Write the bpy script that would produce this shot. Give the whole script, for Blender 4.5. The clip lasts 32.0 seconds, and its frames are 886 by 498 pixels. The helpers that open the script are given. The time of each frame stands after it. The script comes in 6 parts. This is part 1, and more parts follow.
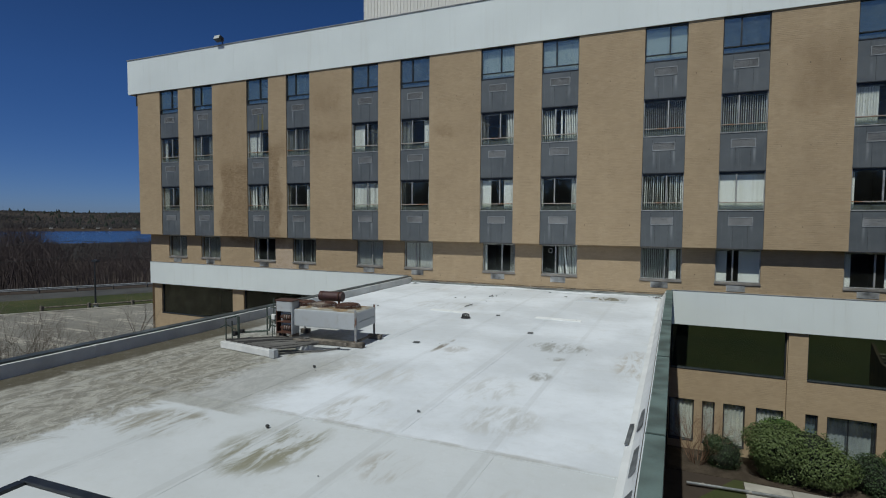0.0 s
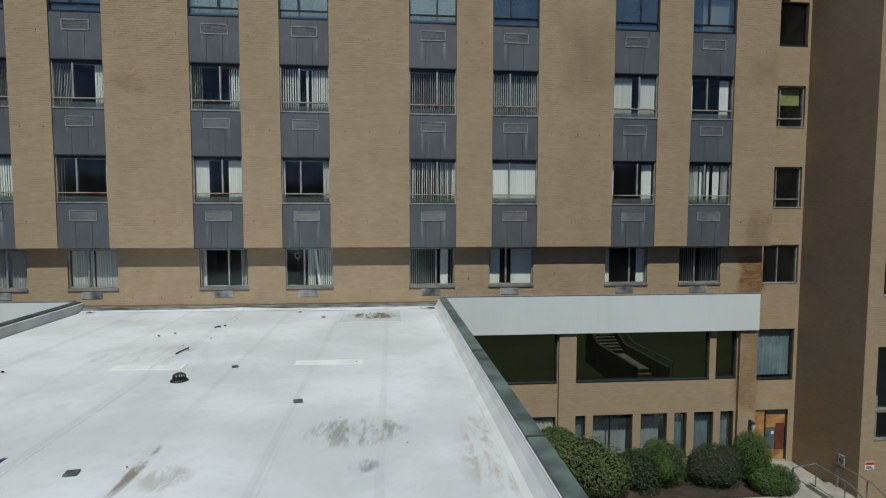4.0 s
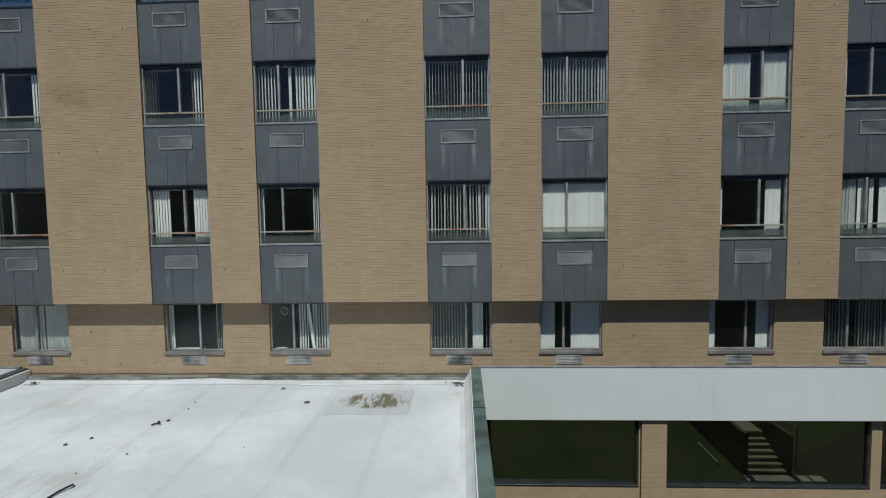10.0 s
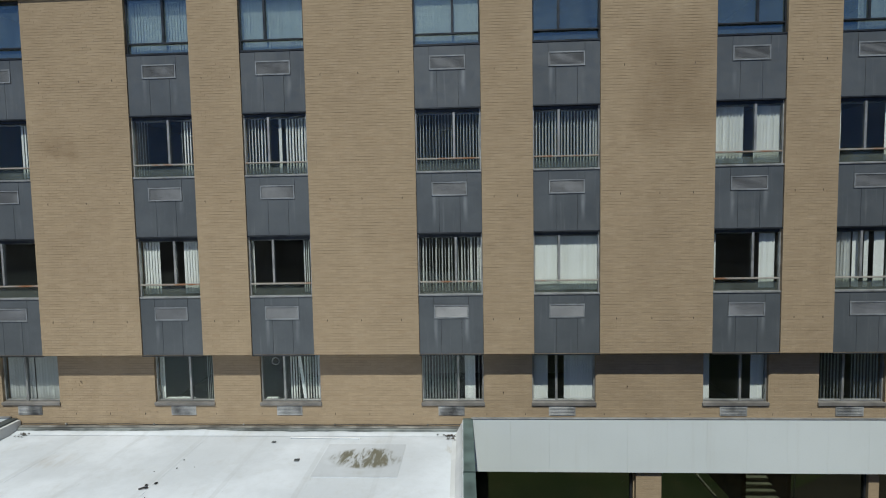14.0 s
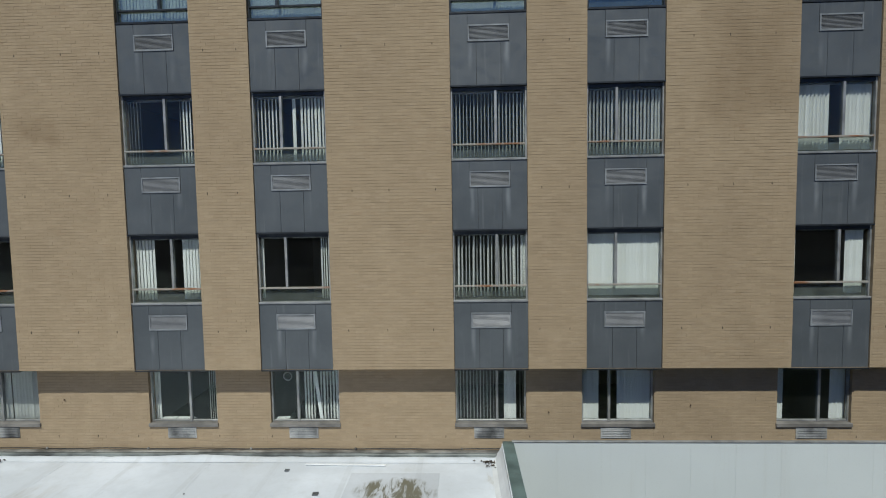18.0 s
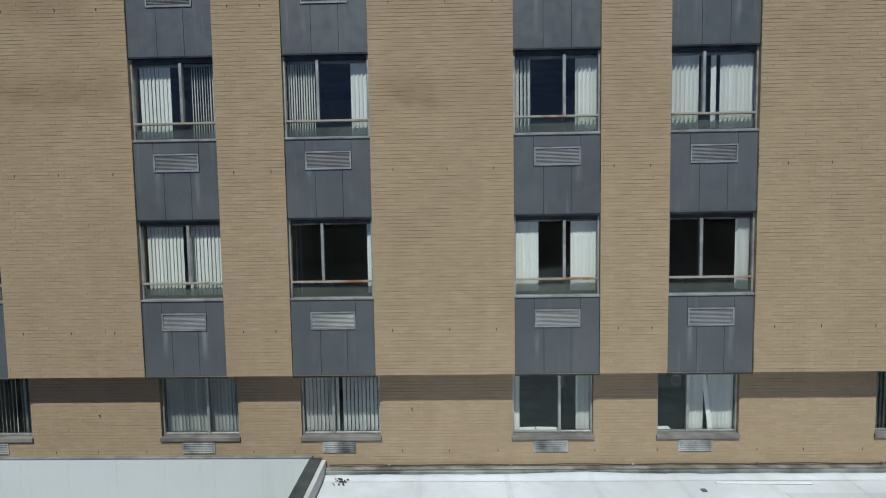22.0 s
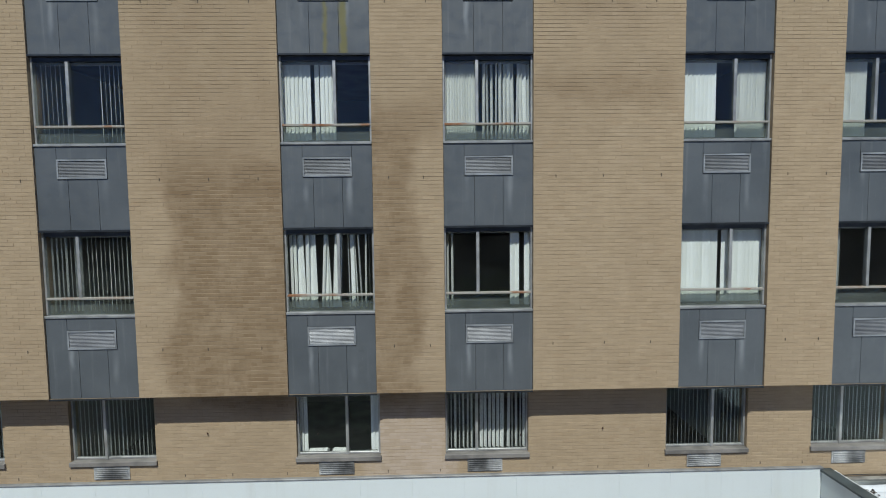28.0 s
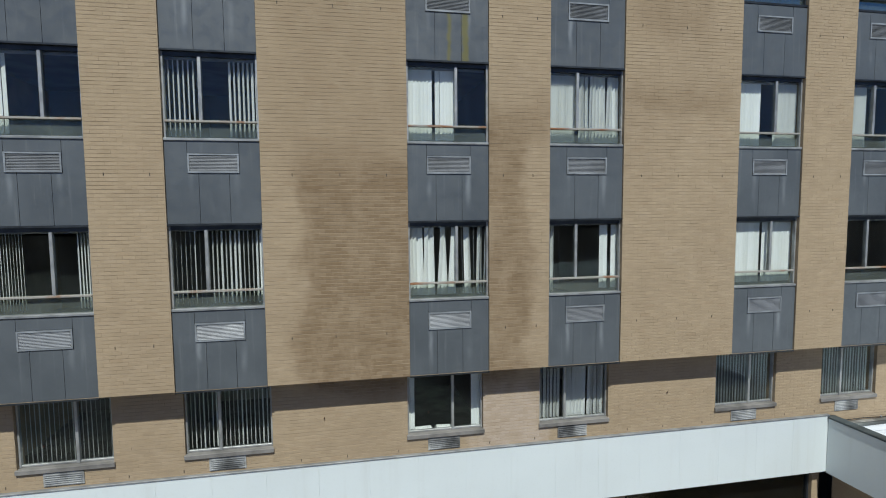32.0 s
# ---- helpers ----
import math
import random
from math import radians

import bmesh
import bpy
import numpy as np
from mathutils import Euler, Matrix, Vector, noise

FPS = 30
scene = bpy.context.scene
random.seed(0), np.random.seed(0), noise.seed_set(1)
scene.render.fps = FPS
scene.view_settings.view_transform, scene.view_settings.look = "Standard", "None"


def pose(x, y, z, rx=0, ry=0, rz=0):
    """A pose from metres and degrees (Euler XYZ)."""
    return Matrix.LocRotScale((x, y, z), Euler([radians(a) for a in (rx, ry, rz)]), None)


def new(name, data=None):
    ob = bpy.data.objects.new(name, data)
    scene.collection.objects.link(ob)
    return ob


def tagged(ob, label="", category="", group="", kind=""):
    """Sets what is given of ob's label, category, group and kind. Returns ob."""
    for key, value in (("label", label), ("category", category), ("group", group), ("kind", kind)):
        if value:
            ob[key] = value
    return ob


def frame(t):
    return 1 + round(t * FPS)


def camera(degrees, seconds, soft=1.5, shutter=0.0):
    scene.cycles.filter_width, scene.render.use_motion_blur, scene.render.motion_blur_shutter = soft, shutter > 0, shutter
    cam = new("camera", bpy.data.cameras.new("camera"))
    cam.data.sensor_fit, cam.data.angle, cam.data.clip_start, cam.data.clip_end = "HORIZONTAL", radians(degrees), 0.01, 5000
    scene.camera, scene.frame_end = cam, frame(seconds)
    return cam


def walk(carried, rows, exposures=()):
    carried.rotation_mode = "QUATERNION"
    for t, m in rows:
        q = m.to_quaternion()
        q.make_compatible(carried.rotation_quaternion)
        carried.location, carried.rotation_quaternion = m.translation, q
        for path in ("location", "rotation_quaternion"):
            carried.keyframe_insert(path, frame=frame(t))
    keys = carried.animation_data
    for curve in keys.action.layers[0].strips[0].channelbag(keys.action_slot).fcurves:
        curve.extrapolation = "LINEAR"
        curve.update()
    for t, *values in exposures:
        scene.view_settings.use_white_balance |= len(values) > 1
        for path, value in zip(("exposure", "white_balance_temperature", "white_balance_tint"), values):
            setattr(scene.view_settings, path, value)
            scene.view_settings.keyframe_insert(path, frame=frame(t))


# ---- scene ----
cam = camera(78.9, 32.0, 1.1)
METRES, EYE, TILT, LEAN, TURN = 40.0, 10.0, 0.0, 0.0, 24.2
ROWS = [
    (0.0, 0.0, 0.0, 0.0, 0.02, -3.11, -0.38),
    (0.5, -0.0023, 0.0074, 0.0006, -0.07, -3.12, -0.29),
    (1.0, -0.0037, 0.0197, 0.0012, -0.08, -3.16, -0.2),
    (1.5, -0.0042, 0.0378, 0.0017, -1.72, -3.29, -0.13),
    (2.0, -0.0039, 0.0566, 0.0014, -6.1, -3.39, -0.12),
    (2.5, -0.0025, 0.0789, 0.0017, -11.83, -3.52, -0.1),
    (3.0, -0.0013, 0.1014, 0.0019, -16.65, -3.6, -0.1),
    (3.5, 0.0015, 0.1248, 0.0029, -25.39, -3.75, -0.16),
    (4.0, 0.0042, 0.146, 0.0024, -29.38, -3.76, -0.11),
    (4.5, 0.0085, 0.1664, 0.0021, -30.24, -3.78, -0.02),
    (6.5, 0.0276, 0.1916, 0.0035, -31.01, -3.91, 0.39),
    (7.0, 0.0385, 0.2006, 0.0039, -31.36, -3.91, 0.49),
    (7.5, 0.0511, 0.2119, 0.0031, -25.87, -3.81, 0.77),
    (8.0, 0.0644, 0.222, 0.0043, -22.58, -4.0, 0.82),
    (8.5, 0.0773, 0.2337, 0.0087, -21.8, -4.06, 0.87),
    (9.0, 0.087, 0.2428, 0.0133, -21.7, -4.11, 0.87),
    (9.5, 0.092, 0.2468, 0.0212, -21.6, -4.18, 0.86),
    (10.0, 0.0931, 0.2464, 0.0311, -21.42, -4.15, 0.9),
    (10.5, 0.0931, 0.245, 0.033, -21.33, -3.98, 0.93),
    (11.0, 0.0937, 0.2444, 0.039, -21.27, -4.0, 0.93),
    (11.5, 0.0945, 0.2454, 0.0467, -21.29, -3.99, 0.94),
    (12.0, 0.0949, 0.2463, 0.0516, -21.3, -4.06, 0.97),
    (12.5, 0.0955, 0.2468, 0.0598, -21.23, -3.98, 0.98),
    (13.0, 0.0962, 0.2465, 0.0622, -21.23, -4.0, 0.99),
    (13.5, 0.0977, 0.2459, 0.0625, -21.28, -3.98, 1.01),
    (14.0, 0.1009, 0.2484, 0.0622, -21.32, -3.93, 1.02),
    (14.5, 0.1063, 0.2525, 0.0617, -21.31, -3.92, 1.02),
    (16.5, 0.1243, 0.2741, 0.0605, -21.62, -3.92, 1.03),
    (17.0, 0.1209, 0.2794, 0.0609, -21.68, -4.02, 1.02),
    (17.5, 0.1106, 0.287, 0.0604, -21.79, -4.02, 0.99),
    (18.0, 0.0947, 0.2977, 0.0599, -21.83, -4.07, 0.96),
    (18.5, 0.0725, 0.3127, 0.0588, -21.78, -4.06, 0.92),
    (19.0, 0.0483, 0.3284, 0.058, -21.93, -4.14, 0.91),
    (19.5, 0.0207, 0.3458, 0.0562, -22.01, -4.12, 0.89),
    (20.0, -0.0026, 0.3607, 0.0545, -22.13, -4.1, 0.86),
    (20.5, -0.0296, 0.3783, 0.0534, -22.39, -4.18, 0.85),
    (21.0, -0.05, 0.3923, 0.0525, -22.46, -4.2, 0.87),
    (21.5, -0.0712, 0.4073, 0.0518, -22.65, -4.11, 0.87),
    (22.0, -0.0855, 0.4176, 0.0519, -22.87, -4.06, 0.9),
    (22.5, -0.0921, 0.421, 0.0527, -22.99, -4.09, 0.88),
    (23.0, -0.1002, 0.4257, 0.0532, -23.07, -4.07, 0.89),
    (23.5, -0.1112, 0.4325, 0.0543, -23.26, -4.13, 0.85),
    (24.0, -0.1235, 0.4401, 0.0551, -23.4, -4.13, 0.85),
    (24.5, -0.1405, 0.4499, 0.0561, -23.65, -4.13, 0.81),
    (26.5, -0.2346, 0.4964, 0.0565, -24.63, -3.94, 0.71),
    (27.0, -0.2622, 0.5089, 0.0567, -24.9, -4.11, 0.67),
    (27.5, -0.294, 0.5236, 0.0573, -25.29, -4.23, 0.65),
    (28.0, -0.3233, 0.5373, 0.0572, -25.61, -4.25, 0.64),
    (28.5, -0.3545, 0.5512, 0.0574, -25.99, -4.31, 0.65),
    (29.0, -0.3797, 0.5609, 0.057, -26.22, -4.26, 0.73),
    (29.5, -0.3976, 0.565, 0.0575, -26.4, -4.41, 0.77),
    (30.0, -0.4103, 0.5665, 0.0578, -26.52, -4.36, 0.84),
    (30.5, -0.4159, 0.5642, 0.0577, -26.78, -4.31, 0.89),
    (31.0, -0.4172, 0.5613, 0.0573, -27.05, -4.29, 0.86),
    (31.5, -0.4189, 0.5609, 0.0568, -31.04, -4.35, 0.71),
    (32.0, -0.4198, 0.5639, 0.0566, -35.34, -4.56, 0.46),
]
walk(cam, [(t, pose(0, 0, EYE, TILT, LEAN, TURN) @ pose(METRES * x, METRES * y, METRES * z, 90 + pitch, roll, yaw)) for t, x, y, z, yaw, pitch, roll in ROWS],
     [(t, e, k, 3) for t, e, k in ((0, -0.47, 6330), (4, -0.44, 6430), (9, -0.44, 6390), (13, -0.29, 6350), (18, -0.28, 6300), (23, -0.20, 6230), (28, 0.06, 6190), (32, 0.14, 6150))])

# ---------------------------------------------------------------- light
SUN_DIR = Vector((0.095, 1.0, -1.40)).normalized()
world = bpy.data.worlds.new("sky")
scene.world = world
world.use_nodes = True
wt = world.node_tree
sky = wt.nodes.new("ShaderNodeTexSky")
sky.sky_type = "NISHITA"
sky.sun_disc = False
sky.sun_elevation = radians(54)
sky.sun_rotation = radians(191)
sky.altitude = 60
sky.air_density = 0.42
sky.dust_density = 0.5
sky.ozone_density = 4.0
hsv = wt.nodes.new("ShaderNodeHueSaturation")
hsv.inputs["Saturation"].default_value = 1.18
tint = wt.nodes.new("ShaderNodeMix")
tint.data_type, tint.blend_type = "RGBA", "MULTIPLY"
tint.inputs[0].default_value = 1.0
tint.inputs[7].default_value = (0.88, 0.88, 1.08, 1)
wt.links.new(sky.outputs[0], hsv.inputs["Color"])
wt.links.new(hsv.outputs[0], tint.inputs[6])
# clear, dry air: a deeper blue towards the horizon all round
co = wt.nodes.new("ShaderNodeTexCoord")
xyz = wt.nodes.new("ShaderNodeSeparateXYZ")
deep = wt.nodes.new("ShaderNodeMapRange")
for k, v in enumerate((0.0, 0.22, 0.87, 1.12)):
    deep.inputs[k + 1].default_value = v
dim = wt.nodes.new("ShaderNodeMix")
dim.data_type, dim.blend_type = "RGBA", "MULTIPLY"
dim.inputs[0].default_value = 1.0
wt.links.new(co.outputs["Generated"], xyz.inputs[0])
wt.links.new(xyz.outputs[2], deep.inputs[0])
wt.links.new(tint.outputs[2], dim.inputs[6])
wt.links.new(deep.outputs[0], dim.inputs[7])
high = wt.nodes.new("ShaderNodeMapRange")
high.interpolation_type = "SMOOTHSTEP"
for k, v in enumerate((0.20, 1.0, 0.0, 1.0)):
    high.inputs[k + 1].default_value = v
zenith = wt.nodes.new("ShaderNodeMix")
zenith.data_type, zenith.blend_type = "RGBA", "MULTIPLY"
zenith.inputs[7].default_value = (0.60, 0.53, 0.42, 1)
wt.links.new(xyz.outputs[2], high.inputs[0])
wt.links.new(high.outputs[0], zenith.inputs[0])
wt.links.new(dim.outputs[2], zenith.inputs[6])
wt.links.new(zenith.outputs[2], wt.nodes["Background"].inputs[0])
wt.nodes["Background"].inputs[1].default_value = 0.082
sun_data = bpy.data.lights.new("sun", "SUN")
sun_data.energy = 4.05
sun_data.angle = radians(0.53)
sun_data.color = (1.0, 0.98, 0.945)
sun = new("sun", sun_data)
sun.rotation_euler = SUN_DIR.to_track_quat("-Z", "Y").to_euler()

# ---------------------------------------------------------------- material helpers


class Nodes:
    """A small wrapper that adds nodes to one material and links them."""

    def __init__(self, name, rough=0.6, metal=0.0, spec=0.5):
        self.m = bpy.data.materials.new(name)
        self.m.use_nodes = True
        self.t = self.m.node_tree
        self.b = self.t.nodes["Principled BSDF"]
        self.b.inputs["Roughness"].default_value = rough
        self.b.inputs["Metallic"].default_value = metal
        self.b.inputs["Specular IOR Level"].default_value = spec
        self.geo = self.t.nodes.new("ShaderNodeNewGeometry")

    def set(self, sock, v):
        if isinstance(v, bpy.types.NodeSocket):
            self.t.links.new(v, sock)
        elif isinstance(v, (tuple, list)) and len(v) == 3 and sock.type == "RGBA":
            sock.default_value = (*v, 1)
        else:
            sock.default_value = v

    def math(self, op, a, b=0.0, clamp=False):
        n = self.t.nodes.new("ShaderNodeMath")
        n.operation, n.use_clamp = op, clamp
        self.set(n.inputs[0], a)
        self.set(n.inputs[1], b)
        return n.outputs[0]

    def mix(self, f, a, b, mode="MIX"):
        n = self.t.nodes.new("ShaderNodeMix")
        n.data_type, n.blend_type = "RGBA", mode
        self.set(n.inputs[0], f)
        self.set(n.inputs[6], a)
        self.set(n.inputs[7], b)
        return n.outputs[2]

    def ramp(self, v, lo, hi, a=0.0, b=1.0, smooth=True):
        n = self.t.nodes.new("ShaderNodeMapRange")
        n.interpolation_type = "SMOOTHSTEP" if smooth else "LINEAR"
        for i, x in enumerate((v, lo, hi, a, b)):
            self.set(n.inputs[i], x)
        return n.outputs[0]

    def pos(self, scale=(1, 1, 1), rot=0.0):
        n = self.t.nodes.new("ShaderNodeMapping")
        self.t.links.new(self.geo.outputs["Position"], n.inputs[0])
        n.inputs["Scale"].default_value = scale
        n.inputs["Rotation"].default_value = (0, 0, rot)
        return n.outputs[0]

    def xyz(self):
        n = self.t.nodes.new("ShaderNodeSeparateXYZ")
        self.t.links.new(self.geo.outputs["Position"], n.inputs[0])
        return n.outputs

    def noise(self, scale, detail=4, rough=0.55, vec=None, dist=0.0):
        n = self.t.nodes.new("ShaderNodeTexNoise")
        self.t.links.new(vec if vec is not None else self.geo.outputs["Position"], n.inputs["Vector"])
        n.inputs["Scale"].default_value = scale
        n.inputs["Detail"].default_value = detail
        n.inputs["Roughness"].default_value = rough
        n.inputs["Distortion"].default_value = dist
        return n.outputs[0]

    def bump(self, h, strength=0.3, dist=0.01):
        n = self.t.nodes.new("ShaderNodeBump")
        n.inputs["Strength"].default_value = strength
        n.inputs["Distance"].default_value = dist
        self.t.links.new(h, n.inputs["Height"])
        self.t.links.new(n.outputs[0], self.b.inputs["Normal"])

    def island(self):
        """A number per piece, from the object and from the island in its mesh."""
        o = self.t.nodes.new("ShaderNodeObjectInfo")
        s = self.math("ADD", self.geo.outputs["Random Per Island"], o.outputs["Random"])
        return self.math("FRACT", s)

    def window(self, x0, x1, z0, z1, soft, wob):
        """1 inside a patch of the wall's x and z with a soft, wobbling edge."""
        p = self.xyz()
        x = self.math("ADD", p[0], wob)
        z = self.math("ADD", p[2], wob)
        m = self.math("MULTIPLY", self.ramp(x, x0 - soft, x0 + soft), self.ramp(x, x1 - soft, x1 + soft, 1, 0))
        n = self.math("MULTIPLY", self.ramp(z, z0 - soft, z0 + soft), self.ramp(z, z1 - soft * 2, z1 + soft * 2, 1, 0))
        return self.math("MULTIPLY", m, n)

    def color(self, c):
        self.set(self.b.inputs["Base Color"], c)
        return self.m


def plain(name, c, rough=0.6, metal=0.0, vary=0.12, scale=3.0, fine=40.0, spec=0.5, bump=0.0):
    """A surface of one colour with two scales of wear in it."""
    n = Nodes(name, rough, metal, spec)
    dark = tuple(x * (1 - vary * 2) for x in c)
    light = tuple(min(1, x * (1 + vary)) for x in c)
    a = n.mix(n.ramp(n.noise(scale), 0.3, 0.7), dark, light)
    b = n.mix(n.math("MULTIPLY", n.ramp(n.noise(fine, 2), 0.45, 0.75), vary), a, tuple(x * 0.55 for x in c))
    n.set(n.b.inputs["Roughness"], n.ramp(n.noise(scale * 4), 0.2, 0.8, max(0, rough - 0.1), min(1, rough + 0.12)))
    if bump:
        n.bump(n.noise(fine, 3), bump, 0.01)
    return n.color(b)


def brick_material(name, stains=(), tone=1.0):
    n = Nodes(name, 0.86, 0, 0.25)
    r = n.island()
    c = n.mix(r, (0.354 * tone, 0.270 * tone, 0.171 * tone), (0.400 * tone, 0.306 * tone, 0.196 * tone))
    c = n.mix(n.math("MULTIPLY", n.ramp(r, 0.95, 0.99), 0.28), c, (0.27, 0.181, 0.103))
    c = n.mix(n.math("MULTIPLY", n.ramp(n.noise(0.55, 5, 0.6), 0.42, 0.72), 0.30), c, (0.27, 0.200, 0.127))
    c = n.mix(n.math("MULTIPLY", n.ramp(n.noise(0.9, 3, 0.6, n.pos((2.4, 1, 0.35))), 0.5, 0.8), 0.22), c, (0.50, 0.391, 0.254))
    c = n.mix(n.math("MULTIPLY", n.ramp(n.noise(2.6, 5, 0.65, n.pos((1, 1, 1.6))), 0.5, 0.72), 0.20), c, (0.47, 0.376, 0.268))
    c = n.mix(n.math("MULTIPLY", n.ramp(n.noise(5.5, 6, 0.72, n.pos((0.8, 1, 2.4))), 0.52, 0.68), 0.22), c, (0.25, 0.181, 0.108))
    c = n.mix(n.math("MULTIPLY", n.ramp(n.noise(90, 3), 0.4, 0.8), 0.35), c, (0.22, 0.156, 0.094))
    wob = n.math("MULTIPLY", n.math("SUBTRACT", n.noise(0.8, 5, 0.65), 0.5), 1.5)
    for x0, x1, z0, z1, soft, k, tint in stains:
        m = n.window(x0, x1, z0, z1, soft, wob)
        m = n.math("MULTIPLY", m, n.ramp(n.noise(2.2, 6, 0.72, n.pos((1, 1, 0.5))), 0.25, 0.58, 0.40, 1))
        m = n.math("MULTIPLY", m, n.ramp(r, 0.0, 0.8, 0.7, 1.1))
        c = n.mix(n.math("MULTIPLY", m, k), c, tint)
    n.bump(n.noise(140, 3), 0.25, 0.004)
    return n.color(c)


DAMP = (0.178, 0.117, 0.062)
STAINS = [(-25.2, -22.7, 8.6, 13.2, 0.22, 0.75, DAMP), (-25.6, -23.0, 12.6, 18.0, 0.45, 0.28, DAMP),
          (-21.75, -20.85, 8.6, 13.9, 0.18, 0.72, DAMP), (-21.7, -20.3, 13.5, 14.3, 0.25, 0.5, DAMP),
          (-18.8, -16.9, 15.6, 17.2, 0.4, 0.35, DAMP), (-18.7, -16.1, 14.2, 14.75, 0.3, 0.5, DAMP), (-11.4, -9.0, 14.1, 14.7, 0.35, 0.18, DAMP), (3.6, 5.4, 14.2, 16.6, 0.35, 0.38, DAMP),
          (10.55, 11.6, 8.8, 10.2, 0.2, 0.55, DAMP), (10.5, 11.5, 14.5, 15.6, 0.3, 0.4, DAMP),
          (10.65, 11.8, 7.0, 8.6, 0.15, 0.95, (0.19, 0.093, 0.038)), (-11.2, -10.2, 14.0, 14.4, 0.2, 0.5, DAMP),
          (10.7, 11.7, 2.6, 6.1, 0.2, 0.65, (0.20, 0.112, 0.047)), (-21.9, -20.2, 6.9, 8.4, 0.15, 0.55, (0.50, 0.410, 0.338))]
M_BRICK = brick_material("buff_brick", STAINS)
M_MORTAR = plain("mortar", (0.350, 0.266, 0.172), 0.95, 0, 0.16, 1.5, 60, 0.2, 0.3)


def white_panel(name, c):
    n = Nodes(name, 0.45, 0, 0.4)
    a = n.mix(n.ramp(n.noise(0.35, 3), 0.3, 0.7), tuple(x * 0.93 for x in c), c)
    s = n.ramp(n.noise(1.0, 5, 0.6, n.pos((3.5, 3.5, 0.18))), 0.52, 0.78)
    a = n.mix(n.math("MULTIPLY", s, 0.16), a, (0.42, 0.40, 0.33))
    a = n.mix(n.math("MULTIPLY", n.ramp(n.noise(30, 3), 0.55, 0.8), 0.10), a, (0.35, 0.34, 0.30))
    return n.color(a)


M_WHITE = white_panel("white_metal_panel", (0.675, 0.718, 0.702))
M_SIDING = white_panel("ribbed_siding", (0.64, 0.625, 0.573))


def spandrel_streaks(n, old):
    """Chalky runs below the louvre's two corners, a green run on one panel."""
    tc = n.t.nodes.new("ShaderNodeTexCoord")
    s = n.t.nodes.new("ShaderNodeSeparateXYZ")
    n.t.links.new(tc.outputs["Object"], s.inputs[0])
    jit = n.math("MULTIPLY", n.math("SUBTRACT", n.noise(3, 4, 0.6, n.pos((1, 1, 0.6))), 0.5), 0.10)
    x = n.math("ADD", s.outputs[0], jit)
    below = n.math("MULTIPLY", n.ramp(s.outputs[2], 0.10, 0.75), n.ramp(s.outputs[2], 0.86, 0.92, 1, 0))
    c = old
    for u, w in ((0.43, 0.035), (1.20, 0.04)):
        d = n.math("ABSOLUTE", n.math("SUBTRACT", x, u))
        m = n.math("MULTIPLY", n.ramp(d, 0.0, w * 2, 1, 0), below)
        c = n.mix(n.math("MULTIPLY", m, n.ramp(n.noise(0.7, 2), 0.42, 0.65, 0.03, 0.5)), c, (0.31, 0.33, 0.34))
    wob = n.math("MULTIPLY", n.math("SUBTRACT", n.noise(6, 4), 0.5), 0.25)
    for x0, x1 in ((-22.42, -22.36), (-22.14, -22.02)):
        m = n.math("MULTIPLY", n.window(x0, x1, 14.9, 16.0, 0.04, n.math("MULTIPLY", wob, 0.4)), 0.85)
        c = n.mix(m, c, (0.14, 0.125, 0.03))
    return c


def spandrel_paint():
    n = Nodes("slate_grey_panel", 0.42, 0.0, 0.5)
    a = n.mix(n.ramp(n.noise(0.9, 4), 0.3, 0.7), (0.078, 0.087, 0.094), (0.101, 0.111, 0.118))
    run = n.ramp(n.noise(2.2, 4, 0.6, n.pos((5.0, 1, 0.25))), 0.55, 0.8)
    a = n.mix(n.math("MULTIPLY", run, 0.38), a, (0.20, 0.210, 0.211))
    dirt = n.ramp(n.noise(6, 5, 0.65), 0.58, 0.8)
    a = n.mix(n.math("MULTIPLY", dirt, 0.35), a, (0.05, 0.054, 0.058))
    a = n.mix(n.math("MULTIPLY", n.ramp(n.noise(55, 2), 0.66, 0.75), 0.3), a, (0.3, 0.293, 0.282))
    n.set(n.b.inputs["Roughness"], n.ramp(n.noise(5, 4), 0.3, 0.7, 0.34, 0.6))
    return n.color(spandrel_streaks(n, a))


M_SPANDREL = spandrel_paint()
M_ALU = plain("weathered_aluminium", (0.42, 0.42, 0.40), 0.45, 0.55, 0.15, 3, 50)
M_ALU_DARK = plain("dark_anodised_frame", (0.045, 0.050, 0.055), 0.42, 0.5, 0.2, 3, 50)
M_LOUVRE = plain("grey_louvre_blade", (0.20, 0.207, 0.215), 0.45, 0.1, 0.14, 1.2, 30)
M_GALV = plain("galvanised_louvre", (0.27, 0.285, 0.295), 0.5, 0.15, 0.15, 3, 60)
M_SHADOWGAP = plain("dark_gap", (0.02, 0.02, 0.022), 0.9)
M_WEEP = plain("weep_tube", (0.07, 0.055, 0.04), 0.9)
M_SILL = plain("grey_sill_metal", (0.30, 0.305, 0.30), 0.5, 0.3, 0.15, 3, 50)
M_SILL_STONE = plain("weathered_grey_sill", (0.215, 0.20, 0.18), 0.7, 0.1, 0.2, 2.2, 40)


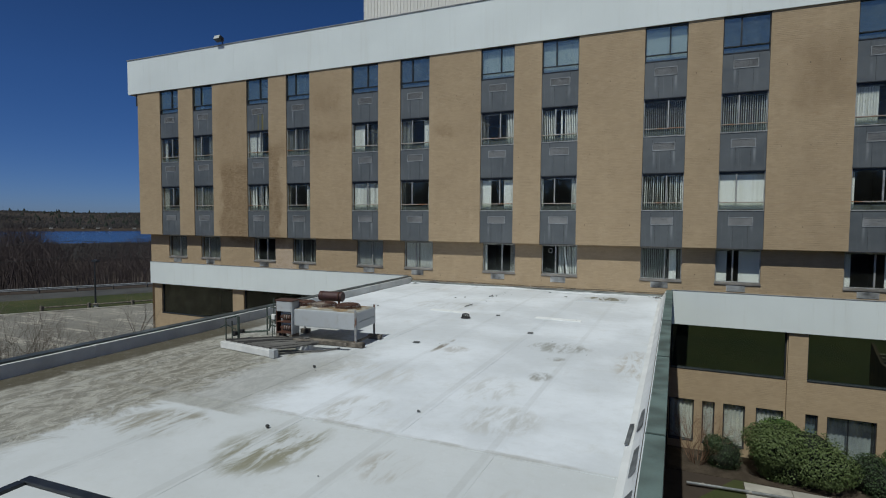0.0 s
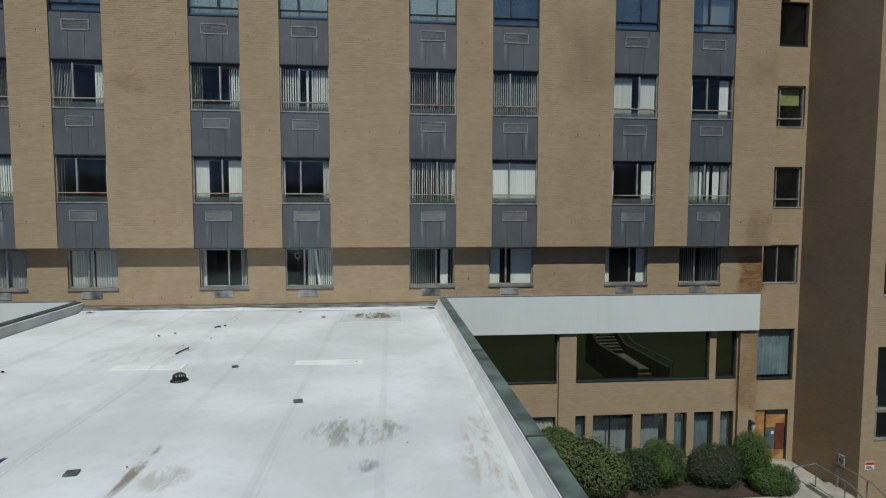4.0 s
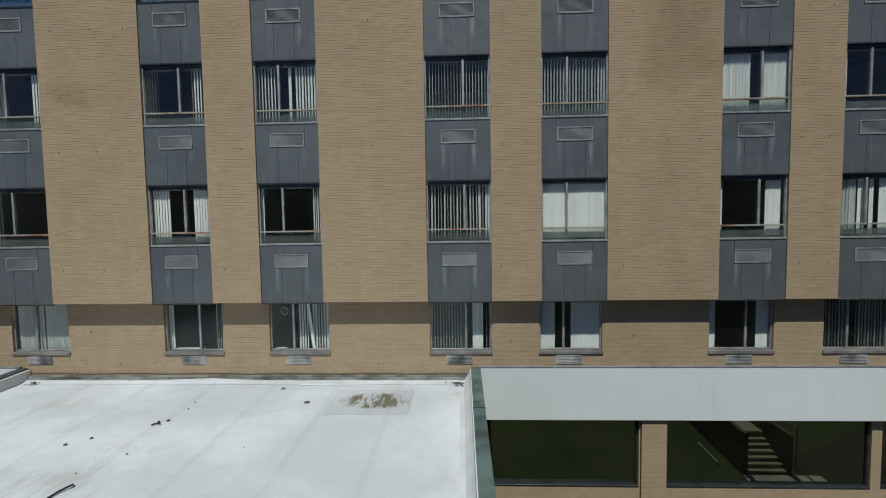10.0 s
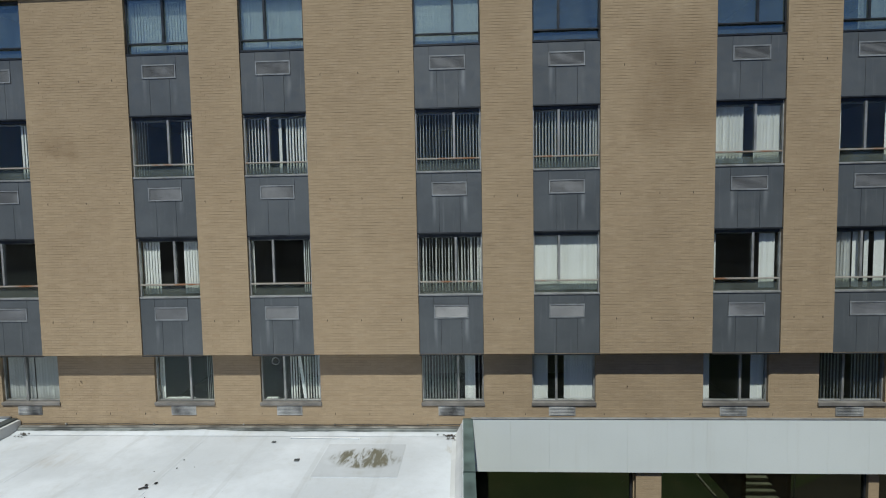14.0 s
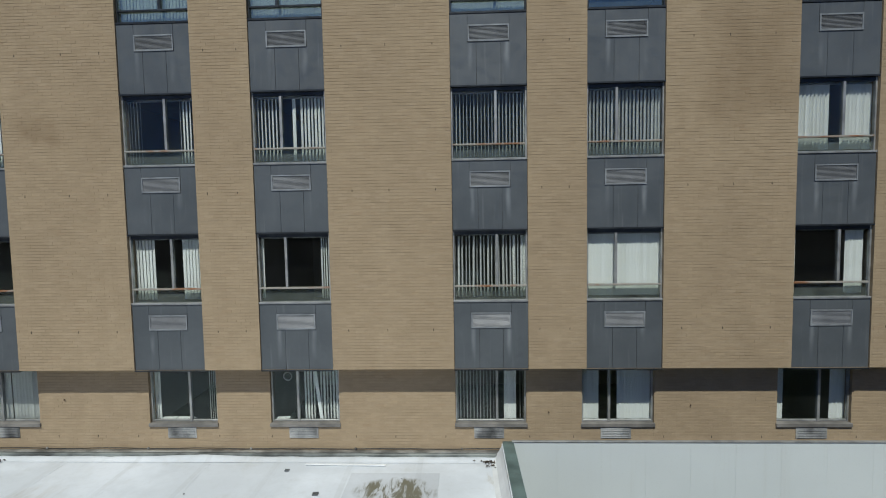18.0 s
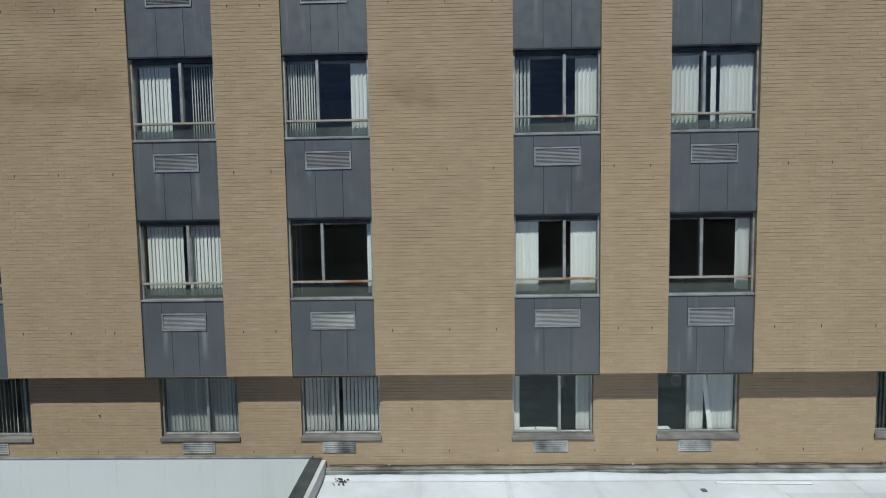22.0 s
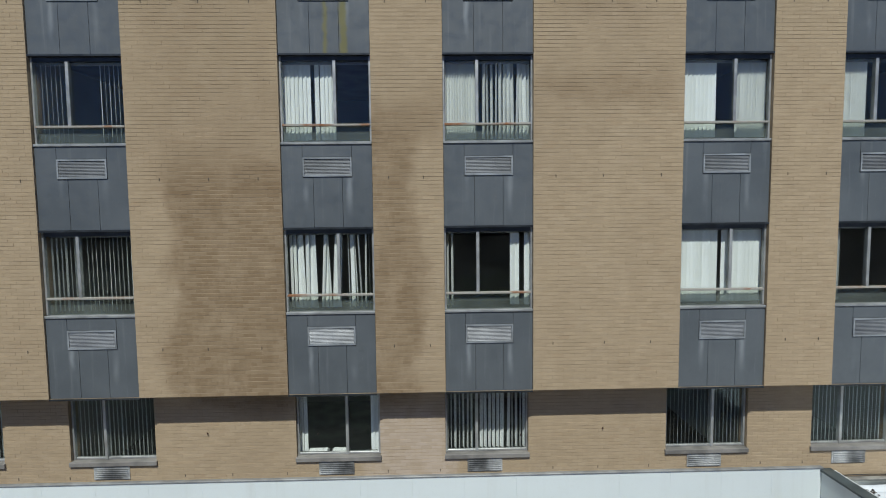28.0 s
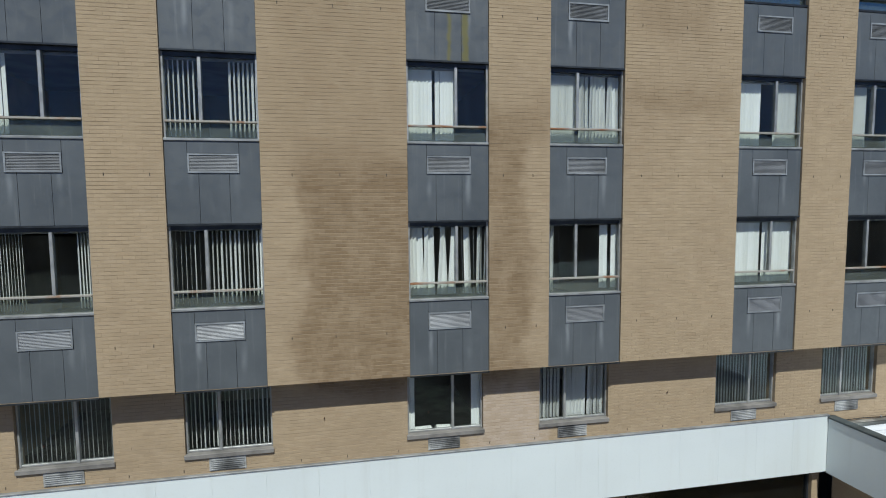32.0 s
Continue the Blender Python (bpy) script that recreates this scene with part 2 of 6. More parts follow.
def rusty(name, base, rust=(0.20, 0.075, 0.025), lo=0.42, hi=0.6, scale=3.0, rough=0.7, metal=0.2, speck=0.3):
    n = Nodes(name, rough, metal)
    a = n.mix(n.ramp(n.noise(scale, 5, 0.65), lo, hi), base, rust)
    a = n.mix(n.math("MULTIPLY", n.ramp(n.noise(24, 4), 0.5, 0.8), speck), a, tuple(x * 0.4 for x in rust))
    n.bump(n.noise(60, 3), 0.25, 0.005)
    return n.color(a)


M_RAIL_RUST = rusty("rust_streaked_bar", (0.34, 0.32, 0.28), (0.26, 0.12, 0.055), 0.48, 0.66, 1.6)
M_RUST = rusty("rusted_steel", (0.060, 0.030, 0.024), (0.105, 0.043, 0.024), 0.35, 0.7, 4, 0.85, 0.1)
M_TANK = rusty("maroon_tank_paint", (0.050, 0.022, 0.022), (0.075, 0.035, 0.028), 0.4, 0.75, 4, 0.55, 0.1)
M_RUSTY_GALV = rusty("rust_spotted_galvanised", (0.36, 0.36, 0.33), (0.23, 0.14, 0.07), 0.48, 0.70, 3.0, 0.6, 0.2, 0.15)
M_LEG = rusty("rust_streaked_angle_iron", (0.30, 0.31, 0.31), (0.13, 0.06, 0.035), 0.46, 0.60, 5.0, 0.6, 0.3, 0.4)
M_GUARD = rusty("rusty_guard_wire", (0.26, 0.22, 0.18), (0.085, 0.040, 0.026), 0.30, 0.46, 1.6, 0.8, 0.1, 0.4)
M_TRAY = rusty("rust_stained_tray", (0.40, 0.40, 0.36), (0.25, 0.175, 0.09), 0.42, 0.60, 2.2, 0.65, 0.1, 0.25)
M_SHEET = rusty("painted_sheet_metal", (0.42, 0.440, 0.451), (0.33, 0.303, 0.254), 0.55, 0.85, 2.5, 0.5, 0.1, 0.05)
M_WOODOLD = plain("weathered_timber", (0.20, 0.175, 0.145), 0.9, 0, 0.3, 6, 50, 0.2, 0.5)
M_RUBBER = plain("grey_weathered_lagging", (0.135, 0.13, 0.12), 0.8, 0, 0.14, 1.5, 60, 0.3, 0.3)
M_RUBBER_DARK = plain("black_pipe_lagging", (0.04, 0.038, 0.036), 0.75, 0, 0.2, 3, 60, 0.3, 0.3)
M_PIPE_GREEN = rusty("green_oxidised_pipe", (0.075, 0.10, 0.085), (0.16, 0.10, 0.05), 0.55, 0.75, 6, 0.6, 0.4)


def slat_material():
    n = Nodes("pvc_blind_slat", 0.55, 0, 0.3)
    o = n.t.nodes.new("ShaderNodeObjectInfo")
    a = n.mix(o.outputs["Random"], (0.78, 0.79, 0.74), (0.88, 0.89, 0.85))
    a = n.mix(n.math("MULTIPLY", n.ramp(n.noise(4, 4), 0.5, 0.8), 0.25), a, (0.50, 0.47, 0.38))
    return n.color(a)


M_SLAT = slat_material()


def glass(name, tint, ior, extra, rough=0.0, shine=0.94, dust_sheen=0.012, film=(0.50, 0.52, 0.48), coat=(1.0, 0.97, 0.80)):
    """A thin pane: what is behind it through a tint, and the sky and land mirrored in it."""
    m = bpy.data.materials.new(name)
    m.use_nodes = True
    t = m.node_tree
    t.nodes.remove(t.nodes["Principled BSDF"])
    out = t.nodes["Material Output"]
    lw = t.nodes.new("ShaderNodeLayerWeight")
    lw.inputs[0].default_value = 0.5
    p5 = t.nodes.new("ShaderNodeMath")
    p5.operation = "POWER"
    p5.inputs[1].default_value = 4.0
    t.links.new(lw.outputs["Facing"], p5.inputs[0])
    f = t.nodes.new("ShaderNodeMath")
    f.operation = "MULTIPLY_ADD"
    r0 = ((ior - 1) / (ior + 1)) ** 2
    f.inputs[1].default_value, f.inputs[2].default_value = 1 - r0, r0
    t.links.new(p5.outputs[0], f.inputs[0])
    add = t.nodes.new("ShaderNodeMath")
    add.operation, add.use_clamp = "ADD", True
    add.inputs[1].default_value = extra
    tr = t.nodes.new("ShaderNodeBsdfTransparent")
    tr.inputs[0].default_value = (*tint, 1)
    gl = t.nodes.new("ShaderNodeBsdfGlossy")
    gl.inputs["Color"].default_value = (shine * coat[0], shine * coat[1], shine * coat[2], 1)
    gl.inputs["Roughness"].default_value = rough
    mx = t.nodes.new("ShaderNodeMixShader")
    t.links.new(f.outputs[0], add.inputs[0])
    t.links.new(add.outputs[0], mx.inputs[0])
    t.links.new(tr.outputs[0], mx.inputs[1])
    t.links.new(gl.outputs[0], mx.inputs[2])
    df = t.nodes.new("ShaderNodeBsdfDiffuse")
    df.inputs[0].default_value = (*film, 1)
    geo = t.nodes.new("ShaderNodeNewGeometry")
    nz = t.nodes.new("ShaderNodeTexNoise")
    nz.inputs["Scale"].default_value, nz.inputs["Detail"].default_value = 1.7, 5
    t.links.new(geo.outputs["Position"], nz.inputs["Vector"])
    mr = t.nodes.new("ShaderNodeMapRange")
    mr.inputs[1].default_value, mr.inputs[2].default_value = 0.3, 0.7
    mr.inputs[3].default_value, mr.inputs[4].default_value = dust_sheen * 0.5, dust_sheen * 1.5
    t.links.new(nz.outputs[0], mr.inputs[0])
    top = t.nodes.new("ShaderNodeMixShader")
    t.links.new(mr.outputs[0], top.inputs[0])
    t.links.new(mx.outputs[0], top.inputs[1])
    t.links.new(df.outputs[0], top.inputs[2])
    t.links.new(top.outputs[0], out.inputs[0])
    return m


M_GLASS_LOWER = glass("grimy_window_glass", (0.90, 0.93, 0.90), 1.5, 0.02, 0.0, 0.42, 0.10, (0.42, 0.47, 0.43))
M_GLASS = glass("window_glass", (0.975, 0.985, 0.98), 1.5, 0.0, 0.0, 0.56, 0.006, (0.50, 0.52, 0.48), (0.80, 0.96, 0.94))
# greenish film on the coated pane paints its mirrored sky towards teal
M_GLASS_SKY = glass("coated_window_glass", (0.90, 0.94, 0.94), 1.6, 0.18, 0.0, 0.94, 0.06, (0.40, 0.50, 0.50), (0.94, 1.0, 0.82))
# pale film in this pane stands in for sunlit surroundings mirrored there
M_GLASS_GROUND = glass("streaky_ground_floor_glass", (0.93, 0.95, 0.95), 1.5, 0.05, 0.0, 0.8, 0.04, (0.42, 0.48, 0.48))
M_GLASS_DARK = glass("tinted_window_glass", (0.78, 0.79, 0.74), 1.5, 0.0, 0.0, 0.8, 0.007)
M_GLASS_MIRROR = glass("reflective_tinted_glass", (0.45, 0.46, 0.43), 1.5, 0.17, 0.0, 0.95, 0.004, (0.42, 0.47, 0.43), (0.86, 1.0, 0.80))
M_ROOM = plain("room_plaster", (0.34, 0.32, 0.28), 0.9, 0, 0.1, 0.7, 20)
M_ROOM_FLOOR = plain("room_carpet", (0.13, 0.12, 0.11), 0.95, 0, 0.2, 2, 60)
# near-black green puts mirrored greenery and an unlit interior into the colour
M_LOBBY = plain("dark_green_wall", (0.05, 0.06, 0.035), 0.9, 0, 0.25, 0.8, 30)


def membrane(name="white_roof_membrane", tone=1.0):
    """White roof sheet: chalky, dirty where water stands, brown-grey towards the worn corner."""
    n = Nodes(name, 0.62, 0, 0.35)
    p = n.xyz()
    base = n.mix(n.ramp(n.noise(0.35, 5, 0.62), 0.38, 0.66), (0.63, 0.66, 0.70), (0.77, 0.805, 0.86))
    brush = n.noise(2.0, 7, 0.72, n.pos((2.4, 0.55, 1), -0.15), 0.6)
    base = n.mix(n.math("MULTIPLY", n.ramp(n.noise(1.3, 6, 0.68), 0.5, 0.74), n.ramp(brush, 0.35, 0.65, 0.1, 0.42)), base, (0.50, 0.50, 0.47))
    base = n.mix(n.math("MULTIPLY", n.ramp(p[1], 6.90, 6.96, 1, 0), 0.62), base, (0.545, 0.565, 0.565))
    fine = n.math("MULTIPLY", n.math("SUBTRACT", n.noise(1.1, 7, 0.72, None, 0.9), 0.5), 2.6)
    x, y = n.math("ADD", p[0], fine), n.math("ADD", p[1], fine)
    brown = n.math("MULTIPLY", n.ramp(x, -8.75, -8.15, 1, 0), n.ramp(y, 10.5, 15.0, 1, 0))
    brown = n.math("MULTIPLY", brown, n.ramp(y, 3.4, 4.6))
    beyond = n.math("MULTIPLY", n.ramp(n.math("ADD", p[0], n.math("MULTIPLY", fine, 0.6)), -7.1, -6.3, 1, 0), n.ramp(n.math("ADD", p[1], n.math("MULTIPLY", fine, 0.12)), 6.46, 6.56))
    beyond = n.math("MULTIPLY", beyond, n.ramp(y, 9.0, 12.6, 1, 0))
    swirl = n.ramp(n.noise(1.5, 6, 0.68, n.pos((1.5, 0.8, 1), -0.2), 2.2), 0.40, 0.60)
    dirt = n.mix(swirl, (0.195, 0.183, 0.148), (0.39, 0.378, 0.33))
    dirt = n.mix(n.math("MULTIPLY", n.ramp(n.noise(0.9, 6, 0.7), 0.48, 0.70), 0.6), dirt, (0.20, 0.185, 0.145))
    dirt = n.mix(n.math("MULTIPLY", n.ramp(n.noise(7, 8, 0.78, n.pos((1.3, 0.8, 1), -0.2), 1.0), 0.46, 0.62), 0.5), dirt, (0.17, 0.158, 0.125))
    ridge = n.math("ABSOLUTE", n.math("SUBTRACT", n.noise(1.25, 4, 0.6, n.pos((1.2, 0.7, 1), -0.4), 2.6), 0.5))
    dirt = n.mix(n.math("MULTIPLY", n.ramp(ridge, 0.0, 0.018, 1, 0), 0.55), dirt, (0.54, 0.52, 0.46))
    c = n.mix(n.math("MULTIPLY", beyond, 0.72), base, n.mix(0.45, dirt, (0.36, 0.36, 0.34)))
    c = n.mix(n.math("MULTIPLY", brown, 0.94), c, dirt)
    edge = n.math("MULTIPLY", n.ramp(n.math("ADD", p[0], n.math("MULTIPLY", fine, 0.16)), -11.62, -11.40, 1, 0), n.ramp(y, 11, 19, 1, 0.0))
    c = n.mix(n.math("MULTIPLY", edge, n.ramp(n.noise(2.2, 6, 0.7), 0.30, 0.45, 0.7, 0.97)), c, (0.085, 0.074, 0.05))
    # dirt caught along the laps of the sheets
    for s in (-10.62, -8.90, -7.25, -5.62, -3.93, -2.38):
        d = n.math("ABSOLUTE", n.math("SUBTRACT", n.math("ADD", p[0], n.math("MULTIPLY", p[1], 0.006)), s + 0.09 - 0.07))
        m = n.math("MULTIPLY", n.ramp(n.math("ADD", d, n.math("MULTIPLY", fine, 0.012)), 0.045, 0.075, 1, 0), n.ramp(n.noise(0.8, 5, 0.65), 0.35, 0.62, 0.13, 0.30))
        c = n.mix(n.math("MULTIPLY", m, n.ramp(p[1], 8.0, 13.0, 1, 0.62)), c, (0.40, 0.41, 0.405))
    d = n.math("ABSOLUTE", n.math("SUBTRACT", p[1], 6.93))
    m = n.math("MULTIPLY", n.ramp(n.math("ADD", d, n.math("MULTIPLY", fine, 0.04)), 0.02, 0.12, 1, 0), n.ramp(n.noise(1.4, 5, 0.65), 0.42, 0.66, 0.0, 0.6))
    c = n.mix(m, c, (0.38, 0.375, 0.35))
    w2 = n.math("MULTIPLY", n.math("SUBTRACT", n.noise(1.1, 6, 0.7), 0.5), 2.0)
    for cx, cy, rx, ry, k, tint in [(-2.82, 13.5, 0.80, 0.6, 0.75, (0.25, 0.25, 0.225)), (-2.65, 10.8, 0.26, 0.34, 0.85, (0.25, 0.245, 0.215)),
                                    (-0.95, 12.6, 0.42, 1.4, 0.6, (0.36, 0.30, 0.22)), (-5.25, 5.75, 0.72, 0.95, 0.95, (0.25, 0.24, 0.17)),
                                    (-7.5, 5.75, 0.75, 0.62, 0.9, (0.28, 0.26, 0.205)), (-2.6, 8.2, 0.75, 0.7, 0.5, (0.40, 0.39, 0.35)),
                                    (-5.05, 7.6, 0.55, 0.8, 0.6, (0.40, 0.385, 0.34)), (-3.47, 5.96, 0.42, 0.5, 0.65, (0.36, 0.33, 0.28)),
                                    (-6.1, 9.5, 1.3, 0.9, 0.4, (0.45, 0.43, 0.38)), (-2.9, 22.8, 0.85, 0.50, 2.2, (0.20, 0.19, 0.14)),
                                    (-0.75, 23.3, 0.35, 0.6, 0.5, (0.40, 0.36, 0.28)), (-10.2, 22.6, 0.6, 0.4, 0.3, (0.45, 0.40, 0.33)),
                                    (-2.67, 12.35, 0.22, 0.20, 0.85, (0.25, 0.245, 0.215)), (-5.58, 12.5, 0.10, 0.8, 0.9, (0.22, 0.19, 0.15)), (-5.15, 12.2, 0.35, 0.35, 0.5, (0.33, 0.29, 0.24)), (-8.0, 18.6, 1.6, 1.0, 0.35, (0.44, 0.43, 0.40)),
                                    (-1.6, 5.3, 0.7, 0.8, 0.5, (0.42, 0.39, 0.33)), (-3.3, 9.6, 0.5, 0.9, 0.45, (0.42, 0.41, 0.37))]:
        ex = n.math("DIVIDE", n.math("SUBTRACT", n.math("ADD", p[0], n.math("MULTIPLY", w2, 0.4 * rx)), cx), rx)
        ey = n.math("DIVIDE", n.math("SUBTRACT", n.math("ADD", p[1], n.math("MULTIPLY", w2, 0.4 * ry)), cy), ry)
        d = n.math("ADD", n.math("MULTIPLY", ex, ex), n.math("MULTIPLY", ey, ey))
        m = n.math("MULTIPLY", n.ramp(d, 0.25, 1.3, 1, 0), n.ramp(brush, 0.42, 0.60, 0.06, 1))
        c = n.mix(n.math("MULTIPLY", m, k), c, tint)
    c = n.mix(n.math("MULTIPLY", n.ramp(n.noise(5, 7, 0.75, None, 0.6), 0.47, 0.66), 0.09), c, (0.42, 0.415, 0.39))
    c = n.mix(n.math("MULTIPLY", n.ramp(n.noise(9, 5, 0.7, n.pos((1.6, 0.7, 1), 0.3)), 0.60, 0.70), 0.2), c, (0.80, 0.83, 0.86))
    c = n.mix(n.math("MULTIPLY", n.ramp(n.noise(26, 4), 0.62, 0.75), 0.13), c, (0.35, 0.34, 0.30))
    n.bump(n.noise(1.6, 4, 0.6), 0.25, 0.04)
    return n.color(n.mix(1.0, c, (tone * 0.985, tone * 0.99, tone * 0.975), "MULTIPLY"))


M_MEMBRANE = membrane()
M_SEAM = membrane("roof_seam", 0.985)
M_FRESH = plain("clean_white_membrane", (0.82, 0.84, 0.84), 0.6, 0, 0.05, 1.5, 30, 0.35)
M_PATCHED = membrane("roof_repair_membrane", 0.86)
M_UPSTAND = plain("upstand_membrane", (0.70, 0.715, 0.71), 0.6, 0, 0.05, 1.6, 30, 0.4, 0.15)
M_CURB = plain("white_curb_membrane", (0.66, 0.664, 0.649), 0.65, 0, 0.1, 1.5, 25)
M_VENT = plain("pale_vent_metal", (0.36, 0.36, 0.345), 0.45, 0.15, 0.4, 1.9, 40)
M_FLASH = plain("grey_green_flashing", (0.20, 0.215, 0.20), 0.55, 0.1, 0.35, 1.5, 40)
M_COUNTER = plain("pale_counterflashing", (0.33, 0.32, 0.29), 0.6, 0.2, 0.3, 2.0, 40)
M_PARAPET = plain("grey_parapet_membrane", (0.62, 0.635, 0.625), 0.6, 0, 0.09, 1.2, 30, 0.4, 0.3)
M_COPING_WEST = plain("dark_grey_coping", (0.075, 0.09, 0.092), 0.5, 0.1, 0.3, 1.4, 45)
M_COPING_GREEN = plain("faded_green_coping", (0.125, 0.175, 0.165), 0.5, 0.1, 0.3, 1.4, 45)
M_COPING_DARK = plain("dark_green_fascia", (0.04, 0.062, 0.058), 0.5, 0.2, 0.25, 1.4, 45)
M_FLAP = plain("loose_dark_flashing", (0.11, 0.12, 0.125), 0.7, 0, 0.3, 5, 30)
M_BLACK = plain("black_cast_iron", (0.03, 0.03, 0.03), 0.6, 0.3)


def asphalt():
    n = Nodes("old_patched_asphalt", 0.9, 0, 0.3)
    a = n.mix(n.ramp(n.noise(0.12, 5), 0.35, 0.65), (0.175, 0.168, 0.146), (0.25, 0.238, 0.205))
    crack = n.ramp(n.noise(0.5, 7, 0.7, n.pos((0.35, 2.2, 1), 0.35), 1.2), 0.53, 0.6)
    a = n.mix(n.math("MULTIPLY", crack, 0.75), a, (0.44, 0.41, 0.345))
    a = n.mix(n.math("MULTIPLY", n.ramp(n.noise(9, 4), 0.5, 0.8), 0.4), a, (0.15, 0.148, 0.14))
    return n.color(a)


def ground_mat(name, c1, c2, c3, s):
    n = Nodes(name, 0.95, 0, 0.15)
    a = n.mix(n.ramp(n.noise(s, 5, 0.65), 0.35, 0.65), c1, c2)
    a = n.mix(n.math("MULTIPLY", n.ramp(n.noise(s * 9, 5, 0.7), 0.45, 0.75), 0.6), a, c3)
    n.bump(n.noise(s * 40, 3), 0.6, 0.05)
    return n.color(a)


M_ASPHALT = asphalt()
M_GRASS = ground_mat("spring_grass", (0.040, 0.052, 0.020), (0.066, 0.074, 0.028), (0.10, 0.082, 0.045), 0.12)
M_LEAFLITTER = ground_mat("leaf_litter_ground", (0.050, 0.039, 0.031), (0.070, 0.055, 0.043), (0.035, 0.029, 0.024), 0.05)
M_CONCRETE = plain("pale_concrete", (0.42, 0.40, 0.35), 0.85, 0, 0.15, 0.9, 40, 0.3, 0.2)
M_MULCH = ground_mat("bark_mulch", (0.06, 0.047, 0.034), (0.095, 0.075, 0.055), (0.035, 0.03, 0.024), 2.0)
M_ROAD = plain("road_asphalt", (0.066, 0.066, 0.062), 0.9, 0, 0.15, 0.4, 12)


def water():
    n = Nodes("lake_water", 0.18, 0, 0.5)
    n.bump(n.noise(0.5, 4, 0.6, n.pos((1, 1, 1))), 0.6, 0.3)
    return n.color((0.012, 0.035, 0.10))


M_WATER = water()


def bark(name, c):
    n = Nodes(name, 0.95, 0, 0.15)
    return n.color(n.mix(n.ramp(n.noise(3, 4, 0.6, n.pos((1, 1, 0.3))), 0.35, 0.65), tuple(x * 0.6 for x in c), c))


M_BARK = bark("grey_brown_bark", (0.085, 0.068, 0.055))
M_SAPLING = bark("pale_grey_bark", (0.19, 0.165, 0.14))
M_REED = bark("dry_brown_stems", (0.24, 0.15, 0.10))
M_TWIG = bark("bare_twigs", (0.082, 0.066, 0.064))


def foliage(name, a, b, rough=0.5):
    n = Nodes(name, rough, 0, 0.35)
    c = n.mix(n.geo.outputs["Random Per Island"], a, b)
    c = n.mix(n.math("MULTIPLY", n.ramp(n.noise(1.6, 4), 0.4, 0.7), 0.5), c, tuple(x * 0.6 for x in a))
    return n.color(c)


M_LEAF_LIGHT = foliage("rhododendron_leaves", (0.058, 0.088, 0.026), (0.110, 0.145, 0.050), 0.55)
M_LEAF_DARK = foliage("yew_leaves", (0.020, 0.038, 0.014), (0.045, 0.075, 0.026))
M_LEAF_YEW = foliage("clipped_yew_leaves", (0.035, 0.072, 0.014), (0.085, 0.140, 0.032))
M_FAR_WOOD = foliage("far_woodland", (0.029, 0.028, 0.028), (0.038, 0.035, 0.034), 0.95)
M_FAR_PINE = foliage("far_pines", (0.018, 0.026, 0.019), (0.030, 0.038, 0.027), 0.95)
M_SHADE = plain("yellowed_shade_cloth", (0.30, 0.31, 0.11), 0.8, 0, 0.12, 3, 40)
M_PLYWOOD = plain("orange_plywood", (0.40, 0.21, 0.07), 0.75, 0, 0.25, 2.5, 40)
M_DOOR_GREY = plain("grey_door_paint", (0.10, 0.115, 0.12), 0.55)
M_MAROON = plain("maroon_board", (0.14, 0.035, 0.025), 0.6)
M_SIGN_WHITE = plain("white_sign", (0.75, 0.75, 0.73), 0.5, 0, 0.05)
M_SIGN_RED = plain("red_sign", (0.50, 0.03, 0.03), 0.5, 0, 0.05)
M_SIGN_INK = plain("sign_ink", (0.03, 0.03, 0.03), 0.6)
M_STEEL = plain("grey_handrail_steel", (0.33, 0.34, 0.33), 0.4, 0.7, 0.15, 3, 40)
M_STAIR = plain("pale_worn_concrete", (0.36, 0.33, 0.26), 0.85, 0, 0.15, 1.2, 40)
M_STAIR_WALL = plain("brown_timber_retaining_wall", (0.13, 0.088, 0.060), 0.85, 0, 0.2, 2, 40)
M_SHADE_CORE = plain("shrub_shade", (0.012, 0.018, 0.008), 0.95)
M_CURTAIN = plain("cream_curtain", (0.74, 0.72, 0.64), 0.85, 0, 0.08, 2, 30)
M_LAMP_GLASS = plain("lamp_glass", (0.55, 0.57, 0.55), 0.15)

# ---------------------------------------------------------------- mesh helpers


def box(bm, x0, y0, z0, x1, y1, z1):
    v = [bm.verts.new((x, y, z)) for x in (x0, x1) for y in (y0, y1) for z in (z0, z1)]
    for f in ((0, 1, 3, 2), (4, 6, 7, 5), (0, 4, 5, 1), (2, 3, 7, 6), (0, 2, 6, 4), (1, 5, 7, 3)):
        bm.faces.new([v[i] for i in f])
    return v


def bevelled(bm, width=0.008, segments=1):
    bmesh.ops.bevel(bm, geom=list(bm.edges), offset=width, segments=segments, affect="EDGES", clamp_overlap=True)
    return bm


def one_box(*a, bevel=0.0):
    bm = bmesh.new()
    box(bm, *a)
    if bevel:
        bevelled(bm, bevel)
    return bm


def tube(bm, a, b, r0, r1=None, n=8, caps=True):
    a, b = Vector(a), Vector(b)
    r1 = r0 if r1 is None else r1
    q = (b - a).to_track_quat("Z", "Y")
    ring = []
    for p, r in ((a, r0), (b, r1)):
        ring.append([bm.verts.new(p + q @ Vector((r * math.cos(2 * math.pi * i / n), r * math.sin(2 * math.pi * i / n), 0))) for i in range(n)])
    for i in range(n):
        bm.faces.new((ring[0][i], ring[0][(i + 1) % n], ring[1][(i + 1) % n], ring[1][i]))
    if caps:
        bm.faces.new(ring[0][::-1])
        bm.faces.new(ring[1])


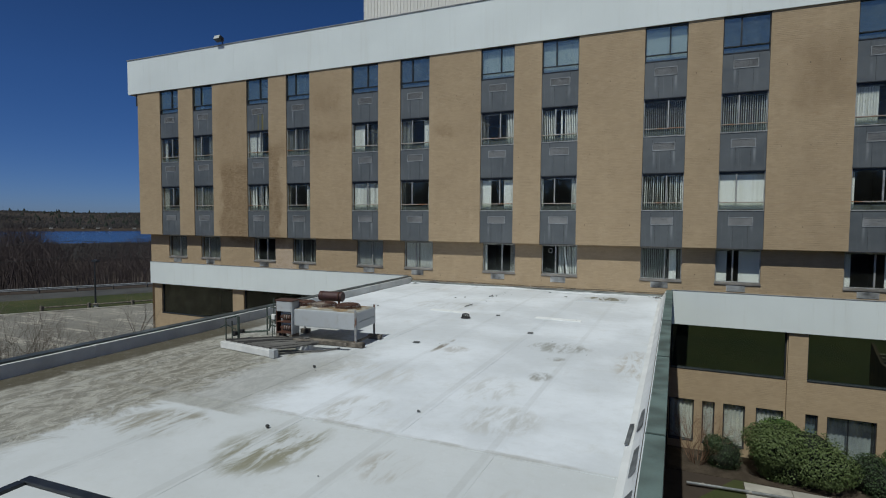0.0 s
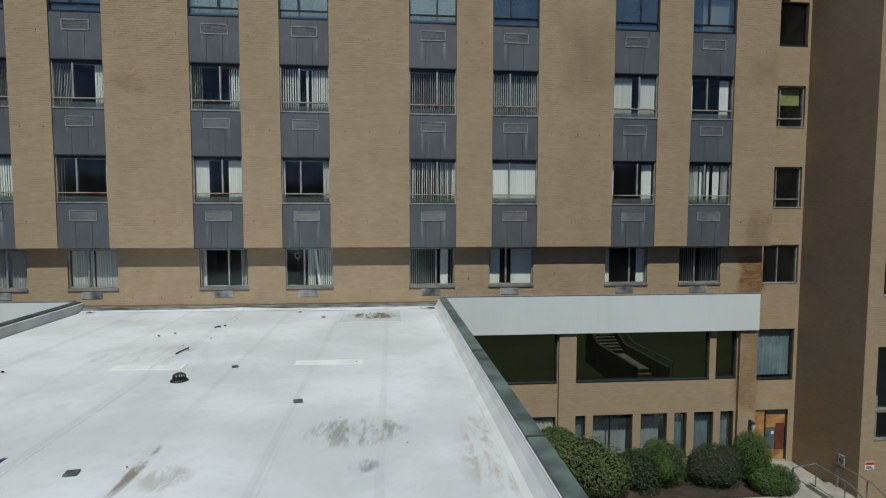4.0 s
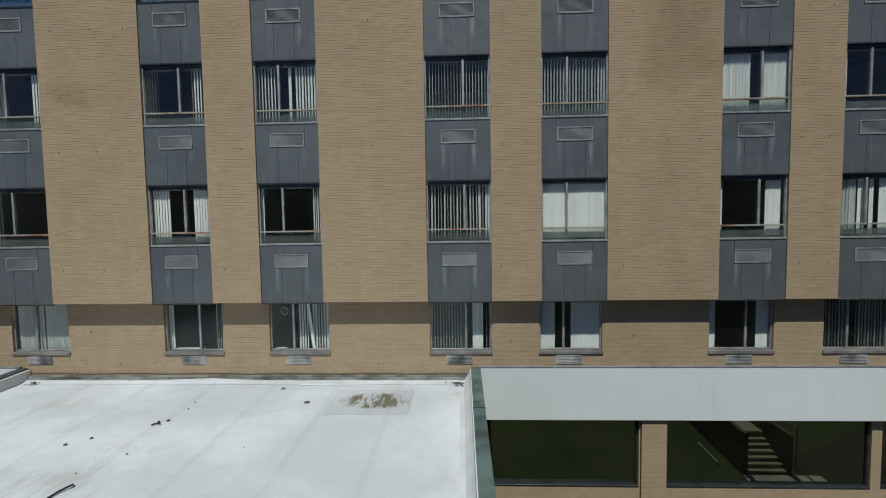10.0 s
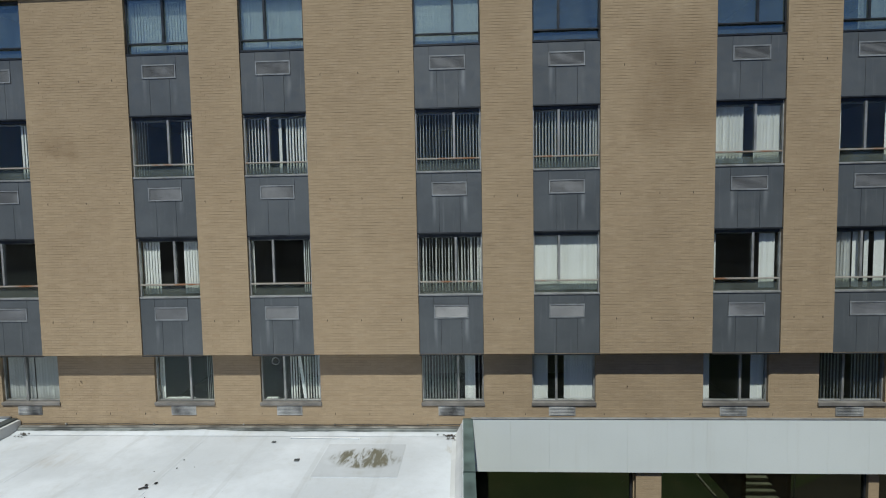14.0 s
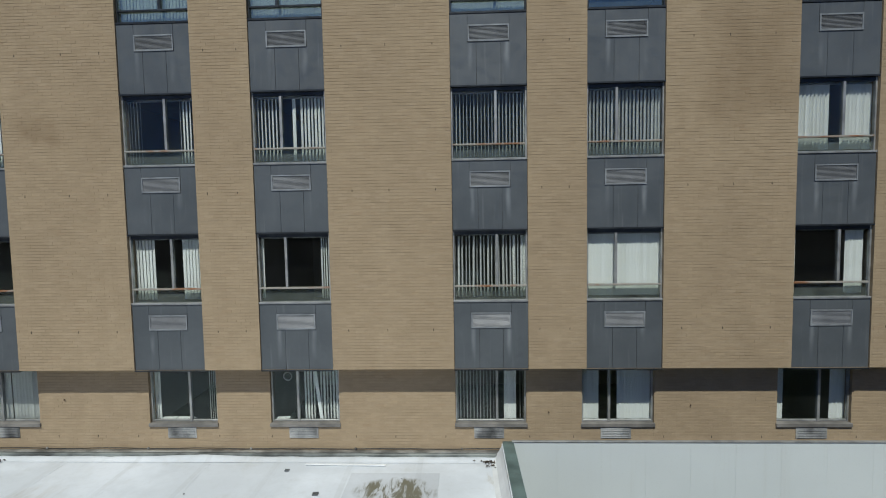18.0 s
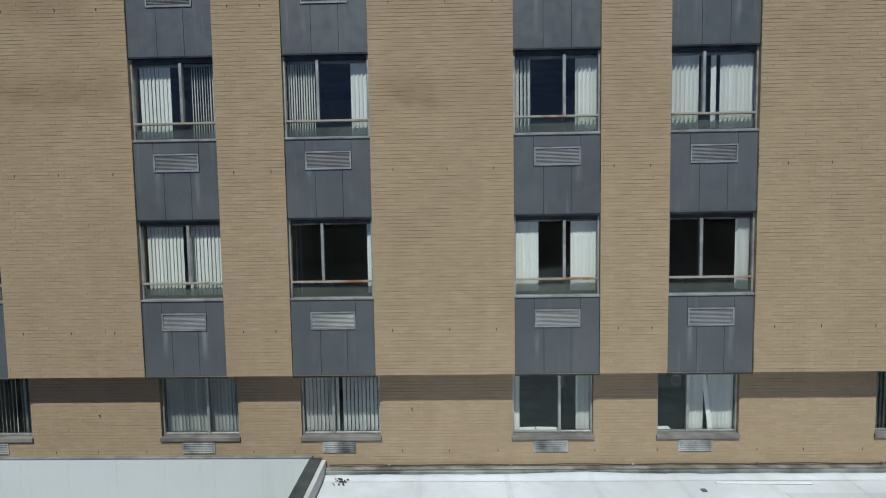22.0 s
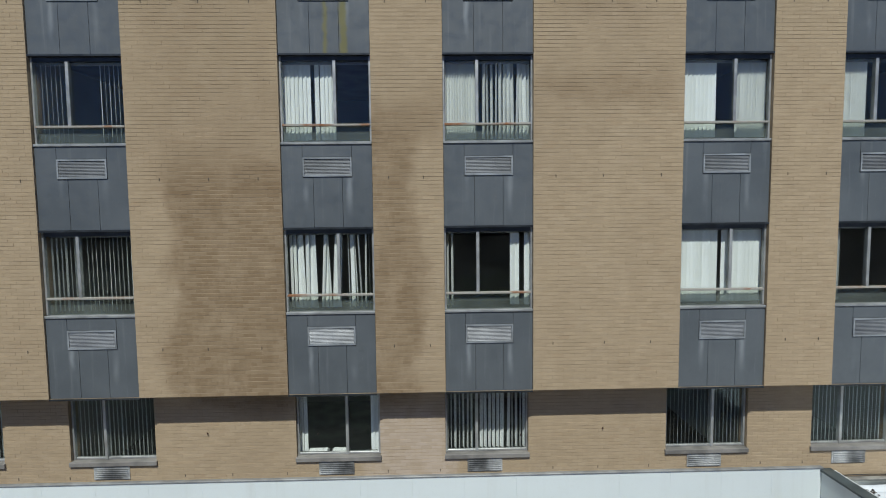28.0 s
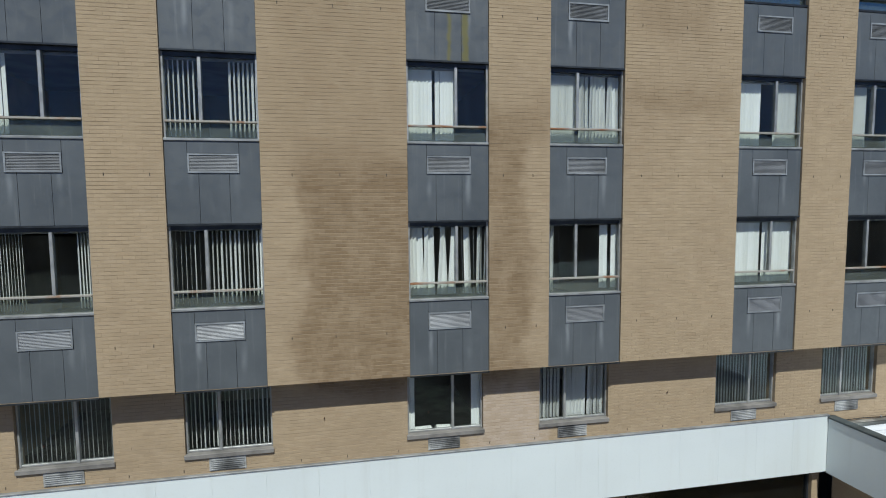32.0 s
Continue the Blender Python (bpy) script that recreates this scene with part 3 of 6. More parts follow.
def pipe(points, r, n=8, closed=False):
    """One swept tube through the points."""
    bm = bmesh.new()
    ps = [Vector(p) for p in points]
    m = len(ps)
    rings, up = [], None
    for i, p in enumerate(ps):
        a = ps[i - 1] if (i or closed) else p
        b = ps[(i + 1) % m] if (i < m - 1 or closed) else p
        d0, d1 = (p - a), (b - p)
        d = (d0.normalized() + d1.normalized()) if d0.length and d1.length else (d0 + d1)
        d = d.normalized() if d.length > 1e-6 else (b - a).normalized()
        if up is None:
            up = Vector((0, 0, 1)) if abs(d.z) < 0.9 else Vector((1, 0, 0))
        side = d.cross(up).normalized()
        up = side.cross(d).normalized()
        k = 1.0
        if d0.length and d1.length:
            k = min(1.5, 1 / max(0.5, d.dot(d1.normalized())))
        rings.append([bm.verts.new(p + (side * math.cos(2 * math.pi * q / n) * k + up * math.sin(2 * math.pi * q / n)) * r) for q in range(n)])
    pairs = list(zip(rings, rings[1:]))
    for a, b in pairs:
        for q in range(n):
            bm.faces.new((a[q], a[(q + 1) % n], b[(q + 1) % n], b[q]))
    if closed:
        a, b = rings[-1], rings[0]
        k = min(range(n), key=lambda s: (a[0].co - b[s].co).length)
        for q in range(n):
            bm.faces.new((a[q], a[(q + 1) % n], b[(q + 1 + k) % n], b[(q + k) % n]))
    else:
        bm.faces.new(rings[0][::-1])
        bm.faces.new(rings[-1])
    return bm


def mesh_of(name, bm, material, smooth=False):
    me = bpy.data.meshes.new(name)
    bmesh.ops.recalc_face_normals(bm, faces=bm.faces)
    bm.to_mesh(me)
    bm.free()
    if smooth:
        for p in me.polygons:
            p.use_smooth = True
    me.materials.append(material)
    return me


def part(name, bm, material, parent, label="", smooth=False):
    ob = new(name, mesh_of(name, bm, material, smooth))
    ob.parent = parent
    if label:
        ob["label"] = label
    return ob


def shared(name, me, parent, m):
    ob = new(name, me)
    ob.parent = parent
    ob.matrix_basis = m
    return ob


def thing(name, label, category, group="", kind="", at=(0, 0, 0), turn=0.0):
    e = new(name)
    e.empty_display_size = 0.2
    e.matrix_basis = pose(*at, 0, 0, turn)
    return tagged(e, label, category, group, kind)


def solid(name, bm, material, label, category, group="", kind="", smooth=False):
    return tagged(new(name, mesh_of(name, bm, material, smooth)), label, category, group, kind)


def quads(name, verts, faces, material):
    me = bpy.data.meshes.new(name)
    me.from_pydata(verts, [], faces)
    me.materials.append(material)
    return me

# ---------------------------------------------------------------- plan
GROUND = 0.40
FACE, LOW = 23.95, 24.43          # the overhanging upper wall and the wall under it
FACE_X0, FACE_X1 = -32.40, 11.54
COL_W = 1.61
ROOF = 6.78                       # the white roof
COLS = [-30.365, -27.51, -23.225, -20.355, -16.045, -13.155, -8.875, -5.995, -1.71, 1.145, 5.45, 8.29]
OVER, PAR0, PAR1 = 8.94, 17.96, 20.08
SILLS = [10.41, 13.45, 16.49]     # undersides of the three upper rows of windows
HEADS = [11.95, 14.99, 18.00]
LOW_SILL = 7.46


def xl(y):
    return -12.95 + (24.4 - y) * 0.022


def xr(y):
    return -0.43 + (24.4 - y) * 0.0141


# ---------------------------------------------------------------- bricks
COURSE, LENGTH, JOINT, PERP = 0.0677, 0.2032, 0.0095, 0.0014


def brick_list(u0, u1, v0, v1, org=0.0):
    """Running bond in a rectangle: (u0, u1, v0, v1) of every brick or cut piece."""
    out = []
    k0 = math.floor(v0 / COURSE)
    for k in range(k0, math.ceil(v1 / COURSE)):
        a, b = max(v0, k * COURSE + JOINT / 2), min(v1, (k + 1) * COURSE - JOINT / 2)
        if b - a < 0.02:
            continue
        off = org + (LENGTH / 2 if k % 2 else 0)
        j = math.floor((u0 - off) / LENGTH)
        rng = random.Random(k * 7919 + int(u0 * 10))
        bed, left = 0.0, 0
        while off + j * LENGTH < u1:
            if left <= 0:
                bed, left = rng.choice((-0.004, -0.003, -0.002, 0.0, 0.002)), rng.randint(2, 9)
            left -= 1
            c, d = max(u0, off + j * LENGTH + PERP / 2), min(u1, off + (j + 1) * LENGTH - PERP / 2)
            if d - c > 0.02:
                out.append((c, d, a, max(a + 0.02, b - bed)))
            j += 1
    return out


def brick_skin(rects, plane, proud=0.003, skip=None):
    """All the bricks of a wall's rectangles as one mesh; those in skip are left out and given back."""
    verts, faces, single = [], [], []
    rng = random.Random(7)
    for r in rects:
        for u0, u1, v0, v1 in brick_list(*r):
            if skip and skip[0] < u0 and u1 < skip[1] and skip[2] < v0 and v1 < skip[3] and u1 - u0 > 0.19 and v1 - v0 > 0.05:
                single.append((u0, v0))
                continue
            n = proud + rng.uniform(-0.55, 0.55) * proud
            i = len(verts)
            e, g = 0.0015, 0.0004
            verts += [plane(u0, v0, 0), plane(u1, v0, 0), plane(u1, v1, 0), plane(u0, v1, 0),
                      plane(u0 + g, v0 + e, n), plane(u1 - g, v0 + e, n), plane(u1 - g, v1 - e, n), plane(u0 + g, v1 - e, n)]
            faces += [(i + 4, i + 5, i + 6, i + 7), (i, i + 1, i + 5, i + 4), (i + 1, i + 2, i + 6, i + 5), (i + 2, i + 3, i + 7, i + 6), (i + 3, i, i + 4, i + 7)]
    return verts, faces, single


def front_plane(y):
    return lambda u, v, n: (u, y - n, v)


def west_plane(x):
    return lambda u, v, n: (x - n, -u, v)


def brick_wall(name, label, backs, rects, plane, material, skip=None, proud=0.003):
    """A wall: its core in mortar colour and the bricks on its face."""
    bm = bmesh.new()
    for b in backs:
        box(bm, *b)
    wall = solid(name, bm, M_MORTAR, label, "wall", "", "structure")
    verts, faces, single = brick_skin(rects, plane, proud, skip)
    o = new("brickwork", quads("brickwork", verts, faces, material))
    o.parent = wall
    tagged(o, "", "", "", "stuff")
    return wall, single


# ---------------------------------------------------------------- upper wall
edges = [FACE_X0] + [e for c in COLS for e in (c, c + COL_W)] + [FACE_X1]
piers = list(zip(edges[0::2], edges[1::2]))
LONE = (-24.9, -23.3, 10.2, 12.6)
wall_front, lone = brick_wall("wall_front", "buff brick upper wall with damp stains over a recessed storey",
                              [(a, FACE, OVER, b, FACE + 0.30, 17.93) for a, b in piers],
                              [(a, b, OVER, 17.94) for a, b in piers], front_plane(FACE), M_BRICK, LONE)

# soffit, side walls, core of the building
bm = bmesh.new()
box(bm, FACE_X0 + 0.01, FACE + 0.02, OVER - 0.012, FACE_X1 - 0.01, LOW + 0.30, OVER - 0.003)
solid("soffit", bm, M_MORTAR, "brown soffit under the overhanging upper storeys", "soffit", "", "structure")
wall_end, _ = brick_wall("wall_west", "buff brick end wall of the building",
                         [(FACE_X0, FACE + 0.31, OVER, FACE_X0 + 0.3, 38.0, 18.3)],
                         [(-38.0, -FACE - 0.02, OVER, 17.98)], west_plane(FACE_X0), M_BRICK)

# rooms behind the windows
bm = bmesh.new()
for z in (6.35, 9.35, 12.39, 15.43, 18.32):
    box(bm, FACE_X0 + 0.31, FACE + (0.32 if z > 9 else 0.9), z, FACE_X1 - 0.31, 30.2, z + 0.20)
solid("floor", bm, M_ROOM_FLOOR, "dark carpeted floors of the rooms behind the windows", "floor", "", "structure")
bm = bmesh.new()
box(bm, FACE_X0 + 0.31, 30.21, 0.0, FACE_X1 - 0.31, 30.40, 18.6)
for k in range(12):
    x = COLS[k] + COL_W + 0.65 if k % 2 == 0 else COLS[k] + COL_W + 1.35
    if k < 11:
        for z in (6.56, 9.56, 12.60, 15.64):
            box(bm, x - 0.06, LOW + 0.31, z, x + 0.06, 30.2, z + 2.67)
box(bm, FACE_X1 - 0.30, LOW + 0.48, 6.4, FACE_X1 - 0.02, 30.2, 18.31)
solid("wall_rooms", bm, M_ROOM, "plastered walls of the dim rooms behind the windows", "wall", "", "structure")

# top fascia of white panels
fascia = solid("fascia_core", one_box(-33.15, 23.935, PAR0, 12.2, 24.3, PAR1 - 0.02), M_MORTAR, "deep white metal fascia round the roof edge", "fascia", "", "structure")
x = -33.20
while x < 12.2:
    w = 1.52
    part("panel", one_box(x + 0.0007, 23.88, PAR0 - 0.02, min(12.3, x + w) - 0.0007, 23.932, PAR1, bevel=0.0012), M_WHITE, fascia)
    x += w
part("end_panel", one_box(-33.20, 23.934, PAR0 - 0.02, -33.152, 38.0, PAR1), M_WHITE, fascia)
part("cap", one_box(-33.24, 23.84, PAR1 + 0.002, 12.3, 24.10, PAR1 + 0.05, bevel=0.006), M_SILL, fascia, "thin grey metal cap strip")
part("drip", one_box(-32.62, 24.0, PAR0 - 0.75, -32.44, 24.2, PAR0 - 0.024), M_ALU_DARK, fascia)

bm = one_box(FACE_X0, 24.31, 18.53, FACE_X1, 38.0, 18.9)
solid("roof_upper", bm, M_SEAM, "flat roof of the main building behind its fascia", "roof", "", "structure")

# plant room of ribbed siding
house = thing("plant_room", "pale ribbed metal plant room on the main roof", "plant room", kind="structure", at=(0, 0, 0))
part("shell", one_box(-17.9, 28.05, 18.9, 6.0, 36.0, 26.0), M_SIDING, house)
rib = mesh_of("rib", one_box(-0.03, -0.03, 0, 0.03, 0.0, 7.1), M_SIDING)
for i in range(100):
    shared("rib", rib, house, Matrix.Translation((-17.85 + i * 0.22, 28.045, 18.9)))

# ---------------------------------------------------------------- lower wall, storey under the overhang
low_open = [(c, c + COL_W) for c in COLS]
le = [-32.05] + [e for w in low_open for e in w] + [11.54]
low_piers = list(zip(le[0::2], le[1::2]))
rects = [(a, b, 7.10, OVER - 0.005) for a, b in low_piers] + [(a, b, 7.10, LOW_SILL) for a, b in low_open]
backs = [(a, LOW, 6.9, b, LOW + 0.28, OVER - 0.014) for a, b in low_piers] + [(a, LOW, 6.9, b, LOW + 0.28, LOW_SILL - 0.01) for a, b in low_open]
wall_set_back, lone_low = brick_wall("wall_recessed", "buff brick wall set back under the overhang", backs, rects, front_plane(LOW), M_BRICK, (-14.45, -12.2, 7.12, 8.9))
brick_wall("wall_recessed_end", "buff brick end of the recessed storey", [(-32.05, LOW + 0.29, 0.2, -31.8, 38.0, OVER - 0.014)],
           [(-38.0, -LOW - 0.02, 7.10, OVER - 0.01), (-38.0, -LOW - 0.02, GROUND, 5.7)], west_plane(-32.05), M_BRICK)


def band(name, x0, x1):
    core = solid(name, one_box(x0, 24.395, 5.74, x1, 24.60, 7.09), M_MORTAR, "band of white metal panels below the windows", "fascia", "", "structure")
    n = max(1, round((x1 - x0) / 1.02))
    me = mesh_of("panel", one_box(0.0006, 0, 0, (x1 - x0) / n - 0.0006, 0.04, 1.40, bevel=0.001), M_WHITE)
    for i in range(n):
        shared("panel", me, core, Matrix.Translation((x0 + i * (x1 - x0) / n, 24.352, 5.72)))
    part("cap", one_box(x0 - 0.02, 24.335, 7.121, x1 + 0.01, LOW - 0.008, 7.15, bevel=0.004), M_SILL, core, "grey metal cap strip")
    return core


band("band_west", -32.08, -12.95)
band("band_east", -0.42, 11.50)
solid("band_return", one_box(-32.10, 24.61, 5.72, -32.06, 38.0, 7.12), M_WHITE, "white metal band along the end wall", "fascia", "", "structure")

# ---------------------------------------------------------------- windows
WH = {"low": 1.46, "mid": 1.54, "top": 1.45}
window_count = [0]
share = {}


def mesh(key, make, material):
    if key not in share:
        share[key] = mesh_of(key.split("/")[0], make(), material)
    return share[key]


def window(x, z, y, style, mull, glass_mat):
    window_count[0] += 1
    h = WH[style]
    dark = style == "top"
    met = M_ALU_DARK if dark else M_ALU
    text = {"top": "dark-framed sliding window mirroring blue sky", "mid": "aluminium sliding window with a rust-streaked bar",
            "low": "aluminium sliding window under the overhang with a grey sill"}[style]
    w = tagged(new("window_%d" % window_count[0]), text, "window", "windows of the " + {"top": "top", "mid": "middle", "low": "recessed"}[style] + " storeys", "structure")
    w.empty_display_size = 0.2
    w.location = (x, y, z)
    W, s = COL_W, style
    f = 0.035
    d0, d1 = 0.07, 0.15
    at = Matrix.Translation
    low = {"mid": 0.05, "top": 0.05, "low": 0.09}[s]
    shared("jamb", mesh("jamb/" + s, lambda: one_box(0.004, d0, low, f + 0.004, d1, h - 0.002, bevel=0.004), met), w, at((0, 0, 0)))
    shared("jamb", share["jamb/" + s], w, at((W - f - 0.008, 0, 0)))
    shared("head", mesh("head/" + s, lambda: one_box(0.004, d0 + 0.003, h - 0.075, W - 0.004, d1 + 0.02, h - 0.003), M_ALU_DARK if s != "low" else M_ALU), w, at((0, 0, 0)))
    proj = {"mid": 0.012, "top": 0.02, "low": -0.05}[s]
    shared("sill", mesh("sill/" + s, lambda: one_box(0.002 if s != "low" else -0.02, proj, 0.0, W - 0.002 if s != "low" else W + 0.02, d1 + 0.02, low - 0.004, bevel=0.006),
                        M_ALU_DARK if dark else (M_SILL_STONE if s == "low" else M_SILL)), w, at((0, 0, 0)))
    rail = {"mid": 0.345, "top": 0.29, "low": low}[s]
    mx = mull * W
    shared("mullion", mesh("mullion/" + s, lambda: one_box(-0.028, d0 - 0.006, rail, 0.028, d1, h - 0.076, bevel=0.004), met), w, at((mx, 0, 0)))
    if s != "low":
        shared("rail", mesh("rail/" + s, lambda: one_box(0.03, d0 - 0.02, rail - 0.018, W - 0.034, d1, rail + 0.018, bevel=0.004), met if dark else M_RAIL_RUST), w, at((0, 0, 0)))
        shared("pane", mesh("pane_low/" + s + glass_mat.name, lambda: one_box(0.04, d1 - 0.03, low, W - 0.045, d1 - 0.022, rail - 0.02), M_GLASS_LOWER if s == "mid" else glass_mat), w, at((0, 0, 0)))
    else:
        shared("rail", mesh("rail/" + s, lambda: one_box(0.03, d0 + 0.02, low, W - 0.034, d1, low + 0.04, bevel=0.005), met), w, at((0, 0, 0)))
    for k, (a, b) in enumerate(((0.04, mx - 0.02), (mx + 0.02, W - 0.045))):
        key = "pane/%s%.3f%d%s" % (s, mull, k, glass_mat.name)
        shared("pane", mesh(key, lambda: one_box(a, d1 - 0.05 + k * 0.02, rail + 0.02, b, d1 - 0.042 + k * 0.02, h - 0.077), glass_mat), w, at((0, 0, 0)))
    return w


def slat_mesh(h):
    bm = bmesh.new()
    rows = []
    for z in (0, h):
        rows.append([bm.verts.new((u * 0.0445, 0.006 * (1 - u * u), z)) for u in (-1, -0.5, 0, 0.5, 1)])
    for i in range(4):
        bm.faces.new((rows[0][i], rows[0][i + 1], rows[1][i + 1], rows[1][i]))
    return bm


SLATS = {s: mesh_of("slat", slat_mesh(h - 0.20), M_SLAT, True) for s, h in WH.items()}
HEADRAIL = mesh_of("headrail", one_box(0.03, -0.02, 0, COL_W - 0.03, 0.03, 0.05, bevel=0.004), M_SILL)


def blind(x, z, y, style, spans, seed):
    """A vertical blind: spans are (from, to, angle of the slats in degrees, looseness)."""
    rng = random.Random(seed)
    kinds = [s[2] for s in spans]
    text = "white vertical blind drawn shut" if len(spans) == 1 and abs(kinds[0]) < 40 else (
        "vertical blind with its slats turned open" if len(spans) == 1 else "white vertical blind parted to both sides")
    b = thing("vertical_blind", text + " behind the glass", "blind", "vertical blinds", at=(x, y + 0.235, z))
    shared("headrail", HEADRAIL, b, Matrix.Translation((0, 0, WH[style] - 0.11)))
    for a, e, ang, loose in spans:
        step = 0.05 if ang == S else (0.078 if abs(ang) > 40 else 0.072)
        n = max(1, round((e - a) * COL_W / step))
        for i in range(n):
            u = a * COL_W + (i + 0.5) * (e - a) * COL_W / n
            u = min(max(u, 0.05), COL_W - 0.05)
            rz = -ang + rng.uniform(-4, 4) * (1 + loose * 5)
            shared("slat", SLATS[style], b, pose(u, 0, 0.09 + rng.uniform(0, 0.01), rng.uniform(-1, 1) * loose, rng.uniform(-1, 1) * loose * 2.5, rz))
    return b


C, O, G, S, W7 = 20, 63, 50, 56, 73     # slats shut, open, half open, drawn together, wide open
# per column: mullion, then the blinds of the rows low, first, second, top
STATES = [
    (0.61, [(0.02, 1, 70, 0.2)], [(0.03, 0.30, S, 0), (0.81, 1, S, 0)], [(0.10, 0.25, C, 0), (0.95, 1, C, 0)], []),
    (0.39, [(0.02, 1, 68, 0.2)], [(0.02, 0.37, W7, 0.2), (0.41, 0.94, O, 0.2), (0.94, 1, C, 0)], [(0.02, 0.38, 58, 0), (0.66, 1, 58, 0)], [(0.3, 0.42, C, 0)]),
    (0.60, [(0, 0.11, C, 0), (0.88, 1, C, 0)], [(0.03, 0.34, C, 1.2), (0.37, 0.60, C, 1.6), (0.68, 1, O, 1.8)], [(0.0, 0.32, C, 0), (0.37, 0.41, C, 0), (0.43, 0.59, C, 0)], [(0.2, 1, G, 0.2)]),
    (0.38, [(0, 0.35, W7, 0.3), (0.42, 0.72, G, 0.3), (0.75, 1, W7, 0.6)], [(0.02, 0.12, O, 0), (0.76, 0.86, C, 0), (0.93, 1, C, 0)], [(0.02, 0.38, S, 0), (0.44, 1, 60, 0.6)], [(0.3, 1, G, 0)]),
    (0.59, [(0, 1, -68, 0)], [(0.04, 0.48, C, 0), (0.54, 1, C, 0)], [(0.05, 0.42, C, 0), (0.66, 1, S, 0)], []),
    (0.40, [(0.02, 0.46, -56, 0.1), (0.5, 1, -56, 0.1)], [(0.03, 0.14, W7, 0), (0.92, 1, C, 0)], [(0.02, 0.35, S, 0), (0.77, 1, C, 0)], []),
    (0.59, [(0, 0.10, C, 0), (0.82, 1, S, 0)], [(0.02, 0.30, C, 0), (0.69, 1, C, 0)], [(0, 0.22, O, 0), (0.73, 1, G, 0.3)], [(0, 1, C, 0)]),
    (0.39, [(0.45, 0.62, G, 0.1), (0.68, 1, G, 0.1)], [(0, 0.05, C, 0), (0.84, 1, S, 0)], [(0.02, 0.37, 52, 0), (0.52, 0.56, C, 0), (0.62, 1, 46, 0)], [(0, 1, C, 0)]),
    (0.59, [(0, 0.62, -76, 0), (0.70, 0.86, C, 0), (0.9, 1, -76, 0)], [(0, 0.65, 70, 0.5), (0.66, 1, 64, 0.5)], [(0, 1, 77, 0)], [(0, 1, C, 0)]),
    (0.39, [(0, 0.26, C, 0), (0.53, 0.98, C, 0)], [(0, 1, C, 0)], [(0, 1, 77, 0)], []),
    (0.59, [(0, 0.15, C, 0), (0.80, 1, C, 0)], [(0, 0.08, C, 0), (0.74, 0.95, C, 0)], [(0.02, 0.46, G, 0), (0.62, 1, G, 0)], []),
    (0.39, [(0, 0.45, -76, 0.1), (0.56, 1, -76, 0.1)], [(0.02, 0.30, W7, 0.4), (0.34, 0.42, C, 0), (0.50, 0.56, C, 0), (0.65, 0.78, C, 0), (0.83, 1, W7, 0.3)], [(0, 0.10, C, 0), (0.74, 0.94, C, 0)], [(0.3, 0.9, O, 0)]),
]
for k, c in enumerate(COLS):
    mull = STATES[k][0]
    for r in range(4):
        spans = STATES[k][1 + r]
        style = ("low", "mid", "mid", "top")[r]
        y = LOW if r == 0 else FACE
        z = LOW_SILL if r == 0 else SILLS[r - 1]
        window(c, z, y, style, mull, M_GLASS_SKY if r == 3 else M_GLASS)
        if spans:
            b = blind(c, z, y, style, spans, k * 10 + r)
            if k == 7 and r == 0:
                shared("slat", SLATS[style], b, pose(1.14, -0.05, 0.09, 0, -7, -10))


# ---------------------------------------------------------------- grey spandrels with their louvres


def poly_panel(pts, y0=0.0, t=0.02):
    bm = bmesh.new()
    f = bm.faces.new([bm.verts.new((x, y0, z)) for x, z in pts])
    ex = bmesh.ops.extrude_face_region(bm, geom=[f])
    bmesh.ops.translate(bm, verts=[v for v in ex["geom"] if isinstance(v, bmesh.types.BMVert)], vec=(0, t, 0))
    return bm


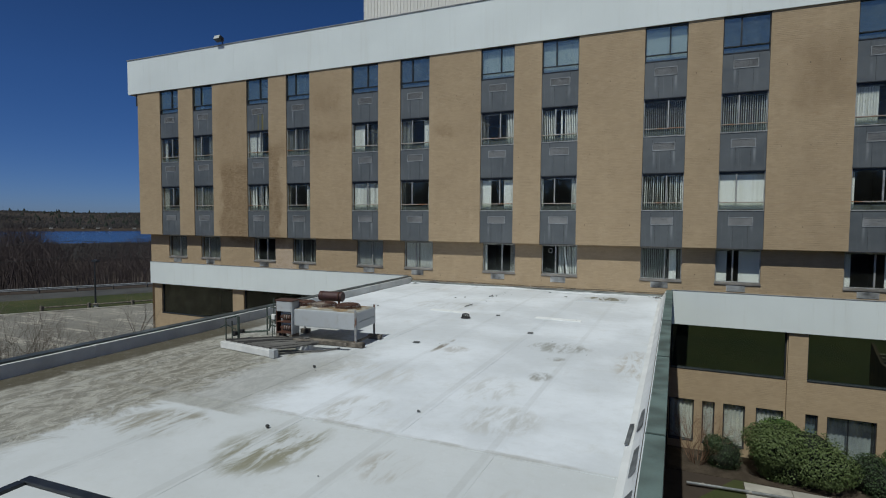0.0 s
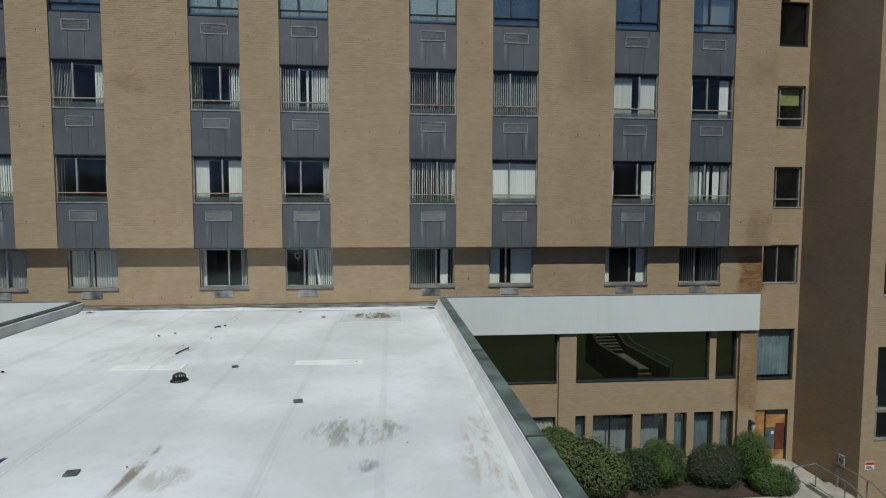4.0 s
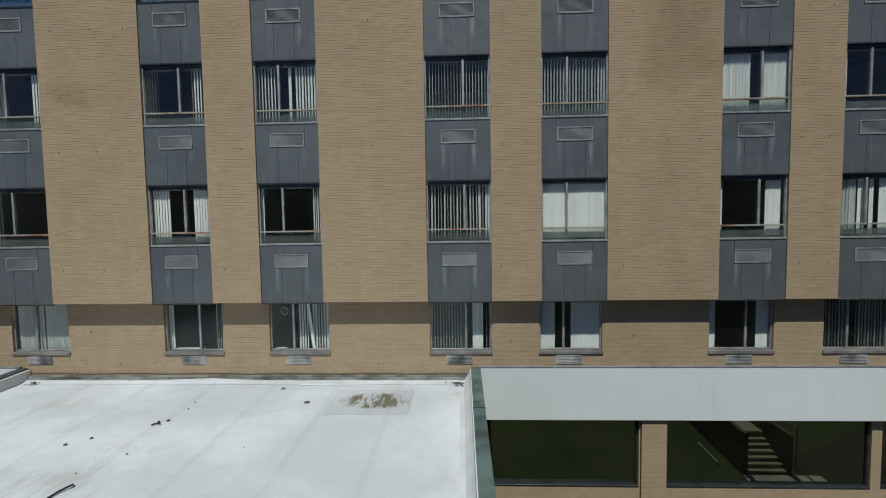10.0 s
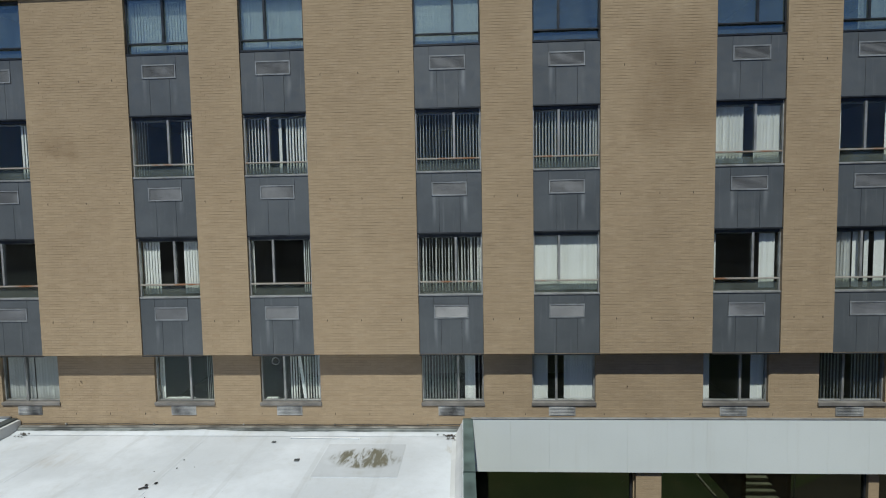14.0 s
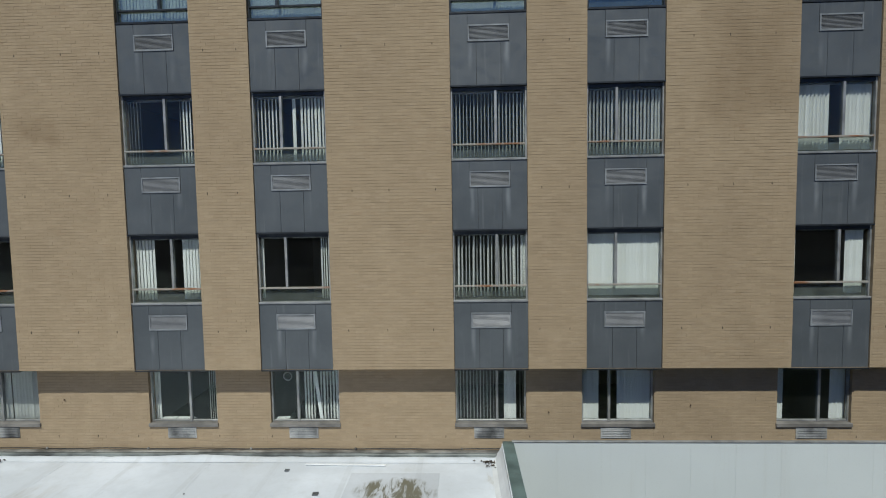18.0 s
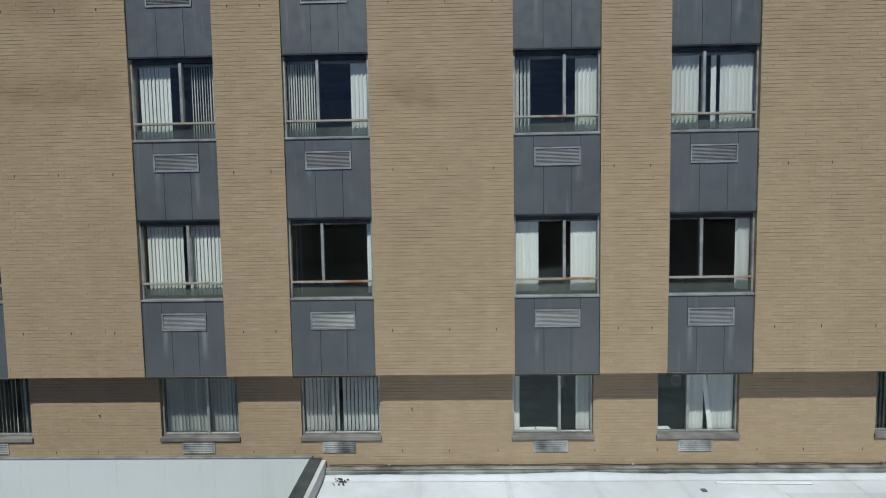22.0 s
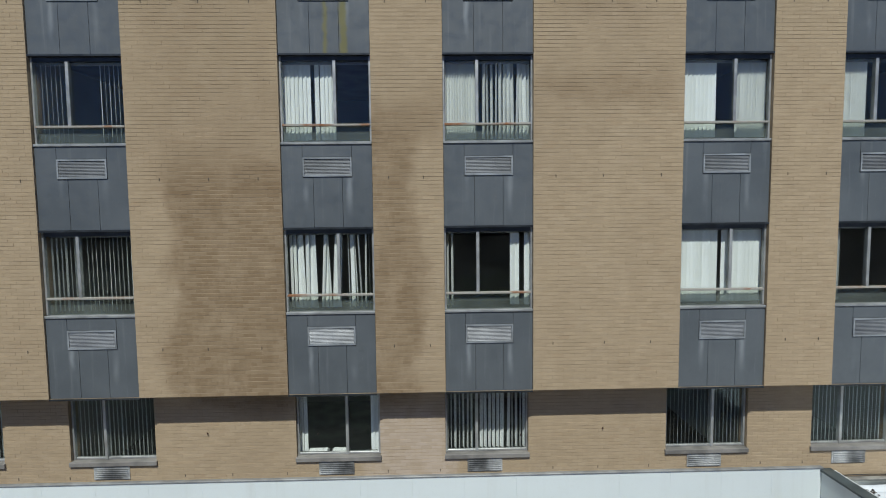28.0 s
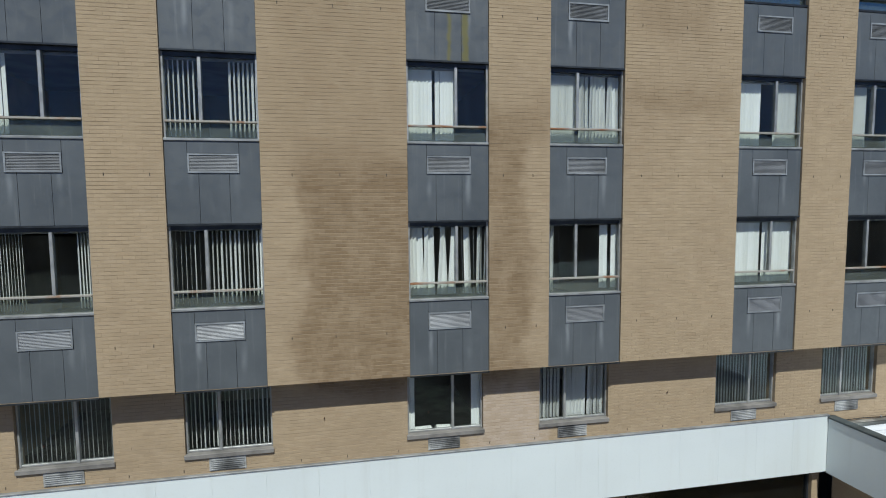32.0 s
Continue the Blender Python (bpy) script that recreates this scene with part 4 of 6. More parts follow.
def spandrel(x, z0, h):
    W = COL_W
    lb, lt = h - 0.57, h - 0.228
    s = thing("spandrel_panel", "slate-grey metal spandrel panel with a louvred grille", "spandrel panel", "spandrel panels between windows", at=(x, FACE + 0.035, z0))
    key = "%.2f" % h
    g = 0.007
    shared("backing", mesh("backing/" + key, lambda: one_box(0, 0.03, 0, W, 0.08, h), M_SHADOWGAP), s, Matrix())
    a, b, p, q = 0.38, 1.245, 0.56, 1.075
    shapes = [[(g, 0), (p - g, 0), (p - g, lb - g), (a - g, lb - g), (a - g, h - g), (g, h - g)],
              [(p, 0), (q - g, 0), (q - g, lb - g), (p, lb - g)],
              [(q, 0), (W - g, 0), (W - g, h - g), (b + g, h - g), (b + g, lb - g), (q, lb - g)],
              [(a, lt + g), (b, lt + g), (b, h - g), (a, h - g)]]
    for i, pts in enumerate(shapes):
        shared("panel", mesh("panel/%s%d" % (key, i), lambda: poly_panel(pts), M_SPANDREL), s, Matrix())
    shared("drip", mesh("drip/" + key, lambda: one_box(0, -0.03, -0.035, W, 0.05, -0.004), M_ALU_DARK), s, Matrix())

    def ring():
        bm = bmesh.new()
        for bx in ((a, lb, b, lb + 0.03), (a, lt - 0.03, b, lt), (a, lb + 0.031, a + 0.028, lt - 0.031), (b - 0.028, lb + 0.031, b, lt - 0.031)):
            box(bm, bx[0], -0.018, bx[1], bx[2], 0.022, bx[3])
        return bm
    gr = shared("grille", mesh("grille/" + key, ring, M_GALV), s, Matrix())
    gr["label"] = "galvanised louvre grille"

    def blade():
        bm = bmesh.new()
        v = box(bm, a + 0.03, 0, 0, b - 0.03, 0.030, 0.005)
        bmesh.ops.rotate(bm, verts=v, matrix=Matrix.Rotation(radians(52), 3, "X"), cent=(0, 0, 0))
        return bm
    me = mesh("blade/" + key, blade, M_LOUVRE)
    for i in range(11):
        shared("blade", me, gr, Matrix.Translation((0, -0.006, lb + 0.034 + i * 0.0252)))
    return s


for k, c in enumerate(COLS):
    spandrel(c, OVER, SILLS[0] - OVER)
    for r in (1, 2):
        spandrel(c, HEADS[r - 1] + 0.035, SILLS[r] - HEADS[r - 1] - 0.035)

# papers left on the inner sills of three recessed windows
for x, w, a in ((COLS[6] + 0.32, 0.34, 4), (COLS[6] + 0.72, 0.42, -5), (COLS[7] + 0.20, 0.30, 3), (COLS[2] + 0.36, 0.36, 2), (COLS[2] + 0.80, 0.30, -6)):
    bm = one_box(-w / 2, -0.07, 0, w / 2, 0.07, 0.022, bevel=0.005)
    o = solid("paper_stack", bm, M_SLAT, "white papers lying on the inner window sill", "papers", "papers on the sills")
    o.matrix_basis = pose(x, LOW + 0.27, LOW_SILL + 0.09, 0, 0, a)
    solid("inner_sill", one_box(x - w / 2 - 0.03, LOW + 0.17, LOW_SILL + 0.06, x + w / 2 + 0.03, LOW + 0.36, LOW_SILL + 0.088), M_SILL, "grey inner window sill under the papers", "sill", "", "structure")

# small louvred vents in the brick below the recessed windows
for k, c in enumerate(COLS):
    v = thing("wall_vent", "small galvanised wall vent below a window sill", "vent", "vents under the recessed windows", at=(c + 0.42, LOW - 0.02, 7.19))
    shared("plate", mesh("plate/vent", lambda: one_box(0, 0, 0, 0.68, 0.015, 0.255, bevel=0.004), M_VENT), v, Matrix())
    for i in range(6):
        shared("blade", mesh("blade/vent", lambda: one_box(0.03, -0.014, 0, 0.65, 0.0, 0.012), M_VENT), v, Matrix.Translation((0, 0, 0.02 + i * 0.038)))

# weep holes in the brickwork
weep = mesh_of("weep_hole", one_box(-0.007, -0.007, 0, 0.007, 0.0, 0.052), M_WEEP)
weep_rng = random.Random(11)
for z in (9.95 - 0.16, 12.83, 15.87):
    for a, b in piers:
        n = 3 if b - a > 2 else 2
        for i in range(n):
            u = a + (b - a) * (i + 0.5 + weep_rng.uniform(-0.12, 0.12)) / n
            shared("weep_hole", weep, wall_front, Matrix.Translation((u, FACE - 0.001, z)))

for i in range(42):
    u = -31.6 + i * 1.02 + weep_rng.uniform(-0.12, 0.12)
    shared("weep_hole", weep, wall_set_back, Matrix.Translation((u, LOW - 0.001, 7.20)))
# small hooks in the brick of the recessed wall
for u, z in ((-29.9, 7.95), (-24.9, 8.05), (-22.8, 8.0), (-17.3, 8.0), (-10.9, 8.1), (3.55, 7.95), (-18.9, 7.9), (0.4, 7.8)):
    o = solid("wall_hook", pipe([(0, 0, 0), (0, -0.035, 0.0), (0, -0.042, 0.035)], 0.009, 6), M_RUST, "small rusty hook in the brick wall", "hook", "hooks in the wall")
    o.location = (u, LOW - 0.002, z)

# floodlight on the roof edge
fl = thing("floodlight", "weathered floodlight on a bracket at the roof edge", "floodlight", at=(-25.0, 23.95, PAR1 + 0.05))
part("post", pipe([(0, 0, 0), (0, 0, 0.14), (0, -0.06, 0.20)], 0.03), M_RUST, fl)
bm = one_box(-0.28, -0.42, 0.14, 0.20, -0.10, 0.40, bevel=0.03)
bmesh.ops.rotate(bm, verts=bm.verts, matrix=Matrix.Rotation(radians(-20), 3, "X"), cent=(0, -0.2, 0.2))
head = part("head", bm, M_ALU_DARK, fl)
bm = one_box(-0.25, -0.435, 0.17, 0.17, -0.425, 0.37)
bmesh.ops.rotate(bm, verts=bm.verts, matrix=Matrix.Rotation(radians(-20), 3, "X"), cent=(0, -0.2, 0.2))
part("lens", bm, M_LAMP_GLASS, head)
part("yoke", pipe([(-0.30, -0.2, 0.3), (-0.30, -0.1, 0.16), (0.22, -0.1, 0.16), (0.22, -0.2, 0.3)], 0.018), M_RUST, fl)

# round fitting on the glass of one recessed window
bm = pipe([(0.095 * math.cos(2 * math.pi * i / 26), 0, 0.095 * math.sin(2 * math.pi * i / 26)) for i in range(26)], 0.016, 6, True)
rg = solid("window_ring", bm, M_VENT, "pale round vent ring set in a window pane", "vent ring")
rg.location = (-5.60, LOW + 0.095, 8.62)

# ---------------------------------------------------------------- low building with the white roof
def skewed(y0, y1, fx0, fx1, z0, z1):
    """A box between two lines that run along the low building."""
    bm = bmesh.new()
    v = [bm.verts.new((f(y), y, z)) for f in (fx0, fx1) for y in (y0, y1) for z in (z0, z1)]
    for f in ((0, 1, 3, 2), (4, 6, 7, 5), (0, 4, 5, 1), (2, 3, 7, 6), (0, 2, 6, 4), (1, 5, 7, 3)):
        bm.faces.new([v[i] for i in f])
    return bm


YS, YN = -14.0, 24.33
roof = solid("roof_white", skewed(YS, YN, lambda y: xl(y) + 0.05, lambda y: xr(y) - 0.05, ROOF - 0.35, ROOF - 0.006), M_MORTAR,
             "flat roof in white membrane sheets, stained and dirty in places", "roof", "", "structure")
SEAMS = [-10.62, -8.90, -7.25, -5.62, -3.93, -2.38]


def membrane_sheet(f0, f1, y0, y1, lift):
    """One sheet, gently uneven."""
    bm = bmesh.new()
    nx, ny = 6, max(2, int((y1 - y0) / 0.6))
    g = []
    for j in range(ny + 1):
        y = y0 + (y1 - y0) * j / ny
        a, b = f0(y), f1(y)
        g.append([bm.verts.new((a + (b - a) * i / nx, y, ROOF + lift + 0.006 * (noise.noise((a + (b - a) * i / nx, y, 3.0)) if 0 < i < nx and 0 < j < ny else 0))) for i in range(nx + 1)])
    for j in range(ny):
        for i in range(nx):
            bm.faces.new((g[j][i], g[j][i + 1], g[j + 1][i + 1], g[j + 1][i]))
    for e in (0, nx):
        low = [bm.verts.new((r[e].co.x, r[e].co.y, ROOF - 0.005)) for r in g]
        for j in range(ny):
            bm.faces.new((g[j][e], g[j + 1][e], low[j + 1], low[j]))
    return bm


lines = [lambda y: xl(y) + 0.30] + [(lambda y, s=s: s + (15 - y) * 0.006) for s in SEAMS] + [lambda y: xr(y) - 0.46]
for i in range(len(lines) - 1):
    for j, (y0, y1) in enumerate(((YS, 6.95), (6.95, YN - 0.08))):
        lift = 0.002 * ((i + j) % 2)
        part("membrane_sheet", membrane_sheet(lines[i], lines[i + 1], y0, y1, lift), M_MEMBRANE, roof)
for i, f in enumerate(lines[1:-1]):
    part("seam", skewed(YS, YN - 0.10, lambda y: f(y) - 0.05, lambda y: f(y) + 0.05, ROOF - 0.004, ROOF + 0.0035), M_SEAM, roof)
part("seam", skewed(6.88, 6.98, lambda y: -12.2, lambda y: -0.6, ROOF - 0.004, ROOF + 0.007), M_SEAM, roof)
part("patch", skewed(21.9, 23.55, lambda y: -3.95, lambda y: -2.05, ROOF - 0.002, ROOF + 0.014), M_PATCHED, roof, "square repair patch with a dark mould stain")

for x0, x1, y0, y1 in ((-8.25, -7.45, 17.15, 17.50), (-7.38, -6.75, 17.10, 17.46), (-4.44, -2.95, 17.24, 17.58)):
    part("patch", skewed(y0, y1, lambda y: x0, lambda y: x1, ROOF - 0.002, ROOF + 0.011), M_FRESH, roof, "clean white repair patch")

# parapets
for side in ("west", "east"):
    if side == "west":
        core = skewed(YS, YN + 0.06, lambda y: xl(y), lambda y: xl(y) + 0.28, ROOF - 0.3, 7.06)
        p = solid("parapet_west", core, M_PARAPET, "low roof parapet in grey membrane with a dark metal coping", "parapet", "", "structure")
        part("coping", skewed(YS, YN + 0.07, lambda y: xl(y) - 0.05, lambda y: xl(y) + 0.19, 7.062, 7.105), M_COPING_WEST, p, "dark grey metal coping")
        for i in range(15):
            y = 22.6 - i * 2.45
            part("lap", skewed(y, y + 0.10, lambda q: xl(q) + 0.195, lambda q: xl(q) + 0.288, ROOF, 7.068), M_PARAPET, p)
    else:
        core = skewed(YS, YN + 0.10, lambda y: xr(y) - 0.24, lambda y: xr(y), ROOF - 0.3, 7.06)
        p = solid("parapet_east", core, M_MEMBRANE, "low roof parapet with a faded green metal coping", "parapet", "", "structure")
        part("coping", skewed(YS, YN + 0.12, lambda y: xr(y) - 0.22, lambda y: xr(y) + 0.03, 7.062, 7.11), M_COPING_GREEN, p, "faded green metal coping with scuffed paint")
        bm = bmesh.new()
        g = []
        for j in range(40):
            y = YS + (YN - 0.02 - YS) * j / 39
            w = 0.008 * noise.noise((y * 0.5, 0, 1))
            g.append([bm.verts.new((xr(y) - dx, y, z)) for dx, z in ((0.50 + w, ROOF + 0.006), (0.40 + w, ROOF + 0.036), (0.31, ROOF + 0.16), (0.25, 7.064))])
        for r, s in zip(g, g[1:]):
            for i in range(3):
                bm.faces.new((r[i], r[i + 1], s[i + 1], s[i]))
        part("upstand", bm, M_UPSTAND, p, "white membrane turned up the parapet")
        for i in range(8):
            y = 21.5 - i * 4.6
            part("coping_joint", skewed(y, y + 0.05, lambda q: xr(q) - 0.226, lambda q: xr(q) + 0.036, 7.06, 7.117), M_COPING_DARK, p)

# fascias and walls of the low building
low_w = solid("wall_low_west", skewed(YS, 24.34, lambda y: xl(y) + 0.02, lambda y: xl(y) + 0.25, 5.70, ROOF - 0.31), M_MORTAR, "white metal fascia on the low building", "fascia", "", "structure")
for i in range(26):
    y = 24.34 - i * 1.47
    part("panel", skewed(y - 1.467, y, lambda q: xl(q) - 0.03, lambda q: xl(q) + 0.012, 5.70, 7.05), M_WHITE, low_w)
low_e = solid("wall_low_east", skewed(YS, 24.34, lambda y: xr(y) - 0.25, lambda y: xr(y) - 0.02, 5.70, ROOF - 0.31), M_MORTAR, "dark green metal fascia on the low building", "fascia", "", "structure")
for i in range(26):
    y = 24.34 - i * 1.47
    part("panel", skewed(y - 1.467, y, lambda q: xr(q) - 0.012, lambda q: xr(q) + 0.025, 6.60, 7.055), M_COPING_DARK, low_e)
    part("panel", skewed(y - 1.467, y, lambda q: xr(q) - 0.015, lambda q: xr(q) + 0.012, 5.70, 6.597), M_WHITE, low_e)
solid("wall_low_core", skewed(YS, 24.5, lambda y: xl(y) + 0.35, lambda y: xr(y) - 0.35, 0.0, 6.40), M_BRICK, "buff brick walls of the low building", "wall", "", "structure")

# flashing along the foot of the main wall
fc = solid("flashing", one_box(-12.75, 24.25, ROOF - 0.01, -0.45, 24.345, 6.885, bevel=0.01), M_FLASH, "grey-green flashing where the roof meets the brick wall", "flashing", "", "structure")
part("counterflashing", one_box(-12.75, 24.30, 6.89, -0.45, LOW - 0.006, 6.912, bevel=0.004), M_COUNTER, fc)
brick_wall("wall_above_roof", "buff brick above the white roof", [(-12.94, LOW, 6.5, -0.43, LOW + 0.2, 6.89)], [(-12.94, -0.43, 6.915, 7.10)], front_plane(LOW), M_BRICK)
bm = bmesh.new()
g = []
for j in range(80):
    u = -12.70 + j * 12.2 / 79
    lift = 0.036 + 0.045 * math.exp(-((u + 7.6) / 0.9) ** 2) + 0.016 * noise.noise((u * 1.7, 4, 1)) + 0.008 * noise.noise((u * 6, 4, 1))
    g.append([bm.verts.new((u, y, z)) for y, z in ((24.02, ROOF + 0.010), (24.13, ROOF + 0.012 + lift * 0.30), (24.22, ROOF + 0.016 + lift), (24.246, ROOF + 0.002 + lift))])
for r, s in zip(g, g[1:]):
    for i in range(3):
        bm.faces.new((r[i], s[i], s[i + 1], r[i + 1]))
part("turned_up_membrane", bm, M_MEMBRANE, roof, "edge of the membrane lifting off the wall", smooth=True)

cbl = thing("wall_cable", "thin black cable clipped along the foot of the wall", "cable", at=(0, LOW - 0.05, 6.955))
part("cable", pipe([(-12.6 + i * 0.6, 0.0, 0.012 * math.sin(i * 1.7)) for i in range(21)], 0.011, 5), M_BLACK, cbl)
for i in range(5):
    part("clip", one_box(-11.4 + i * 2.45, -0.02, -0.02, -11.36 + i * 2.45, 0.02, 0.02, bevel=0.005), M_VENT, cbl)

# ---------------------------------------------------------------- condenser on the roof
unit = thing("condenser_unit", "old three-fan condenser unit with rusty fan guards on timber beams", "condenser", at=(-8.28, 11.75, ROOF + 0.012), turn=5)
UL, UD, UW = 0.80, 0.54, 1.40
part("beam", one_box(-0.98, -0.60, 0, 1.00, -0.44, 0.12, bevel=0.012), M_WOODOLD, unit, "weathered timber beam")
part("block", one_box(0.62, 0.44, 0, 0.98, 0.60, 0.12, bevel=0.012), M_WOODOLD, unit, "short timber block under the rear leg")
part("block", one_box(-1.50, 0.44, 0, -1.25, 0.60, 0.12, bevel=0.012), M_WOODOLD, unit)
part("block", one_box(-1.50, -0.60, 0, -1.25, -0.44, 0.12, bevel=0.012), M_WOODOLD, unit)
part("brace", pipe([(0.79, -0.43, 0.135), (0.79, 0.0, 0.13), (0.79, 0.43, 0.135)], 0.03, 6), M_WOODOLD, unit, "thin timber brace between the legs")
for sx in (-1, 1):
    for sy in (-1, 1):
        bm = bmesh.new()
        x, y = (UL if sx > 0 else -UW) - sx * 0.02, sy * (UD - 0.02)
        box(bm, x - 0.03, y - 0.03, 0.121, x + 0.03, y - 0.022, 0.93 if sx > 0 else 0.86)
        box(bm, x - 0.03, y - 0.0215, 0.121, x - 0.022, y + 0.03, 0.93 if sx > 0 else 0.86)
        for k in range(4):
            box(bm, x - 0.008, y - 0.0325, 0.22 + k * 0.085, x + 0.008, y - 0.0305, 0.245 + k * 0.085)
        part("leg", bm, M_LEG, unit, "rust-streaked angle-iron leg with bolt holes")
casing = part("casing", one_box(-UW, -UD, 0.42, UL, UD, 0.86, bevel=0.012), M_SHEET, unit, "pale painted sheet-metal casing with rust stains")
part("front_panel", one_box(-UW + 0.02, -UD - 0.008, 0.43, 0.28, -UD - 0.001, 0.83, bevel=0.002), M_SHEET, casing)
part("front_panel", one_box(0.285, -UD - 0.008, 0.43, UL - 0.05, -UD - 0.001, 0.83, bevel=0.002), M_SHEET, casing)
part("end_panel", one_box(UL + 0.001, -UD + 0.03, 0.63, UL + 0.008, UD - 0.03, 0.84, bevel=0.002), M_SHEET, casing)
part("end_panel", one_box(UL + 0.001, -UD + 0.03, 0.43, UL + 0.012, UD - 0.03, 0.615, bevel=0.002), M_SHEET, casing)
part("top_tray", one_box(-UW + 0.03, -UD + 0.03, 0.861, UL - 0.03, UD - 0.03, 0.868), M_TRAY, casing)
for fx in (-1.06, -0.42, 0.28):
    fan = part("fan_guard", bmesh.new(), M_GUARD, unit, "rusted wire fan guard")
    bm = bmesh.new()
    n = 30
    for zz, r in ((0.90, 0.325), (0.93, 0.322), (0.955, 0.316), (0.975, 0.30), (0.985, 0.27), (0.992, 0.235), (0.997, 0.20), (1.0, 0.165), (1.003, 0.13), (1.004, 0.09)):
        ring = [(fx + r * math.cos(2 * math.pi * k / n), -0.02 + r * math.sin(2 * math.pi * k / n), zz) for k in range(n)]
        for k in range(n):
            tube(bm, ring[k], ring[(k + 1) % n], 0.0075, n=4, caps=False)
    for k in range(16):
        a = 2 * math.pi * k / 16
        pts = [(fx + r * math.cos(a), -0.02 + r * math.sin(a), zz) for zz, r in ((0.87, 0.328), (0.965, 0.31), (0.99, 0.25), (1.004, 0.06))]
        for p0, p1 in zip(pts, pts[1:]):
            tube(bm, p0, p1, 0.008, n=4, caps=False)
    bm.to_mesh(fan.data)
    bm.free()
    bm = bmesh.new()
    tube(bm, (fx, -0.02, 0.869), (fx, -0.02, 0.90), 0.36, 0.335, 30)
    part("collar", bm, M_TRAY, fan)
    bm = bmesh.new()
    tube(bm, (fx, -0.02, 0.901), (fx, -0.02, 0.97), 0.09, 0.07, 12)
    part("hub", bm, M_RUST, fan)
    for k in range(4):
        bm = bmesh.new()
        a = k * math.pi / 2 + 0.5
        v = box(bm, 0.07, -0.08, 0, 0.28, 0.08, 0.008)
        bmesh.ops.rotate(bm, verts=v, matrix=Matrix.Rotation(0.35, 3, "X"), cent=(0, 0, 0))
        bmesh.ops.rotate(bm, verts=v, matrix=Matrix.Rotation(a, 3, "Z"), cent=(0, 0, 0))
        bmesh.ops.translate(bm, verts=v, vec=(fx, -0.02, 0.945))
        part("fan_blade", bm, M_SHEET, fan)
tank = bmesh.new()
tube(tank, (-0.86, 0.48, 1.08), (-0.18, 0.52, 1.08), 0.135, n=24)
t = part("receiver_tank", tank, M_TANK, unit, "rust-brown cylindrical receiver tank", smooth=False)
for u in (-0.78, -0.28):
    bm = bmesh.new()
    tube(bm, (u, 0.485, 1.08), (u + 0.03, 0.487, 1.08), 0.142, n=24)
    part("strap", bm, M_RUST, t)
    part("bracket", one_box(u - 0.02, 0.45, 0.869, u + 0.03, 0.50, 1.08), M_RUST, unit)

# compressor cabinet
cab = thing("compressor_cabinet", "open-fronted rusty compressor cabinet with two compressors", "cabinet", at=(-9.50, 11.18, ROOF + 0.142), turn=4)
part("back", one_box(-0.23, 0.14, 0.10, 0.22, 0.155, 0.93), M_SHEET, cab)
part("side", one_box(0.222, -0.16, 0.07, 0.25, 0.155, 0.93, bevel=0.004), M_SHEET, cab)
part("side", one_box(-0.255, -0.16, 0.07, -0.232, 0.155, 0.93, bevel=0.004), M_RUST, cab)
part("top", one_box(-0.28, -0.19, 0.931, 0.275, 0.18, 0.96, bevel=0.006), M_RUST, cab)
part("front_panel", one_box(-0.228, -0.175, 0.66, 0.218, -0.162, 0.92, bevel=0.004), M_SHEET, cab, "pale blank panel")
for z in (0.09, 0.37):
    part("shelf", one_box(-0.229, -0.17, z, 0.219, 0.138, z + 0.025), M_RUST, cab)
    bm = bmesh.new()
    tube(bm, (-0.08, -0.05, z + 0.135), (0.17, -0.05, z + 0.135), 0.085, n=18)
    comp = part("compressor", bm, M_RUST, cab, "rusted cylindrical compressor")
    for u in (-0.02, 0.05, 0.12):
        bm = bmesh.new()
        tube(bm, (u, -0.05, z + 0.135), (u + 0.012, -0.05, z + 0.135), 0.092, n=18)
        part("fin", bm, M_RUSTY_GALV, comp)
    bm = bmesh.new()
    tube(bm, (-0.17, -0.05, z + 0.135), (-0.081, -0.05, z + 0.135), 0.045, 0.07, n=16)
    part("end_bell", bm, M_RUST, comp)
    part("foot", one_box(-0.07, -0.12, z + 0.026, 0.16, 0.03, z + 0.055), M_RUST, comp)
for sx in (-0.22, 0.19):
    part("base_rail", one_box(sx - 0.03, -0.17, -0.13, sx + 0.05, 0.155, 0.068), M_WOODOLD, cab)

# curb full of lagged pipes
curb = thing("pipe_curb", "white roof curb packed with grey lagged pipes", "roof curb", at=(-9.52, 9.78, ROOF + 0.012), turn=-7)
part("curb_wall", one_box(-0.92, -0.10, 0, 0.90, 0.08, 0.16, bevel=0.01), M_CURB, curb)
part("curb_end", one_box(-0.92, 0.081, 0, -0.80, 0.60, 0.10, bevel=0.01), M_CURB, curb)
part("curb_cap", one_box(0.86, -0.12, 0.0, 1.02, 0.02, 0.19, bevel=0.006), M_SHEET, curb, "bent metal end cap")
prng = random.Random(5)
for i in range(23):
    u = -0.86 + i * 0.074 + prng.uniform(-0.015, 0.015)
    z = 0.15 + prng.uniform(0, 0.045)
    e = 0.50 + i * 0.034 + prng.uniform(-0.10, 0.18)
    v = 1.30 - i * 0.014 + prng.uniform(-0.12, 0.06)
    w = prng.uniform(-0.04, 0.04)
    part("lagged_pipe", pipe([(u, 0.02, z), (u * 0.45 + e * 0.55 + w, v * 0.55, z + prng.uniform(0.0, 0.03)), (e, v, z + prng.uniform(-0.03, 0.05))], prng.choice((0.020, 0.026, 0.032)), 7), M_RUBBER if i % 3 else M_RUBBER_DARK, curb)
